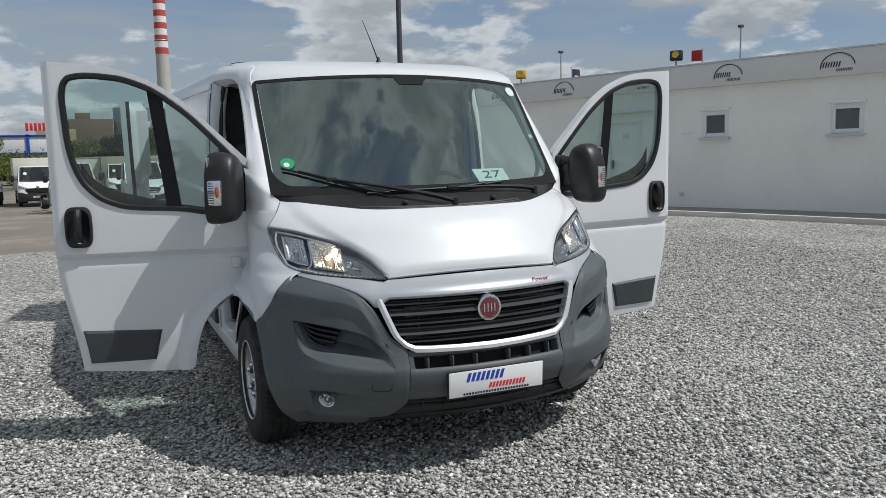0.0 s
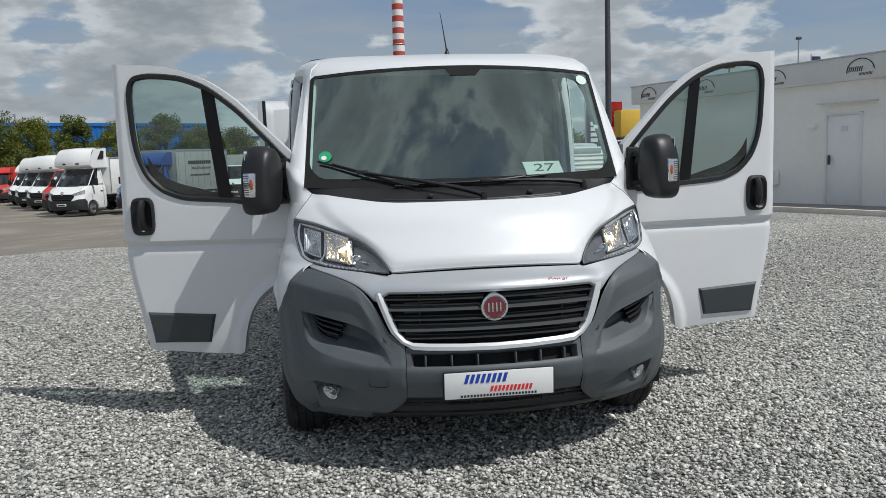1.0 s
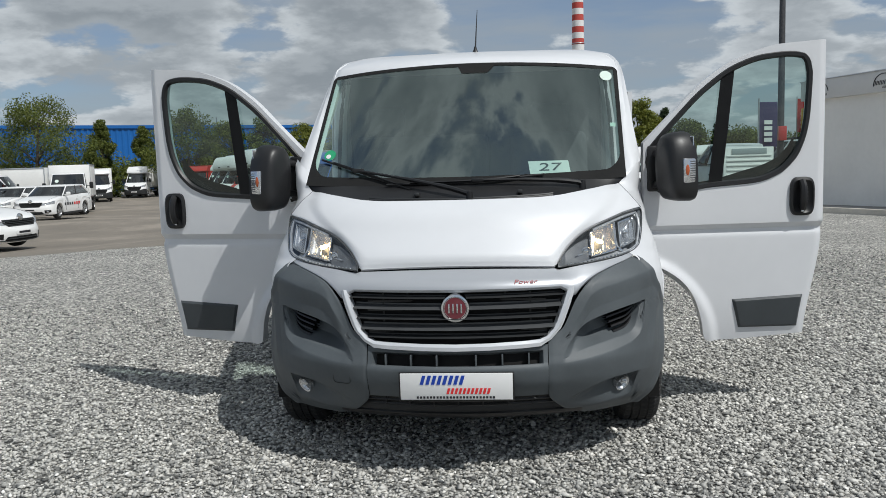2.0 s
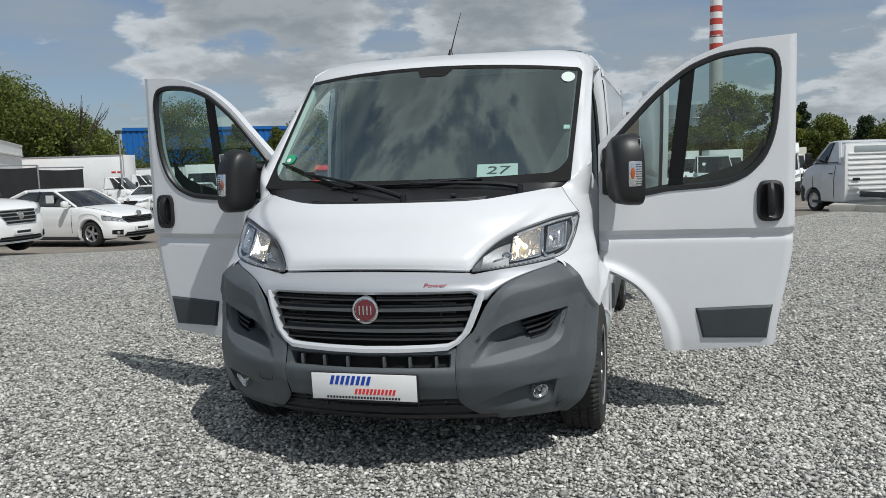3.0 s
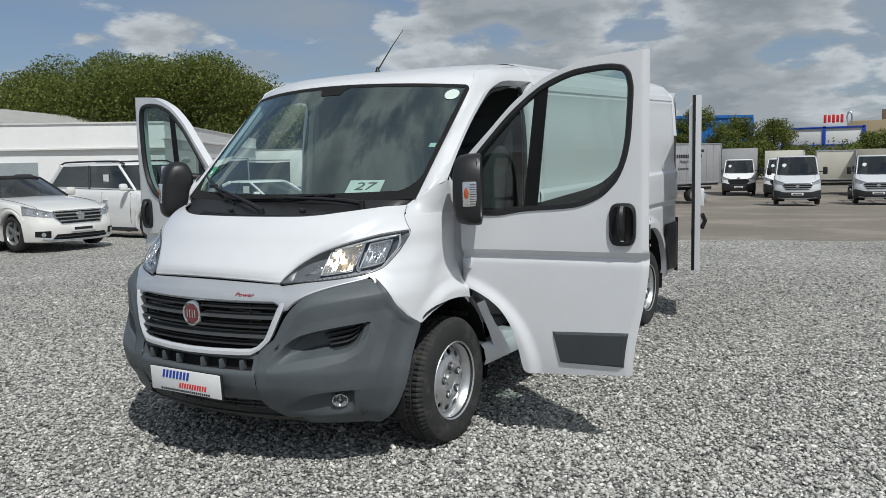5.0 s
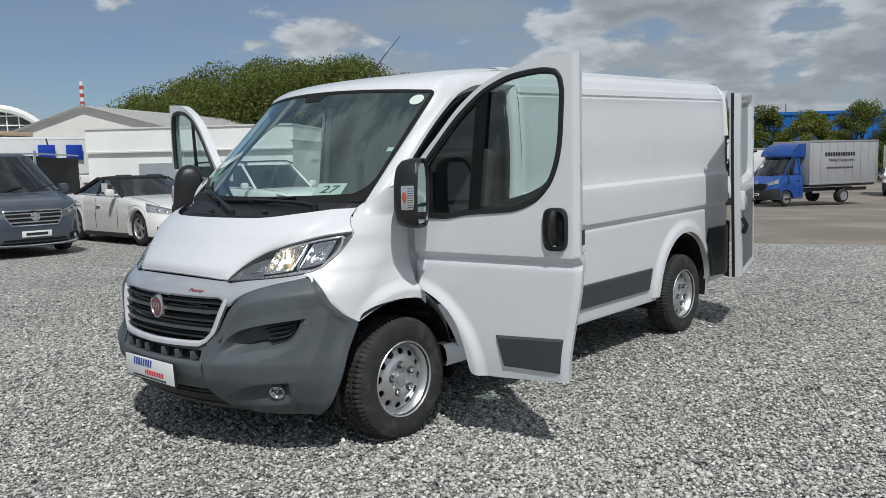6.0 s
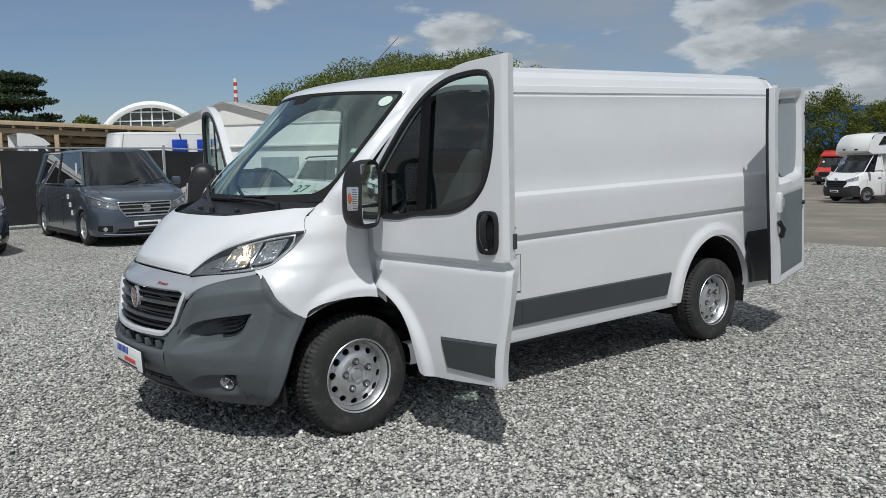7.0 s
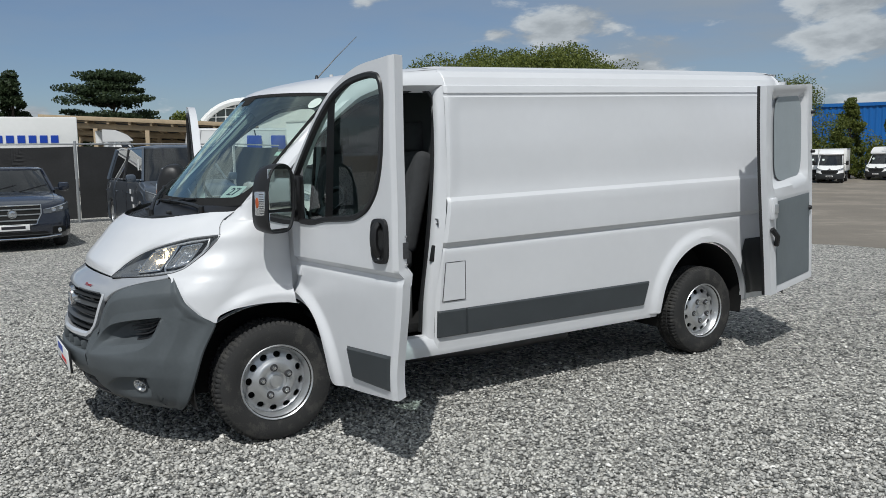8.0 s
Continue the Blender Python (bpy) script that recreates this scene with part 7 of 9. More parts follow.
# two more further off
vehicle("estate_car", "white estate car standing on the asphalt yard", "car", at(-24.0, 31.8, -88), 4.6, 1.80, 1.47, [(0, 0.68), (0.1, 0.78), (0.5, 0.88), (1.3, 0.98), (4.4, 1.04), (4.6, 0.9)], (1.25, 1.95, 4.1, 4.5), (0.9, 3.6), "white_far", 0.32, "five", (0.56, 0.74, 0.55), (0.62, 0.76, 0.78), 0.2)
est2 = vehicle("estate_car", "white estate car with coloured lettering on its flank", "car", at(-20.9, 30.2, -84), 4.6, 1.80, 1.47, [(0, 0.68), (0.1, 0.78), (0.5, 0.88), (1.3, 0.98), (4.4, 1.04), (4.6, 0.9)], (1.25, 1.95, 4.1, 4.5), (0.9, 3.6), "white_far", 0.32, "five", (0.56, 0.74, 0.55), (0.62, 0.76, 0.78), 0.2)
for k in range(7):
    child_box(est2, "letter_bar", (-1.5 - 0.24 * k, 0.905, 0.62), (0.15, 0.004, 0.12), "red_print" if k > 3 else "dark_print", 0)

VAN_TOP = [(0, 0.95), (0.05, 1.05), (0.25, 1.20), (0.6, 1.36), (0.9, 1.42), (2.1, 1.44)]


def cab(name, label, m, paint, H=2.28, group="", box_kind=None, pod=None, length=5.9, black=0.72, category="truck", tall=0.0):
    """Chassis cab with a load bed, a box or a tarpaulin, and perhaps a roof pod."""
    v = vehicle(name, label, category, m, 2.15, 2.02, H, VAN_TOP, (0.62, 1.25, 2.05, 2.12), (0.95,), paint, 0.345, "steel", (0.73, 1.02, 0.62), (0.95, 1.16, 0.80), 0.30, black_nose=black, group=group, mirror=0.10, doors=1, lean=0.10, chrome=paint == "silver_van")
    wiper_pair(v, 0.66, 1.41, 1.0)
    for sg in (1, -1):
        child_box(v, "chassis_rail", (-(2.1 + length) / 2, sg * 0.42, 0.62), (length - 2.0, 0.08, 0.16), "dark_metal", 0.01)
        far_wheel(0.345, 0.36, "steel", v, pose(-0.95 - 3.75, sg * 0.83, 0.345, 0, 0, 0 if sg > 0 else 180))
        child_box(v, "mudguard", (-4.7, sg * 0.86, 0.74), (0.86, 0.30, 0.05), "black", 0.02)
        child_box(v, "side_guard", (-3.4, sg * 0.95, 0.56), (1.5, 0.03, 0.10), "steel", 0.01)
    w, mat, h0, h1 = 2.15, "box_white", 0.92, tall or (2.98 if box_kind == "tarp" else 2.74)
    if box_kind in ("white", "cream", "tarp", "tan", "red"):
        mat = {"white": "box_white", "cream": "box_cream", "tarp": "tarp", "tan": "tarp_tan", "red": "truck_red"}[box_kind]
        c, size = (-(2.25 + length) / 2, 0, (h0 + h1) / 2), (length - 2.25, w, h1 - h0)
        b = child_box(v, "load_box", c, size, mat, 0.03)
        trimmat = "steel" if box_kind != "red" else "truck_red"
        for sg in (1, -1):
            for z in (h0 + 0.03, h1 - 0.03):
                child_box(b, "edge_rail", (c[0], sg * (w / 2 + 0.005), z), (size[0], 0.03, 0.08), trimmat, 0.008)
            for x in (-2.28, -length + 0.02):
                child_box(b, "corner_post", (x, sg * (w / 2 + 0.004), (h0 + h1) / 2), (0.06, 0.03, h1 - h0), trimmat, 0.008)
            if box_kind in ("tarp", "tan"):
                for k in range(9):
                    bm = bmesh.new(); tube(bm, [(-2.5 - (length - 2.6) * k / 8, sg * (w / 2 + 0.008), h0 + 0.02), (-2.5 - (length - 2.6) * k / 8 + 0.03, sg * (w / 2 + 0.012), (h0 + h1) / 2), (-2.5 - (length - 2.6) * k / 8, sg * (w / 2 + 0.006), h1 - 0.06)], 0.012, 4); part("tarp_fold", bm, mat, b)
        child_box(v, "sub_frame", (c[0], 0, h0 - 0.06), (size[0] - 0.1, 1.9, 0.12), "dark_metal", 0.01)
    elif box_kind == "bare":
        for k in range(6):
            child_box(v, "cross_member", (-2.5 - 0.6 * k, 0, 0.66), (0.06, 1.0, 0.10), "dark_metal", 0.01)
    if pod:
        z = H - 0.03
        bm = bmesh.new()
        d, w2 = (0.85, 0.92) if pod != "sleeper" else (1.15, 1.0)
        hh = {"pod": 0.62, "low": 0.42, "sleeper": 0.95}[pod]
        prof = ((-1.30, 0.0, 0.90), (-1.16, 0.10, 1.0), (-1.34, 0.55, 0.98), (-1.72, 0.95, 0.94), (-2.15, 1.0, 0.95)) if pod != "sleeper" else ((-1.15, 0.0, 0.92), (-0.86, 0.12, 1.0), (-0.94, 0.55, 0.99), (-1.28, 0.93, 0.93), (-2.15, 1.0, 0.95))
        loft(bm, [[(x - 0.10, -w2 * p, z + hh * f), (x + 0.04, 0, z + hh * f * 1.04), (x - 0.10, w2 * p, z + hh * f)] for x, f, p in prof], 17, 20)
        for sg in (1, -1):
            f = [bm.verts.new((x - 0.10, sg * w2 * p, z + hh * q)) for x, q, p in prof] + [bm.verts.new((-2.25, sg * w2 * 0.95, z))]
            bm.faces.new(f)
        part("roof_pod", bm, paint if paint != "silver_van" else "white_far", v)
        if pod == "sleeper":
            child_box(v, "pod_mark", (-0.86, 0, z + hh * 0.22), (0.06, 0.9, 0.07), "black", 0.01)
            for sg in (1, -1):
                bm = bmesh.new(); plate(bm, [(-1.55, z + hh * 0.42), (-1.85, z + hh * 0.86), (-2.05, z + hh * 0.84), (-2.0, z + hh * 0.46)], 0.02, Matrix.Translation((0, sg * (w2 * 0.955 + (0.012 if sg > 0 else -0.005)) - (0.012 if sg > 0 else 0.0), 0))); part("pod_window", bm, "black", v)
    bm = bmesh.new(); lathe(bm, [(0.0, 0.0), (0.10, 0.0)], 16, Matrix.Translation((-0.98, -0.55, 1.85)) @ Matrix.Rotation(radians(-30), 4, "Y"))
    part("round_sticker", bm, "pale_sticker", v)
    return v


ROW = "vans and lorries across the yard"
# silver chassis cabs facing the camera
for x, y, hd in ((-2.2, 37.8, -80), (1.0, 40.0, -82), (4.6, 41.5, -84)):
    cab("chassis_cab", "silver chassis cab with bare frame and chrome grille", at(x, y, hd), "silver_van", H=2.30, black=0.62, group=ROW, box_kind="bare")
cab("chassis_cab", "white chassis cab with white roof pod", at(7.9, 43.5, -100), "white_far", group=ROW, pod="pod", box_kind="bare")
cab("chassis_cab", "white chassis cab with white roof pod", at(11.6, 44.5, -100), "white_far", group=ROW, pod="pod", box_kind="cream")
# boxes standing behind them
for x, y, hd, kind in ((-4.4, 48, -84, "cream"), (0.4, 50.5, -84, "tan"), (3.4, 52, -86, "white"), (6.2, 52, -86, "white"), (10.2, 54, -92, "cream"), (-7.4, 51, -80, "tarp")):
    cab("box_lorry", "%s box lorry standing behind the chassis cabs" % {"tan": "faded tan", "white": "white", "cream": "cream", "tarp": "grey"}[kind], at(x, y, hd), "white_far", group=ROW, box_kind=kind)
# blue lorry with grey tarpaulin
blue = cab("tarpaulin_lorry", "blue lorry with grey tarpaulin body and dark lettering", at(-10.35, 36.2, -114), "truck_blue", group=ROW, box_kind="tarp", pod="pod", length=6.9)
for sg in (1, -1):
    lettering("side_words", "Medical Components", 0.20, "dark_print", blue, pose(-4.4, sg * 1.098, 2.06, 90, 0, 0 if sg < 0 else 180))
    for z, x0, n, w, h in ((2.34, -3.35, 12, 0.12, 0.17), (1.70, -3.45, 15, 0.08, 0.08)):
        for k in range(n):
            child_box(blue, "letter_bar", (x0 - (0.17 if w > 0.11 else 0.12) * k, sg * 1.092, z), (w, 0.004, h), "dark_print" if z > 2.3 else "dark_metal", 0)
cab("sleeper_van", "white lorry cab with high sleeper roof", at(-13.6, 36.8, -112), "white_far", group=ROW, pod="sleeper", box_kind="white")
cab("lorry", "small red lorry parked in the row", at(-15.3, 41.2, -106), "truck_red", group=ROW, box_kind="white")
cab("sleeper_van", "white lorry cab with high sleeper roof", at(-18.0, 46.6, -106), "white_far", group=ROW, pod="sleeper", box_kind="white")
cab("sleeper_van", "white lorry cab with high sleeper roof", at(-20.3, 51.1, -106), "white_far", group=ROW, pod="sleeper", box_kind="white")
cab("sleeper_van", "white lorry cab with high sleeper roof", at(-22.7, 56.6, -100), "white_far", group=ROW, pod="pod", box_kind="white")
cab("lorry", "red lorry with a red box far across the yard", at(-26.9, 63.0, -85), "truck_red", group=ROW, pod="low", box_kind="red")
cab("lorry", "white box lorry far across the yard", at(-35.0, 69.0, -80), "white_far", group=ROW, pod="pod", box_kind="white")
cab("lorry", "white van far across the yard", at(-33.8, 60.4, -62), "white_far", group=ROW, pod="low", box_kind="white")
cab("lorry", "white van far across the yard", at(-36.2, 62.6, -62), "white_far", group=ROW, pod="low", box_kind="white")
# white lorry lying across, with a dark poster on its side
zl = cab("box_lorry", "cream box lorry with a brown drawing on its side", at(5.6, 55.5, 8), "white_far", group=ROW, box_kind="cream", length=9.0)
child_box(zl, "drawing_field", (-4.2, -1.10, 1.85), (3.4, 0.01, 1.5), "tarp_tan", 0)
bm = bmesh.new()
tube(bm, spline([(-5.0, -1.11, 2.1), (-4.6, -1.11, 2.25), (-4.2, -1.11, 2.0), (-3.7, -1.11, 2.2), (-3.3, -1.11, 2.05)], 14), 0.09, 6)
part("brown_drawing", bm, "brown_print", zl)
for k in range(7):
    child_box(zl, "letter_bar", (-3.5 - 0.22 * k, -1.108, 1.62), (0.15, 0.006, 0.12), "brown_print", 0)
# group at the far left of the yard: tow lorry, white boxes, a van
cab("box_lorry", "long white box lorry standing across", at(-26.8, 39.9, 18), "white_far", group=ROW, box_kind="white", length=13.0, tall=3.45)
cab("box_lorry", "white box lorry beyond the cars", at(-27.0, 46.2, 24), "white_far", group=ROW, box_kind="white", length=7.5)
cab("delivery_van", "white van facing the yard", at(-24.3, 39.1, -66), "white_far", group=ROW, box_kind="white", length=5.5)
tow = cab("tow_lorry", "white tow lorry with red beacons", at(-25.7, 36.0, 14), "white_far", H=2.1, group=ROW, box_kind="bare", length=6.5)
child_box(tow, "flat_bed", (-4.4, 0, 0.98), (4.2, 2.1, 0.12), "truck_blue", 0.02)
for y in (-0.4, 0.4):
    child_box(tow, "beacon", (-1.6, y, 2.34), (0.16, 0.3, 0.12), "truck_red", 0.03)
svc = cab("service_lorry", "grey service lorry with orange roof bar", at(-30.2, 35.0, 20), "silver_van", group=ROW, box_kind="bare", length=5.5)
child_box(svc, "light_bar", (-1.6, 0, 2.36), (0.24, 1.4, 0.14), "truck_red", 0.03)
child_box(svc, "crew_body", (-3.2, 0, 1.5), (2.0, 1.9, 1.5), "orange", 0.05)
# silver cab with a ribbed back wall, standing by the pole
rib = vehicle("cab_with_ribbed_wall", "silver cab whose ribbed back wall faces the yard", "van", at(6.5, 24.6, 113.6), 2.3, 1.98, 2.1, VAN_TOP + [(2.3, 1.32)], (0.62, 1.25, 2.1, 2.28), (0.95,), "silver_van", 0.345, "steel", (0.73, 1.02, 0.62), (0.95, 1.16, 0.80), 0.30, black_nose=0.7, mirror=0.10, doors=1, lean=0.10, group=ROW)
child_box(rib, "back_wall", (-2.32, 0, 1.17), (0.06, 1.86, 1.60), "white_far", 0.02)
for k in range(9):
    child_box(rib, "rib", (-2.365, 0, 0.55 + 0.145 * k), (0.03, 1.66, 0.05), "white_far", 0.012)
child_box(rib, "back_window", (-2.36, 0, 1.84), (0.02, 1.3, 0.18), "board", 0.01)
for sg in (1, -1):
    child_box(rib, "vent", (-2.39, sg * 0.6, 0.98), (0.03, 0.22, 0.08), "black", 0.01)
    child_box(rib, "frame_rail", (-3.2, sg * 0.42, 0.55), (1.8, 0.08, 0.16), "dark_metal", 0.01)
van2 = vehicle("panel_van_grey", "silver panel van parked behind the pole", "van", at(9.7, 31.0, 172), 5.6, 2.0, 2.5, VAN_TOP + [(5.6, 1.32)], (0.62, 1.3, 5.4, 5.58), (0.95, 4.4), "silver_van", 0.345, "steel", (0.73, 1.02, 0.62), (0.95, 1.16, 0.80), 0.30, black_nose=0.7, mirror=0.10, doors=3, group=ROW, lean=0.08)
for sg in (1, -1):
    child_box(van2, "side_panel", (-3.7, sg * 0.93, 1.85), (3.5, 0.14, 1.1), "silver_van", 0.03)
    child_box(van2, "roof_bar", (-3.4, sg * 0.8, 2.56), (3.6, 0.05, 0.06), "black", 0.01)


# ---- buildings ----
M["render_white"] = material("white_plaster", (0.90, 0.88, 0.83), 0.8, vary=0.05, scale=0.8, bump=0.15, bump_scale=60)
M["fascia"] = material("grey_fascia", (0.70, 0.69, 0.665), 0.6, vary=0.04, scale=0.8)
M["panel_white"] = material("white_panel", (0.88, 0.88, 0.86), 0.6, vary=0.05, scale=0.7)
M["hall_white"] = material("white_hall_sheet", (0.74, 0.73, 0.70), 0.6, vary=0.05, scale=0.4)
M["hall_blue"] = material("blue_hall_sheet", (0.008, 0.125, 0.42), 0.5, vary=0.06, scale=0.2)
M["fence_mesh"] = material("black_screen_mesh", (0.07, 0.07, 0.072), 0.9, vary=0.2, scale=2, bump=0.3, bump_scale=100)
M["galv"] = material("galvanised_steel", (0.42, 0.43, 0.44), 0.45, metal=0.6, vary=0.1, scale=8)
M["timber"] = material("pale_timber", (0.40, 0.31, 0.20), 0.7, vary=0.15, scale=3, bump=0.2, bump_scale=30)
M["felt"] = material("dark_roof_felt", (0.06, 0.06, 0.06), 0.8, vary=0.15, scale=1)
M["kerb_stone"] = material("pale_kerb", (0.62, 0.58, 0.51), 0.9, vary=0.15, scale=1.5, bump=0.3, bump_scale=40)
M["stack"] = material("chimney_concrete", (0.48, 0.46, 0.43), 0.85, vary=0.08, scale=0.3)
M["stack_red"] = material("chimney_red", (0.50, 0.075, 0.06), 0.8, vary=0.08, scale=0.3)
M["brown"] = material("brown_cladding", (0.17, 0.12, 0.085), 0.8, vary=0.12, scale=0.2)
M["ochre"] = material("ochre_wall", (0.36, 0.29, 0.18), 0.8, vary=0.1, scale=0.2)
M["silo"] = material("silo_steel", (0.34, 0.38, 0.41), 0.5, metal=0.3, vary=0.08, scale=0.3)
M["purple"] = material("purple_banner", (0.10, 0.08, 0.20), 0.7, vary=0.06, scale=1)
M["yellow"] = material("yellow_box", (0.70, 0.45, 0.06), 0.6, vary=0.05)
M["dim_pane"] = material("dim_window", (0.10, 0.115, 0.115), 0.15, vary=0.1, scale=3)


def slab(name, p, q, z0, z1, depth, mat, parent=None, side=1, **tags):
    """An upright wall from p to q, its depth going to the left (side 1) of the way."""
    p, q = Vector((*p, 0)), Vector((*q, 0))
    way = (q - p).normalized()
    nrm = Vector((-way.y, way.x, 0)) * side * depth
    bm = bmesh.new()
    lo = [p, q, q + nrm, p + nrm]
    a = [bm.verts.new((c.x, c.y, z0)) for c in lo]
    b = [bm.verts.new((c.x, c.y, z1)) for c in lo]
    bm.faces.new(a[::-1]); bm.faces.new(b)
    for i in range(4):
        bm.faces.new((a[i], a[(i + 1) % 4], b[(i + 1) % 4], b[i]))
    return part(name, bm, mat, parent, **tags)


# low sales building; u runs along its front from the far corner
F0, F1 = Vector((8.63, 20.7, 0)), Vector((15.8, -2.6, 0))
UW = (F1 - F0).normalized()
UN = Vector((-UW.y, UW.x, 0))  # into the building
front_m = Matrix.Translation(F0) @ Matrix(((UW.x, UN.x, 0, 0), (UW.y, UN.y, 0, 0), (0, 0, 1, 0), (0, 0, 0, 1)))
LEN = (F1 - F0).length
office = empty("sales_building", "low white sales building with grey fascia and small windows", "building", front_m)


def facade_wall(parent, x0, x1, z0, z1, holes, thick, mat):
    """Wall in local x, z with openings cut right through."""
    xs = sorted({x0, x1, *[h[0] for h in holes], *[h[1] for h in holes]})
    zs = sorted({z0, z1, *[h[2] for h in holes], *[h[3] for h in holes]})
    bm = bmesh.new()
    for a, b in zip(xs, xs[1:]):
        for c, d in zip(zs, zs[1:]):
            if not any(h[0] <= a and b <= h[1] and h[2] <= c and d <= h[3] for h in holes):
                f = bm.faces.new([bm.verts.new((x, 0, z)) for x, z in ((a, c), (b, c), (b, d), (a, d))])
    bmesh.ops.remove_doubles(bm, verts=bm.verts, dist=1e-5)
    bmesh.ops.recalc_face_normals(bm, faces=bm.faces)
    if bm.faces[:][0].normal.y > 0:
        bmesh.ops.reverse_faces(bm, faces=bm.faces)
    bmesh.ops.solidify(bm, geom=bm.faces[:], thickness=thick)
    return part("wall", bm, mat, parent)


WIN = [(9.45, 10.10, 1.67, 2.25), (12.38, 13.03, 1.66, 2.24)]
DOOR = (6.77, 7.75, 0.0, 2.11)
facade_wall(office, 0, LEN, -0.4, 2.80, WIN + [DOOR], 0.16, "render_white")
child_box(office, "fascia", (LEN / 2 - 0.05, -0.05, 3.06), (LEN + 0.3, 0.24, 0.52), "fascia", 0.01)
child_box(office, "fascia_cap", (LEN / 2 - 0.05, -0.04, 3.335), (LEN + 0.36, 0.30, 0.03), "steel", 0.005)
child_box(office, "roof", (LEN / 2, 3.2, 3.02), (LEN, 6.4, 0.30), "felt", 0.02)
child_box(office, "end_wall", (0.08, 3.2, 1.2), (0.16, 6.2, 3.2), "render_white", 0.01)
child_box(office, "end_fascia", (-0.05, 3.2, 3.06), (0.2, 6.4, 0.52), "fascia", 0.01)
child_box(office, "inside", (LEN / 2, 1.2, 1.3), (LEN - 1, 0.1, 2.8), "void", 0)
for x0, x1, z0, z1 in WIN:
    w = child_box(office, "window", ((x0 + x1) / 2, 0.05, (z0 + z1) / 2), (x1 - x0 - 0.14, 0.03, z1 - z0 - 0.14), "dim_pane", 0)
    for a, b, c, d in ((x0, x0 + 0.09, z0, z1), (x1 - 0.09, x1, z0, z1), (x0 + 0.09, x1 - 0.09, z0, z0 + 0.09), (x0 + 0.09, x1 - 0.09, z1 - 0.09, z1)):
        child_box(w, "window_frame", ((a + b) / 2, 0.02, (c + d) / 2), (b - a, 0.07, d - c), "paper", 0.006)
    child_box(w, "window_sill", ((x0 + x1) / 2, -0.05, z0 - 0.03), (x1 - x0 + 0.12, 0.14, 0.035), "steel", 0.006)
    child_box(w, "shutter_box", ((x0 + x1) / 2, -0.03, z1 + 0.05), (x1 - x0 + 0.10, 0.08, 0.05), "panel_white", 0.01)
dr = child_box(office, "door", ((DOOR[0] + DOOR[1]) / 2, 0.05, 1.03), (0.93, 0.05, 2.06), "panel_white", 0.008)
for x in (DOOR[0] + 0.02, DOOR[1] - 0.02):
    child_box(dr, "door_frame", (x, 0.01, 1.04), (0.05, 0.07, 2.10), "paper", 0.006)
child_box(dr, "door_frame", ((DOOR[0] + DOOR[1]) / 2, 0.01, 2.085), (0.90, 0.07, 0.05), "paper", 0.006)
child_box(dr, "door_handle", (DOOR[0] + 0.12, -0.02, 1.05), (0.04, 0.05, 0.22), "dark_metal", 0.01)
child_box(dr, "door_sign", ((DOOR[0] + DOOR[1]) / 2, 0.02, 1.75), (0.18, 0.01, 0.12), "fascia", 0)
child_box(office, "door_canopy", (7.40, -0.10, 2.34), (1.45, 0.20, 0.03), "fascia", 0.005)
child_box(office, "bell_push", (8.50, -0.04, 1.18), (0.06, 0.08, 0.08), "dark_metal", 0.01)
child_box(office, "wall_lamp", (6.45, -0.06, 1.84), (0.20, 0.12, 0.10), "panel_white", 0.02)
child_box(office, "vent", (9.04, -0.04, 1.80), (0.22, 0.06, 0.06), "panel_white", 0.01)
child_box(office, "socket", (8.92, -0.02, 0.36), (0.12, 0.04, 0.10), "fascia", 0.01)
child_box(office, "letter_box", (5.28, -0.08, 0.62), (0.34, 0.14, 0.36), "panel_white", 0.03)
# emblems on the fascia: an arc over plain slanted blocks
for k in range(10):
    x = 0.63 + 2.385 * k
    bm = bmesh.new()
    tube(bm, [(x + 0.34 * math.cos(a), -0.178, 2.98 + 0.27 * math.sin(a)) for a in steps(0.1, math.pi + 0.1, 18)], 0.011, 4)
    part("emblem_arc", bm, "dark_print", office)
    bm = bmesh.new(); slanted(bm, x - 0.36, x + 0.06, 2.975, 3.085, -0.176, 8, gap=0.5); part("emblem_blocks", bm, "dark_print", office)
    bm = bmesh.new(); slanted(bm, x - 0.04, x + 0.30, 2.885, 2.945, -0.176, 10, gap=0.5); part("emblem_blocks", bm, "dark_metal", office)
# roof floodlights
def floodlight(x, paint, face):
    bm = bmesh.new(); box(bm, (0, 0, 0), (0.30, 0.14, 0.24), 0.03)
    f = part("floodlight", bm, paint, None, "floodlight on the edge of the flat roof", m=front_m @ pose(x, 0.5, 3.66, -12, 0, face), category="floodlight")
    bm = bmesh.new(); tube(bm, [(0, 0, -0.08), (0, 0.03, -0.48)], 0.025, 6); part("bracket", bm, "galv", f)
    bm = bmesh.new(); lathe(bm, [(0.0, 0.0), (0.07, 0.01), (0.085, 0.03)], 16, Matrix.Translation((0, -0.08, 0)) @ Matrix.Rotation(radians(-90), 4, "Z")); part("lens", bm, "yellow", f)


floodlight(8.40, "trim", 20)
floodlight(3.2, "yellow", 30)
bm = bmesh.new(); tube(bm, [(0, 0, 0), (0, 0, 0.62)], 0.015, 6)
flag = part("small_flag", bm, "galv", None, "small red flag on the flat roof", m=front_m @ pose(8.86, 0.9, 3.18), category="flag")
bm = bmesh.new(); patch(bm, lambda u, v: Vector((-0.28 * u, 0.03 * math.sin(u * 5), 0.34 + 0.26 * v)), steps(0, 1, 8), [0, 1]); bmesh.ops.solidify(bm, geom=bm.faces[:], thickness=0.006); part("cloth", bm, "truck_red", flag)
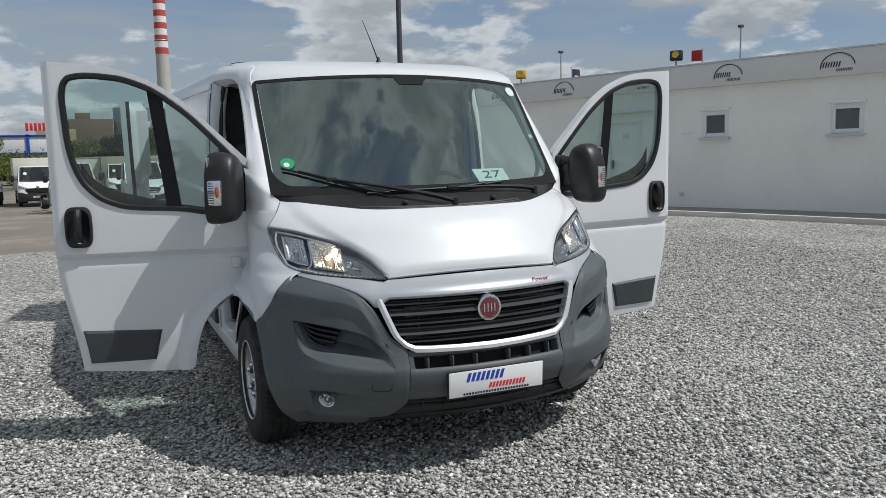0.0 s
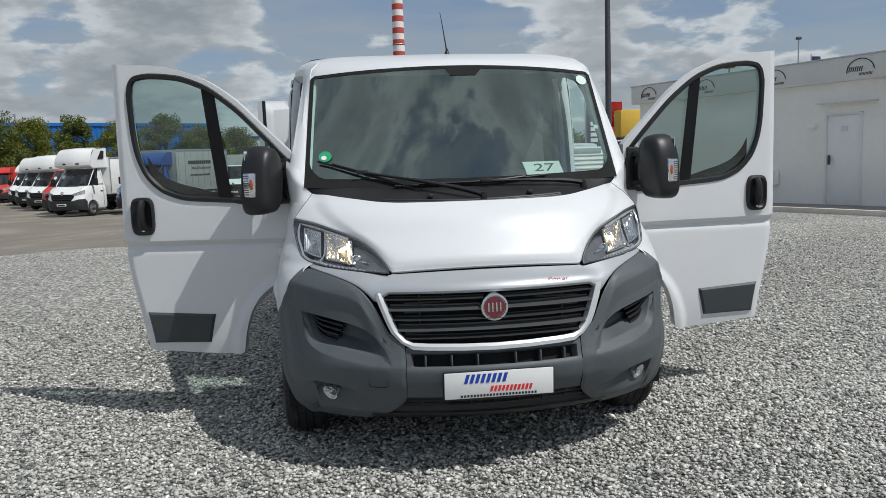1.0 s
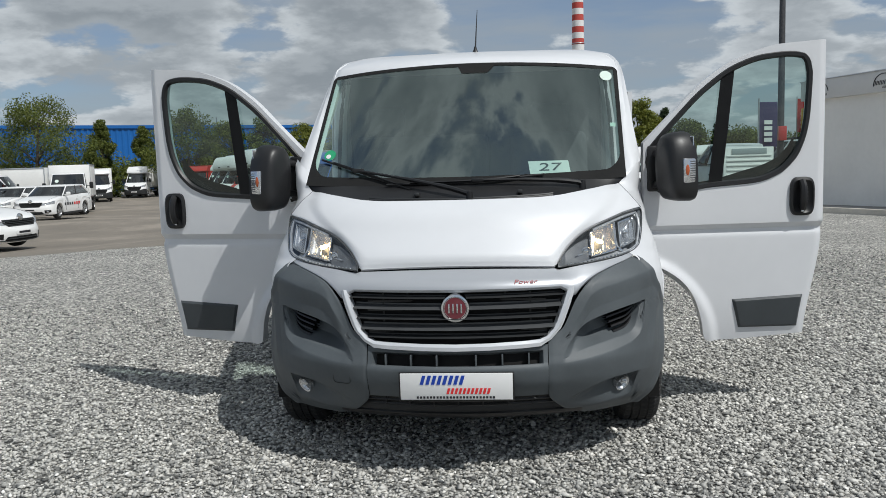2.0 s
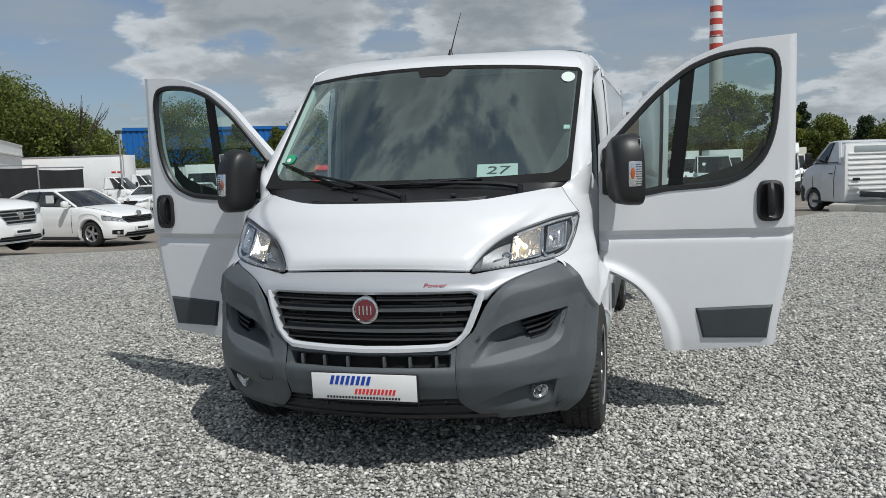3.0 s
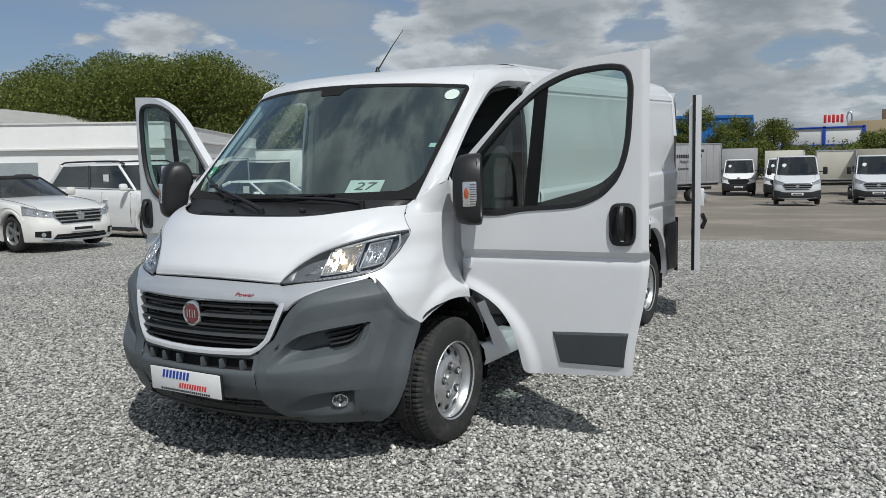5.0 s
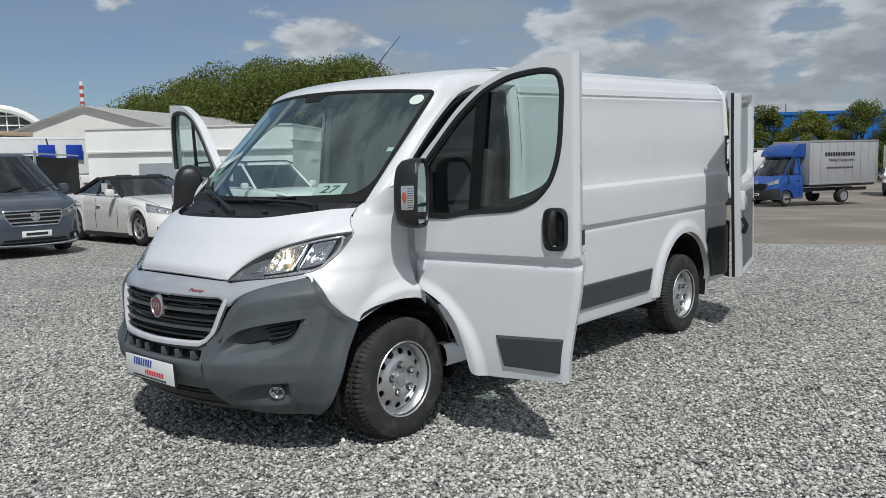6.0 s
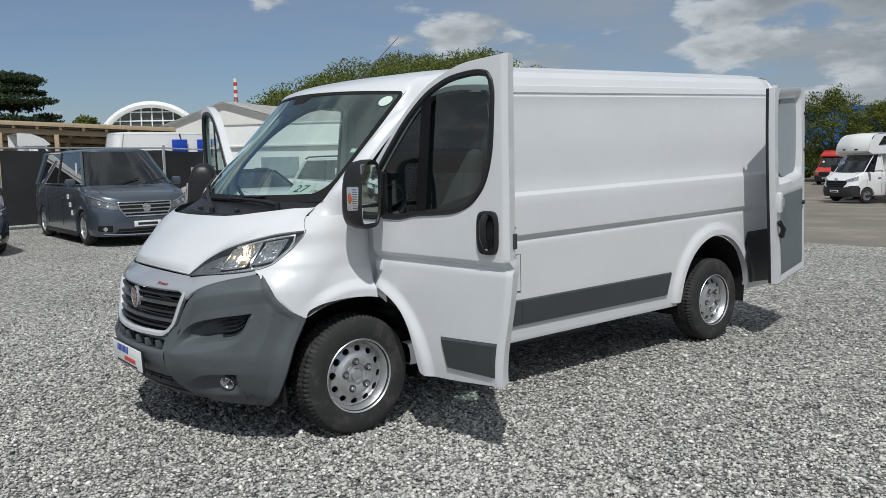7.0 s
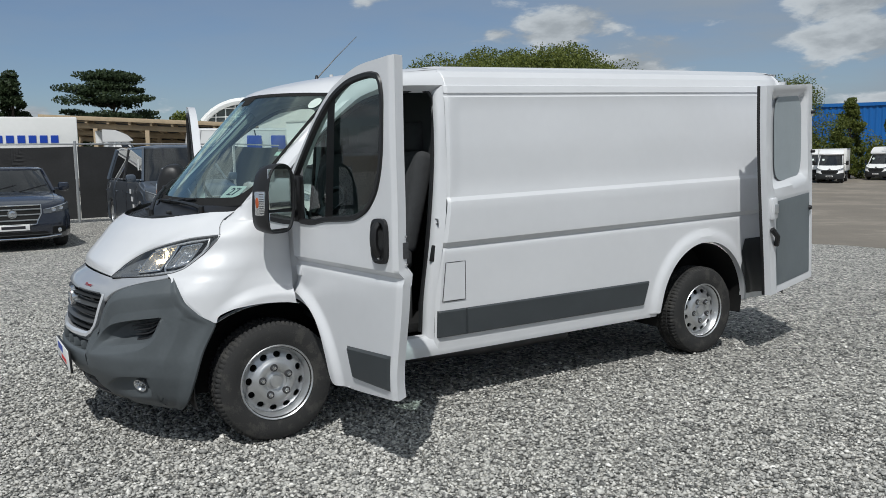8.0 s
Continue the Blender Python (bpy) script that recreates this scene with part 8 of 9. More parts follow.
# pavement and kerb in front of it
bm = bmesh.new()
rows = [[front_m @ Vector((x, y, z + fall((front_m @ Vector((x, y, 0))).y) * 0.7)) for x in steps(-1.5, LEN + 4, 30)] for y, z in ((0.05, 0.06), (-1.55, 0.05))]
grid(bm, rows); part("pavement", bm, "paving", kind="structure", label="grey pavement along the building", category="pavement")
bm = bmesh.new()
rows = [[front_m @ Vector((x, y, z + fall((front_m @ Vector((x, y, 0))).y) * 0.7)) for x in steps(-1.5, LEN + 4, 30)] for y, z in ((-1.55, 0.054), (-1.56, 0.10), (-1.70, 0.10), (-1.71, -0.1))]
grid(bm, rows); part("kerb", bm, "kerb_stone", kind="structure", label="pale concrete kerb", category="kerb")
# concrete plinth by the pole
bm = bmesh.new(); box(bm, (0, 0, 0), (3.6, 1.6, 0.30), 0.03)
part("concrete_plinth", bm, "concrete", None, "low concrete plinth at the edge of the gravel", m=pose(8.0, 21.6, fall(21.6) + 0.05, 0, 0, -18), category="plinth")

# lamp posts
def post(name, label, x, y, h, r, top="head", z=None):
    g = fall(y) if z is None else z
    bm = bmesh.new(); tube(bm, [(0, 0, 0), (0, 0, h * 0.5), (0, 0, h)], [r, r * 0.85, r * 0.6], 12)
    p = part(name, bm, "galv" if top != "dark" else "dark_metal", None, label, m=pose(x, y, g), category="lamp post")
    if top == "head":
        bm = bmesh.new(); box(bm, (0, 0, h + 0.05), (0.34, 0.24, 0.18), 0.05); part("lamp_head", bm, "dark_metal", p)
    return p


pole = post("lamp_post", "tall grey steel lamp post by the plinth", 9.86, 27.2, 12.5, 0.125, "dark")
bm = bmesh.new(); box(bm, (0, -0.16, 2.55), (0.28, 0.18, 0.52), 0.02); part("red_box", bm, "truck_red", pole)
bm = bmesh.new(); lathe(bm, [(0.0, 0.03), (0.17, 0.03), (0.17, 0.0)], 16, Matrix.Rotation(radians(-90), 4, "Y")); part("foot_plate", bm, "dark_metal", pole)
post("lamp_post", "distant street lamp on a thin post", 30.0, 47.8, 9.3, 0.07)
post("lamp_post", "distant street lamp on a thin post", 36.0, 36.5, 9.5, 0.08)
post("lamp_post", "grey lamp post behind the white building", -31.0, 24.5, 4.2, 0.06)
post("lamp_post", "grey lamp post behind the fence", -26.5, 35.0, 4.4, 0.06)
# tall banner
def banner(x, y, z0, z1, mat, w, label):
    bm = bmesh.new(); tube(bm, [(0, 0, 0), (0, 0, z1 + 0.15)], 0.035, 6)
    b = part("banner", bm, "galv", None, label, m=pose(x, y, fall(y), 0, 0, 12), category="banner")
    bm = bmesh.new(); patch(bm, lambda u, v: Vector((0.05 + w * u, 0.03 * math.sin(4 * u + 3 * v), lerp(z0, z1, v))), steps(0, 1, 8), steps(0, 1, 8)); bmesh.ops.solidify(bm, geom=bm.faces[:], thickness=0.006)
    c = part("cloth", bm, mat, b)
    for k in range(4):
        bm = bmesh.new(); box(bm, (0.05 + w * 0.45, -0.05, lerp(z0, z1, 0.16 + 0.13 * k)), (w * 0.45, 0.01, (z1 - z0) * 0.09)); part("white_block", bm, "paper", c)
    return b


banner(10.6, 32.5, 2.3, 4.2, "purple", 0.8, "tall purple banner with white blocks")
banner(30.6, 47.3, 7.0, 8.1, "purple", 0.75, "small purple banner on a pole behind the sales building")
banner(20.6, 58.0, 3.8, 6.2, "truck_red", 1.0, "tall red banner with white blocks")
bm = bmesh.new(); box(bm, (0, 0, 1.0), (2.0, 1.5, 2.0), 0.05); yc = part("yellow_container", bm, "yellow", None, "yellow container on stilts far beyond the pole", m=pose(21.8, 57.0, 2.4), category="container")
for x in (-0.9, 0.9):
    for y in (-0.65, 0.65):
        bm = bmesh.new(); tube(bm, [(x, y, 0.1), (x, y, -3.3)], 0.08, 6); part("stilt", bm, "galv", yc)

# white modular building at the left, its long end going back
wb = empty("modular_building", "low white modular building with flat trims", "building")
A, B, C = (-17.6, 14.8), (-22.9, 10.4), (-28.4, 30.0)
slab("front_wall", B, A, -0.3, 2.55, 0.2, "panel_white", wb)
slab("fascia", (B[0] + 0.02, B[1] - 0.06), (A[0] + 0.08, A[1] - 0.06), 2.16, 2.92, 0.24, "panel_white", wb)
slab("end_wall", A, C, -0.8, 2.55, 0.2, "panel_white", wb)
slab("end_fascia", (A[0] + 0.08, A[1] - 0.03), (C[0] + 0.08, C[1]), 2.45, 2.92, 0.24, "panel_white", wb)
for zz in (2.12, 2.90):
    slab("trim", (B[0] + 0.05, B[1] - 0.09), (A[0] + 0.12, A[1] - 0.09), zz, zz + 0.05, 0.1, "fascia", wb)
    slab("trim", (A[0] + 0.12, A[1] - 0.06), (C[0] + 0.12, C[1]), zz + (0.28 if zz < 2.5 else 0), zz + (0.33 if zz < 2.5 else 0.05), 0.1, "fascia", wb)
bm = bmesh.new(); f = [bm.verts.new((x, y, 2.93)) for x, y in (B, A, C, (-33.5, 25.6))]; bm.faces.new(f); part("roof", bm, "hall_white", wb)
for t0 in (0.12, 0.55):
    p = Vector((*A, 0)).lerp(Vector((*C, 0)), t0)
    q = Vector((*A, 0)).lerp(Vector((*C, 0)), t0 + 0.06)
    slab("vent_strip", (p.x + 0.04, p.y - 0.02), (q.x + 0.04, q.y - 0.02), 1.75, 1.82, 0.06, "fascia", wb)
for t0, t1 in ((0.25, 0.45), (0.70, 0.85)):
    p, q = Vector((*B, 0)).lerp(Vector((*A, 0)), t0), Vector((*B, 0)).lerp(Vector((*A, 0)), t1)
    slab("window", (p.x + 0.05, p.y - 0.05), (q.x + 0.05, q.y - 0.05), 1.1, 1.75, 0.06, "board", wb)
# white hall with a pitched roof behind it
hall = empty("white_hall", "white hall with a low pitched roof", "building")
G0, G1 = Vector((-40.0, 18.4, 0)), Vector((-50.8, 39.8, 0))
hw = (G1 - G0).normalized()
hn = Vector((hw.y, -hw.x, 0))
def hall_pt(a, w, z):
    p = G0 + hw * a + hn * w
    return (p.x, p.y, z)
bm = bmesh.new()
prof = [(-4.8, -0.5), (-4.8, 3.8), (0, 5.0), (4.8, 3.8), (4.8, -0.5)]
fr = [bm.verts.new(hall_pt(0, w, z)) for w, z in prof]; bk = [bm.verts.new(hall_pt(24, w, z)) for w, z in prof]
bm.faces.new(fr); bm.faces.new(bk[::-1]); bm.faces.new((fr[0], fr[1], bk[1], bk[0])); bm.faces.new((fr[3], fr[4], bk[4], bk[3]))
part("wall_shell", bm, "render_white", hall)
for sg in (1, -1):
    bm = bmesh.new()
    q = [bm.verts.new(hall_pt(a, w, z)) for a, w, z in ((-0.3, 0, 5.12), (24.3, 0, 5.12), (24.3, sg * 5.1, 3.78), (-0.3, sg * 5.1, 3.78))]
    bm.faces.new(q); bmesh.ops.solidify(bm, geom=bm.faces[:], thickness=0.08)
    part("roof", bm, "hall_white", hall)

# screened fence
def fence(points, h, label):
    f = empty("screen_fence", label, "fence", pose(points[0][0], points[0][1], 0))
    o = Vector((*points[0], 0))
    for (x0, y0), (x1, y1) in zip(points, points[1:]):
        a, b = Vector((x0, y0, 0)) - o, Vector((x1, y1, 0)) - o
        n = max(1, round((b - a).length / 3.4))
        for k in range(n):
            p, q = a.lerp(b, k / n), a.lerp(b, (k + 1) / n)
            way = (q - p).normalized()
            bm = bmesh.new()
            g = fall((p + o).y)
            patch(bm, lambda u, v: p.lerp(q, lerp(0.012, 0.988, u)) + Vector((way.y, -way.x, 0)) * 0.025 * math.sin(u * 9 + k) * math.sin(v * 3) + Vector((0, 0, g + lerp(0.10, h - 0.06 - 0.03 * math.sin(u * 3.14), v))), steps(0, 1, 12), steps(0, 1, 5))
            bmesh.ops.solidify(bm, geom=bm.faces[:], thickness=0.006)
            part("screen", bm, "fence_mesh", f)
            bm = bmesh.new(); tube(bm, [p + Vector((0, 0, g)), p + Vector((0, 0, g + h + 0.08))], 0.035, 8); part("post", bm, "galv", f)
            bm = bmesh.new(); tube(bm, [p + Vector((0, 0, g + h)), q + Vector((0, 0, g + h))], 0.022, 6); part("rail", bm, "galv", f)
            bm = bmesh.new(); box(bm, p.lerp(q, 0.5) + Vector((0, 0, g + 0.05)), (0.2, 0.2, 0.14), 0.02); part("foot", bm, "concrete", f)
    return f


fence([(-18.6, -14.0), (-18.0, 2.6), (-19.2, 7.2), (-22.3, 9.8)], 2.05, "mobile fence with black screen mesh and steel posts")
fence([(-16.6, 15.2), (-17.4, 20.4)], 1.85, "dark screened fence behind the cars")

# behind the fence: lorry trailer, white van, timber canopy, glass vault
tr = empty("semi_trailer", "white box trailer with blue lettering behind the fence", "trailer", pose(-25.2, 2.4, 0, 0, 0, 84))
child_box(tr, "tarp_body", (-3.0, 0, 2.05), (8.5, 2.5, 2.0), "box_white", 0.05)
child_box(tr, "chassis", (-3.0, 0, 0.85), (8.3, 1.2, 0.3), "dark_metal", 0.02)
for k in range(14):
    child_box(tr, "letter_bar", (-3.6 + 0.32 * k, -1.262, 2.34), (0.22, 0.02, 0.24), "blue_print", 0)
for k in (0.0, 1.1, 2.2):
    for sg in (1, -1):
        far_wheel(0.5, 0.3, "steel", tr, pose(-5.5 + k, sg * 1.05, 0.5, 0, 0, 0 if sg > 0 else 180))
cab("tractor_cab", "white lorry cab behind the fence", at(-25.6, 6.7, 88, 0), "white_far", H=2.3, pod="low", box_kind="bare")
bus = vehicle("delivery_van", "white high-roof van with blue letters behind the fence", "van", at(-24.6, 13.0, 87, 0), 5.9, 2.0, 2.72, VAN_TOP + [(5.9, 1.32)], (0.62, 1.3, 5.6, 5.85), (0.95, 4.6), "white_far", 0.345, "steel", (0.73, 1.02, 0.62), (0.95, 1.16, 0.80), 0.30, mirror=0.1, doors=3, lean=0.08, glass="white_far")
for k in range(2):
    for sg in (1, -1):
        child_box(bus, "letter_bar", (-2.6 - 0.9 * k, sg * 0.965, 2.2), (0.55, 0.04, 0.5), "blue_print", 0.02)
can = empty("timber_canopy", "pale timber canopy with a dark felt roof on posts", "canopy", pose(-44.0, 11.3, -0.55, 0, 0, 68))
tilt = pose(0, 0, 0, -4.5, 3.0, 0)
bm = bmesh.new(); box(bm, (0, 0, 3.60), (10.4, 15, 0.08), 0.02, tilt); part("roof", bm, "felt", can)
for k in range(11):
    bm = bmesh.new(); box(bm, (-5.1 + 1.02 * k, 0, 3.44), (0.12, 14.9, 0.20), 0.01, tilt); part("rafter", bm, "timber", can)
for k in range(15):
    bm = bmesh.new(); box(bm, (0, -7.3 + 1.04 * k, 3.550), (10.3, 0.14, 0.03), 0.005, tilt); part("batten", bm, "timber", can)
for y in (-7.0, -3.5, 0.0, 3.5, 7.0):
    bm = bmesh.new(); box(bm, (0, y, 3.24), (10.4, 0.2, 0.24), 0.01, tilt); part("beam", bm, "timber", can)
    for k in range(5):
        x = -4.9 + 2.45 * k
        h = (tilt @ Vector((x, y, 3.14))).z
        child_box(can, "post", (x, y, h / 2), (0.2, 0.2, h), "timber", 0.01)
for y in (-7.5, 7.5):
    bm = bmesh.new(); box(bm, (0, y, 3.56), (10.5, 0.04, 0.20), 0.005, tilt); part("edge_board", bm, "timber", can)
vault = empty("glass_vault", "white vaulted hall with a glazed round front", "building", pose(-75, 26.4, -0.5, 0, 0, -32))
R = 5.2
bm = bmesh.new(); grid(bm, [[Vector((y, R * math.cos(a), 3.0 + R * 0.95 * math.sin(a))) for a in steps(0, math.pi, 25)] for y in (0.4, -26)])
bmesh.ops.solidify(bm, geom=bm.faces[:], thickness=0.2); part("vault_roof", bm, "hall_white", vault)
bm = bmesh.new(); tube(bm, [(0.5, R * math.cos(a), 3.0 + R * 0.95 * math.sin(a)) for a in steps(0, math.pi, 25)], 0.32, 8); part("rim", bm, "panel_white", vault)
bm = bmesh.new(); f = [bm.verts.new((0, (R - 0.2) * math.cos(a), 3.0 + (R - 0.2) * 0.95 * math.sin(a))) for a in steps(0, math.pi, 25)] + [bm.verts.new((0, -R, -0.5)), bm.verts.new((0, R, -0.5))]; bm.faces.new(f); part("glazing", bm, "dim_pane", vault)
for k in range(-4, 5):
    y = k * 1.1
    bm = bmesh.new(); tube(bm, [(0.1, y, 0), (0.1, y * 0.9, 3 + 0.93 * math.sqrt(max(0.05, R * R - y * y)))], 0.07, 5); part("mullion", bm, "panel_white", vault)
for k in range(1, 6):
    z = 3 + 0.85 * k
    w = math.sqrt(max(0.05, R * R - ((z - 3) / 0.95) ** 2)) - 0.2
    bm = bmesh.new(); tube(bm, [(0.12, -w, z), (0.12, w, z)], 0.06, 5); part("transom", bm, "panel_white", vault)
bm = bmesh.new(); box(bm, (3, -4, 1.6), (6, 16, 3.6), 0.1); part("annex", bm, "panel_white", vault)

# far works: blue hall, sign, brown block, silos, chimneys
bh = empty("blue_hall", "long blue corrugated industrial hall", "building")
P, Q = Vector((-62.3, 85.5, 0)), Vector((-18.7, 118.4, 0))
bm = bmesh.new()
n = 320
way, nr = (Q - P).normalized(), Vector(((Q - P).y, -(Q - P).x, 0)).normalized()
rows = [[P.lerp(Q, k / n) + nr * (0.09 if (k // 2) % 2 else 0) + Vector((0, 0, z)) for k in range(n + 1)] for z in (-1.2, 6.7)]
grid(bm, rows); part("sheet_wall", bm, "hall_blue", bh, sharp=20)
slab("side_wall", (P.x, P.y), (P.x - 20, P.y + 30), -1.2, 6.7, 0.3, "hall_blue", bh)
slab("roof_edge", (P.x, P.y - 0.3), (Q.x, Q.y - 0.3), 6.7, 7.1, 0.6, "hall_blue", bh)
for k in (0.52, 0.62, 0.66):
    p = P.lerp(Q, k)
    bm = bmesh.new(); tube(bm, [p + Vector((0, 1, 6.9)), p + Vector((0, 1, 8.2))], 0.10, 6); part("roof_vent", bm, "galv", bh)
sg_b = empty("sign_building", "white and blue roadside building with a red rooftop sign", "building", pose(-8.0, 101, -0.9))
child_box(sg_b, "body", (0, 3, 2.2), (8.0, 6, 4.2), "fascia", 0.05)
child_box(sg_b, "white_band", (0, -0.1, 4.3), (8.6, 0.4, 2.0), "paper", 0.03)
for x in (-4.2, 0.2, 4.3):
    child_box(sg_b, "blue_post", (x, -0.35, 2.9), (0.35, 0.2, 5.2), "blue_print", 0.02)
for z in (3.35, 5.35):
    child_box(sg_b, "blue_edge", (0, -0.35, z), (8.7, 0.2, 0.2), "blue_print", 0.02)
for k in range(5):
    child_box(sg_b, "red_block", (0.2 + 0.44 * k, 0.2, 6.35), (0.30, 0.2, 0.95 - 0.12 * (k % 2)), "red_print", 0.03)
bm = bmesh.new(); tube(bm, [(2.75 + 0.25 * math.cos(a), 0.2, 6.45 + 0.6 * math.sin(a)) for a in steps(0, 6.283, 17)[:-1]], 0.1, 5, closed=True); part("ring_mark", bm, "galv", sg_b)
br = empty("brown_works", "brown and ochre works building behind the trees", "building", pose(-2.0, 150, -0.9, 0, 0, 0))
child_box(br, "ochre_block", (-4.2, 0, 3.8), (6, 8, 7.6), "ochre", 0.1)
child_box(br, "brown_block", (1.2, 1, 4.6), (7, 8, 9.4), "brown", 0.1)
child_box(br, "stair_head", (0.0, 0, 9.6), (2.4, 3, 1.6), "brown", 0.05)
for k in range(4):
    bm = bmesh.new(); lathe(bm, [(0.0, 12.2), (1.0, 12.0), (2.1, 11.4), (2.1, 0.0)], 24, Matrix.Rotation(radians(-90), 4, "Y"))
    s0 = part("silo", bm, "silo", None, "grey steel silo of the far works", m=pose(5.0 + 3.9 * k, 152 + (k % 2) * 2, -0.9), category="silo", group="silos of the works")
    for z in (3, 6, 9):
        bm = bmesh.new(); tube(bm, [(2.13 * math.cos(a), 2.13 * math.sin(a), z) for a in steps(0, 6.283, 21)[:-1]], 0.07, 4, closed=True); part("hoop", bm, "galv", s0)


def chimney(x, y, r0, r1, h, z_red, period, label, count):
    bm = bmesh.new(); tube(bm, [(0, 0, 0), (0, 0, h)], [r0, r1], 24)
    c = part("chimney", bm, "stack", None, label, m=pose(x, y, -0.9), category="chimney")
    for k in range(count):
        za, zb = z_red + period * k, z_red + period * (k + 0.5)
        ra, rb = lerp(r0, r1, za / h) + 0.03, lerp(r0, r1, zb / h) + 0.03
        bm = bmesh.new(); tube(bm, [(0, 0, za), (0, 0, zb)], [ra, rb], 24, caps=False); part("red_band", bm, "stack_red", c)
        bm = bmesh.new(); tube(bm, [(0, 0, zb), (0, 0, za + period)], [rb, ra - 0.005], 24, caps=False); part("white_band", bm, "paper", c)
    bm = bmesh.new(); tube(bm, [((r1 + 0.25) * math.cos(a), (r1 + 0.25) * math.sin(a), z_red + period * 1.1) for a in steps(0, 6.283, 25)[:-1]], 0.12, 4, closed=True); part("gallery", bm, "galv", c)


chimney(15.7, 197, 1.72, 1.22, 46, 26.2, 2.8, "tall chimney with red and white bands", 7)
chimney(-225, 104, 0.75, 0.50, 27.5, 19.0, 2.2, "distant chimney with red and white bands", 4)

# pallet with a pipe lying at the edge of the gravel
bm = bmesh.new(); box(bm, (0, 0, 0.06), (0.7, 0.5, 0.14), 0.02)
pal = part("concrete_block", bm, "concrete", None, "concrete block with a steel bar lying on it", m=pose(2.9, 16.6, fall(16.6), 0, 0, 8), category="block")
bm = bmesh.new(); tube(bm, [(-0.5, 0, 0.0), (-0.2, 0, 0.12), (0.4, 0, 0.14), (1.5, 0.1, 0.10)], 0.035, 6); part("bar", bm, "galv", pal)


# ---- trees ----
def leaf_material(name, dark, light, rough=0.55):
    m = bpy.data.materials.new(name)
    m.use_nodes = True
    nt = m.node_tree
    n, link = nt.nodes.new, nt.links.new
    b = nt.nodes["Principled BSDF"]
    b.inputs["Roughness"].default_value = rough
    b.inputs["Specular IOR Level"].default_value = 0.3
    g, r = n("ShaderNodeNewGeometry"), n("ShaderNodeValToRGB")
    r.color_ramp.elements[0].color, r.color_ramp.elements[1].color = (*dark, 1), (*light, 1)
    link(g.outputs["Random Per Island"], r.inputs[0]); link(r.outputs[0], b.inputs["Base Color"])
    tr, mix, out = n("ShaderNodeBsdfTranslucent"), n("ShaderNodeMixShader"), nt.nodes["Material Output"]
    mix.inputs[0].default_value = 0.38
    link(r.outputs[0], tr.inputs[0]); link(b.outputs[0], mix.inputs[1]); link(tr.outputs[0], mix.inputs[2]); link(mix.outputs[0], out.inputs[0])
    return m


M["leaf"] = leaf_material("green_leaves", (0.055, 0.080, 0.017), (0.225, 0.255, 0.060))
M["leaf_light"] = leaf_material("yellow_green_leaves", (0.095, 0.125, 0.020), (0.275, 0.285, 0.058))
M["needle"] = leaf_material("dark_needles", (0.024, 0.042, 0.02), (0.07, 0.10, 0.045))
M["bark"] = material("bark", (0.075, 0.06, 0.045), 0.9, vary=0.25, scale=4, bump=0.5, bump_scale=20)


def leaf_mesh(name, centres, radii, per, size, seed, flat=1.0, rind=0.45):
    """Small four-cornered leaves strewn over clumps, fuller on their outsides."""
    rng = np.random.default_rng(seed)
    c = np.repeat(np.asarray(centres, float), per, 0)
    r = np.repeat(np.asarray(radii, float), per, 0)
    k = len(c)
    d = rng.normal(size=(k, 3)); d /= np.linalg.norm(d, axis=1)[:, None]
    p = c + d * (r * rng.random(k) ** rind)[:, None] * np.array((1, 1, flat))
    a = rng.normal(size=(k, 3)) + d * 0.6; a /= np.linalg.norm(a, axis=1)[:, None]
    t = np.cross(a, rng.normal(size=(k, 3))); t /= np.linalg.norm(t, axis=1)[:, None]
    b = np.cross(a, t)
    s = (size * rng.uniform(0.6, 1.4, k))[:, None]
    v = np.stack([p - t * s, p + b * s * 0.6, p + t * s, p - b * s * 0.6], 1).reshape(-1, 3).astype(np.float32)
    me = bpy.data.meshes.new(name)
    me.vertices.add(len(v)); me.vertices.foreach_set("co", v.ravel())
    me.loops.add(4 * k); me.loops.foreach_set("vertex_index", np.arange(4 * k, dtype=np.int32))
    me.polygons.add(k); me.polygons.foreach_set("loop_start", np.arange(0, 4 * k, 4, dtype=np.int32))
    me.update(calc_edges=True)
    return me


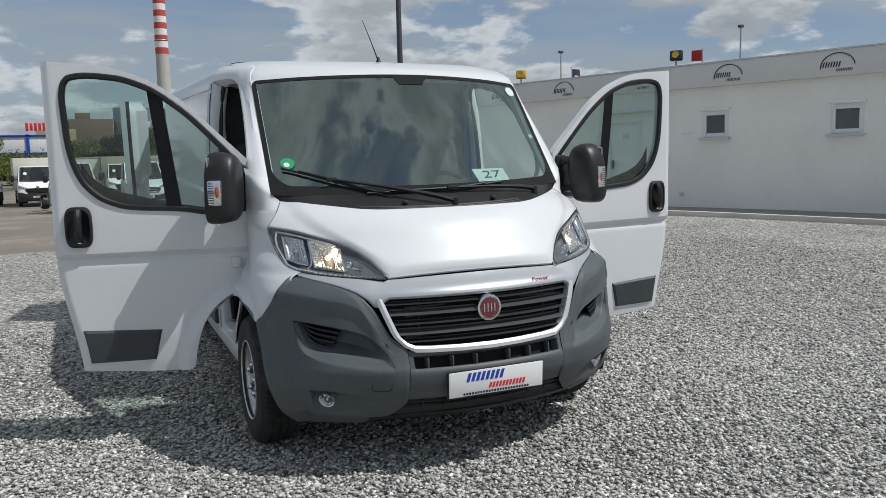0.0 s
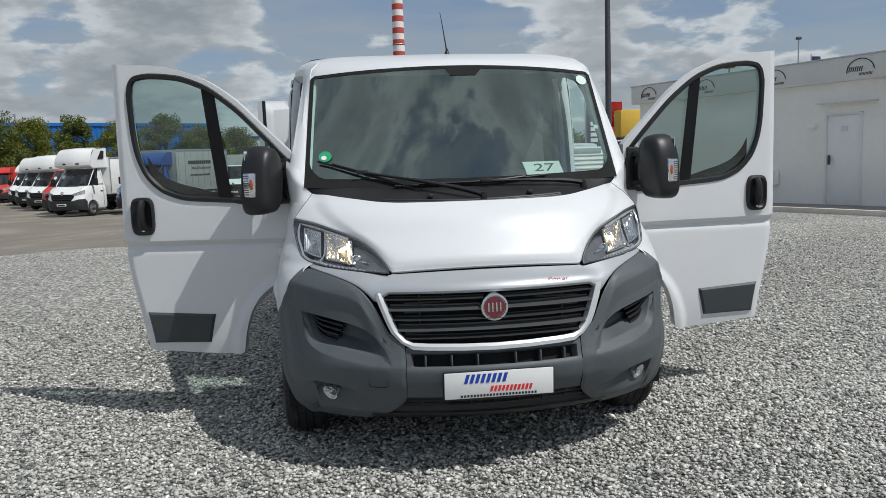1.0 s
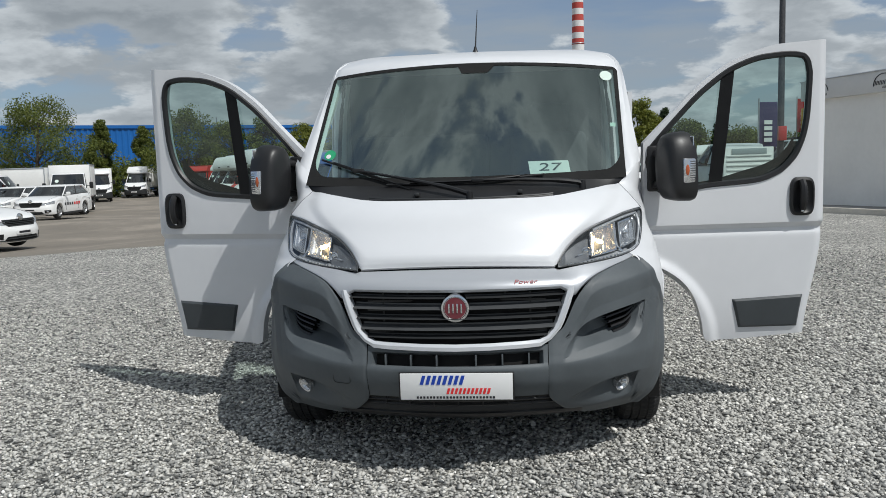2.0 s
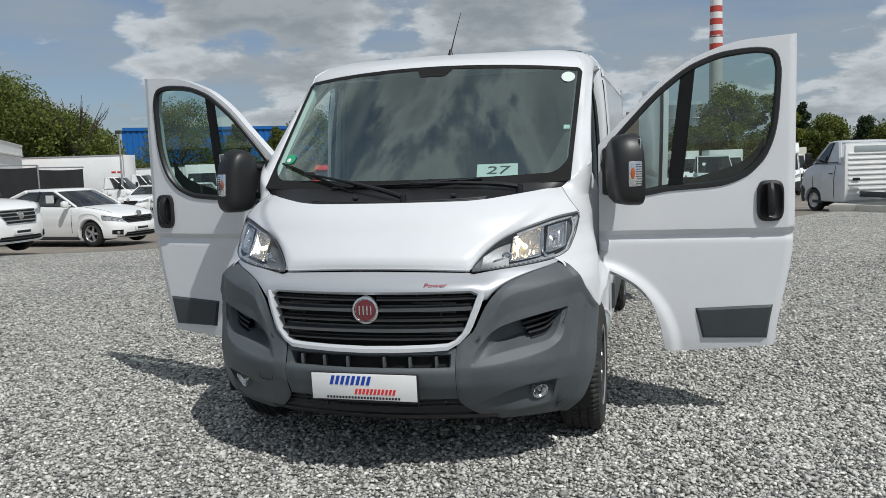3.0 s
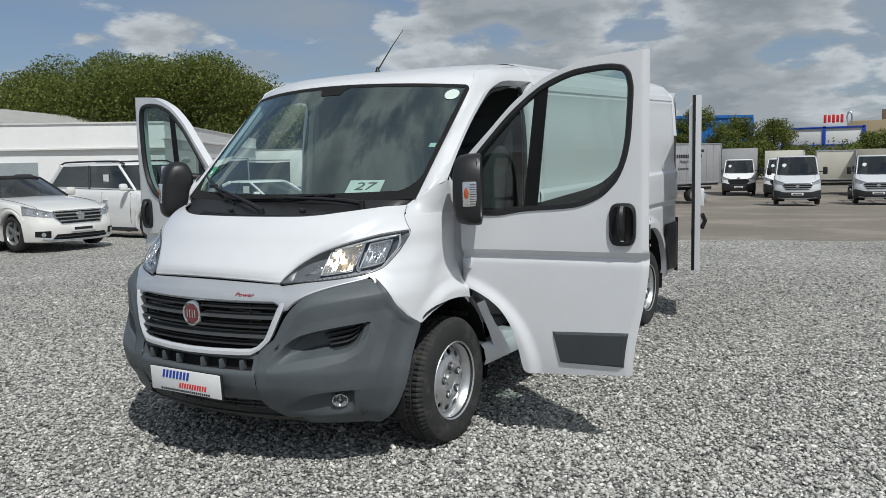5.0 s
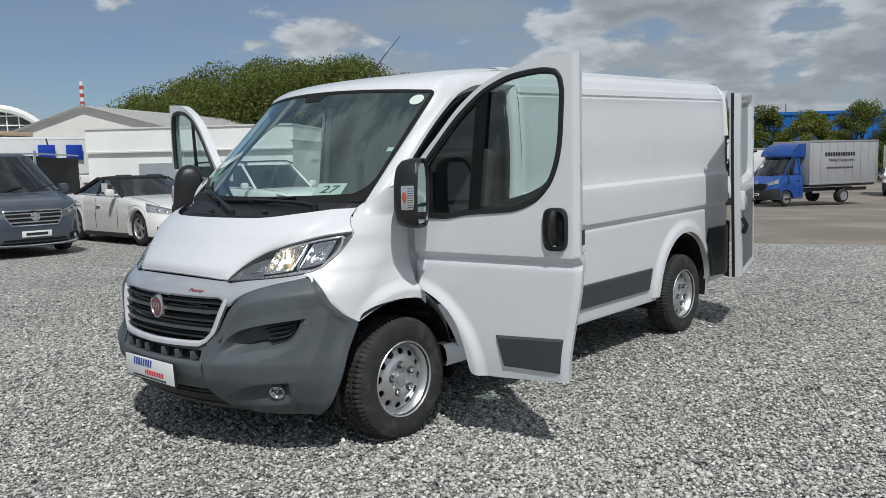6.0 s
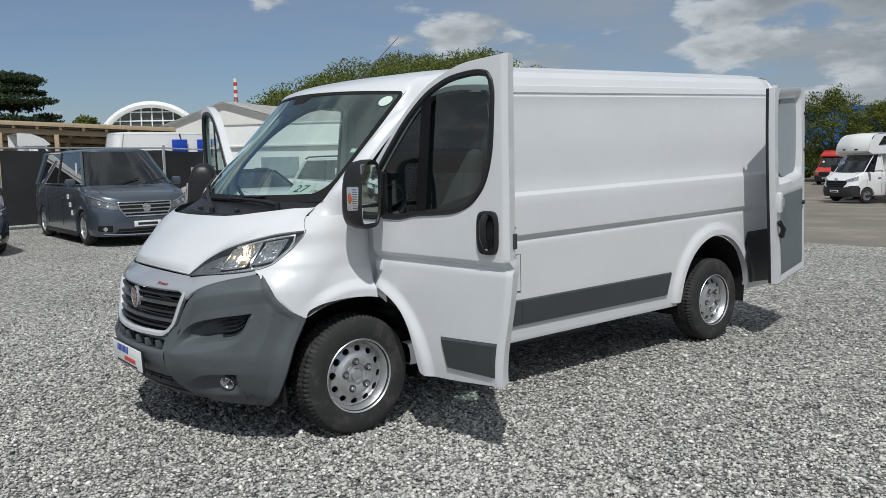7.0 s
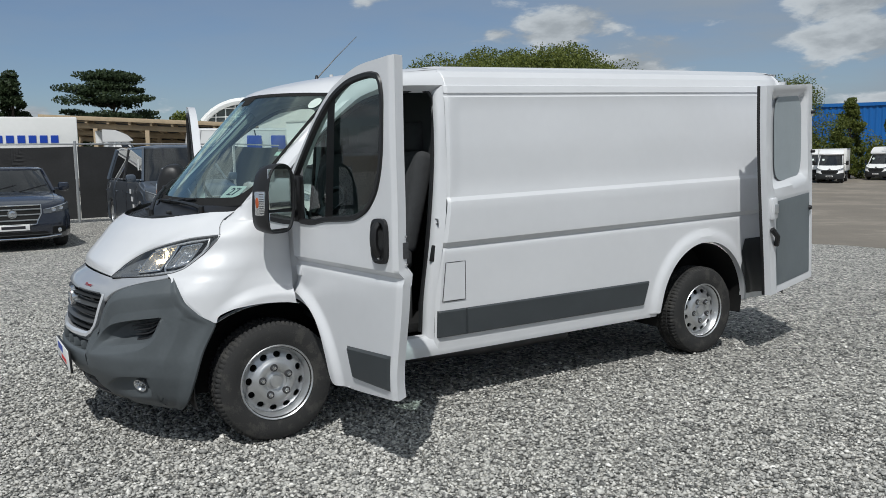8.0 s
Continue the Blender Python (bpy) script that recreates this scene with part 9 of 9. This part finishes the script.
def tree(x, y, h, spread, label, mat="leaf", seed=1, shape="round", per=60, clumps=46, leaf=0.16, bare_top=0):
    rng = random.Random(seed)
    base = h * (0.16 if shape != "cone" else 0.06)
    bm = bmesh.new()
    tube(bm, [(0, 0, -0.2), (0.03 * h * rng.uniform(-1, 1), 0, h * 0.35), (0.04 * h * rng.uniform(-1, 1), 0.02 * h, h * 0.85)], [0.026 * h, 0.018 * h, 0.005 * h], 8)
    t = part("tree", bm, "bark", None, label, m=pose(x, y, fall(y)), category="tree")
    cs, rs = [], []
    for i in range(clumps):
        f = (i + rng.random()) / clumps
        a = rng.uniform(0, 6.283)
        z = lerp(base, h * 0.97, f)
        if shape == "cone":
            w = spread * (1 - f) ** 0.8 + 0.05 * spread
        elif shape == "pine":
            z = lerp(base, h * 0.97, (int(f * 8) + 0.5 + 0.12 * rng.random()) / 8)
            w = spread * (0.30 + 0.70 * math.sin(math.pi * min(1, f * 0.75 + 0.32))) * rng.uniform(0.4, 1.15)
        else:
            w = spread * math.sin(math.pi * (0.16 + 0.80 * f)) ** 0.7
        q = w * rng.uniform(0.35, 1.0)
        cs.append((q * math.cos(a), q * math.sin(a), z + rng.uniform(-0.04, 0.04) * h))
        rs.append(rng.uniform(0.12, 0.22) * spread * (1.5 if shape == "round" else 1.2))
    for i in range(0, clumps, 4):
        c = cs[i]
        bm = bmesh.new()
        z0 = max(base * 0.8, c[2] - 0.25 * h * rng.uniform(0.5, 1))
        tube(bm, [(0, 0, z0), (c[0] * 0.5, c[1] * 0.5, lerp(z0, c[2], 0.6)), c], [0.010 * h, 0.006 * h, 0.002 * h], 5)
        part("limb", bm, "bark", t)
    for i in range(bare_top):
        a = rng.uniform(0, 6.283)
        bm = bmesh.new(); tube(bm, [(0, 0, h * 0.6), (spread * 0.4 * math.cos(a), spread * 0.4 * math.sin(a), h * 0.95), (spread * 0.8 * math.cos(a), spread * 0.8 * math.sin(a), h * rng.uniform(1.1, 1.35))], [0.055, 0.035, 0.015], 4)
        for j in range(4):
            b, f = a + rng.uniform(-0.9, 0.9), 0.45 + 0.13 * j
            p = Vector((spread * 0.8 * f * math.cos(a), spread * 0.8 * f * math.sin(a), h * lerp(0.72, 1.12, f)))
            tube(bm, [p, p + Vector((0.35 * math.cos(b), 0.35 * math.sin(b), 0.35)), p + Vector((0.6 * math.cos(b), 0.6 * math.sin(b), 0.85))], [0.024, 0.016, 0.008], 3)
        part("bare_branch", bm, "bark", t)
    me = leaf_mesh("crown", cs, rs, per, leaf, seed, 0.24 if shape == "pine" else 0.85)
    me.materials.append(M[mat])
    o = new("crown", me)
    o.parent = t
    return t


GREEN, LIGHT = "broad green tree in full leaf", "yellow-green young tree in full leaf"
def polar(az, d, x0=1.5, y0=-3.0):
    return x0 + d * math.sin(radians(az)), y0 + d * math.cos(radians(az))


# in front of the blue hall: azimuth, distance, height, spread
for i, (az, d, h, w, mat, shape) in enumerate(((-37.4, 78, 4.2, 2.4, "leaf", "round"), (-32.3, 74, 7.9, 4.7, "leaf", "round"), (-28.6, 76, 6.4, 2.2, "leaf", "cone"), (-26.0, 78, 6.0, 1.9, "leaf", "cone"), (-23.4, 72, 6.8, 3.2, "leaf", "round"), (-20.6, 74, 6.0, 2.6, "leaf_light", "round"), (-18.2, 76, 6.2, 2.2, "leaf", "round"), (-15.6, 74, 5.6, 2.4, "leaf_light", "round"), (-12.6, 78, 6.4, 2.8, "leaf", "round"), (-10.2, 84, 5.6, 3.0, "leaf", "round"), (-8.0, 86, 5.4, 3.0, "leaf", "round"))):
    x, y = polar(az, d * 1.14)
    h, w = h * 1.15, w * 1.12
    tree(x, y, h, w, LIGHT if mat == "leaf_light" else GREEN, mat, 20 + i, shape, 270, 70, 0.092)
# behind the chassis cabs and by the chimney
for i, (az, d, h, w, mat, shape) in enumerate(((-2.2, 92, 4.4, 3.0, "leaf", "round"), (-0.2, 90, 5.0, 2.8, "needle", "round"), (1.8, 92, 5.6, 3.0, "leaf", "round"), (4.6, 66, 7.6, 2.9, "leaf_light", "round"), (7.2, 68, 6.7, 2.2, "leaf_light", "round"), (8.9, 72, 6.2, 1.7, "needle", "cone"), (10.4, 70, 5.0, 2.6, "leaf", "round"), (12.6, 74, 5.0, 2.2, "needle", "cone"), (14.2, 72, 4.2, 3.0, "leaf", "round"), (17.8, 76, 4.0, 2.8, "leaf", "round"))):
    x, y = polar(az, d, 1.8, -3.2)
    tree(x, y, h, w, {"leaf": GREEN, "leaf_light": LIGHT}.get(mat, "dark evergreen tree beyond the lorries"), mat, 50 + i, shape, 270, 70, 0.092)
# conifers beyond the canopy
x, y = polar(-79.8, 62, 5.2, -0.6); tree(x, y, 8.0, 5.6, "old dark pine with layered boughs", "needle", 81, "pine", 330, 80, 0.11)
x, y = polar(-85.6, 60, 5.2, -0.6); tree(x, y, 7.4, 2.0, "dark conical spruce beyond the fence", "needle", 82, "cone", 240, 60, 0.12)
x, y = polar(-75.4, 70, 5.2, -0.6); tree(x, y, 5.4, 2.4, GREEN, "leaf", 83, "round", 190, 60, 0.12)
x, y = polar(-39.2, 58, 2.0, -3.0); tree(x, y, 5.6, 2.6, "half bare tree with dead top branches", "leaf", 84, "round", 90, 40, 0.11, 14)

# wood on the slope behind the white buildings, one mass of foliage
crest = table([(-68, 2.6), (-66, 4.4), (-63, 6.8), (-60, 8.4), (-55, 10.2), (-50, 11.4), (-47, 10.8), (-45, 9.8), (-43, 7.9), (-41, 5.8), (-39, 4.2), (-37.5, 2.6)])
rng = random.Random(9)
cs, rs = [], []
for i in range(470):
    az = rng.uniform(-67.5, -38.4)
    d = rng.uniform(59, 74)
    top = crest(az) * (0.86 + 0.20 * noise.noise((az * 0.55, d * 0.2, 3))) * (0.88 + 0.12 * (d - 59) / 15)
    z = lerp(0.4, 1.0, rng.random() ** 0.55) * top
    x, y = polar(az, d, 3.6, -2.3)
    cs.append((x, y, z)); rs.append(rng.uniform(1.0, 2.1) * min(1, top / 6 + 0.3))
me = leaf_mesh("wood", cs, rs, 620, 0.088, 10, 0.8, 0.22)
me.materials.append(M["leaf"])
tagged(new("wood", me), "dense green wood rising behind the buildings", "wood", kind="stuff")
bm = bmesh.new()
patch(bm, lambda u, v: Vector((*polar(lerp(-68, -37.8, u), lerp(62, 76, v), 3.6, -2.3), crest(lerp(-68, -37.8, u)) * lerp(0.0, 0.62, v))), steps(0, 1, 40), steps(0, 1, 6))
part("wooded_bank", bm, "needle", kind="structure", label="dark bank under the wood", category="bank")
# low hedge line along the horizon behind the yard
cs, rs = [], []
for i in range(420):
    az = rng.uniform(-37, 22)
    d = rng.uniform(84, 100)
    x, y = polar(az, d)
    cs.append((x, y, rng.uniform(-0.4, 2.2 + 1.2 * noise.noise((az * 0.6, 0, 7))))); rs.append(rng.uniform(0.8, 1.6))
me = leaf_mesh("hedge", cs, rs, 170, 0.13, 11, 0.9)
me.materials.append(M["leaf"])
tagged(new("hedge", me), "green hedge line along the far edge of the yard", "hedge", kind="stuff")
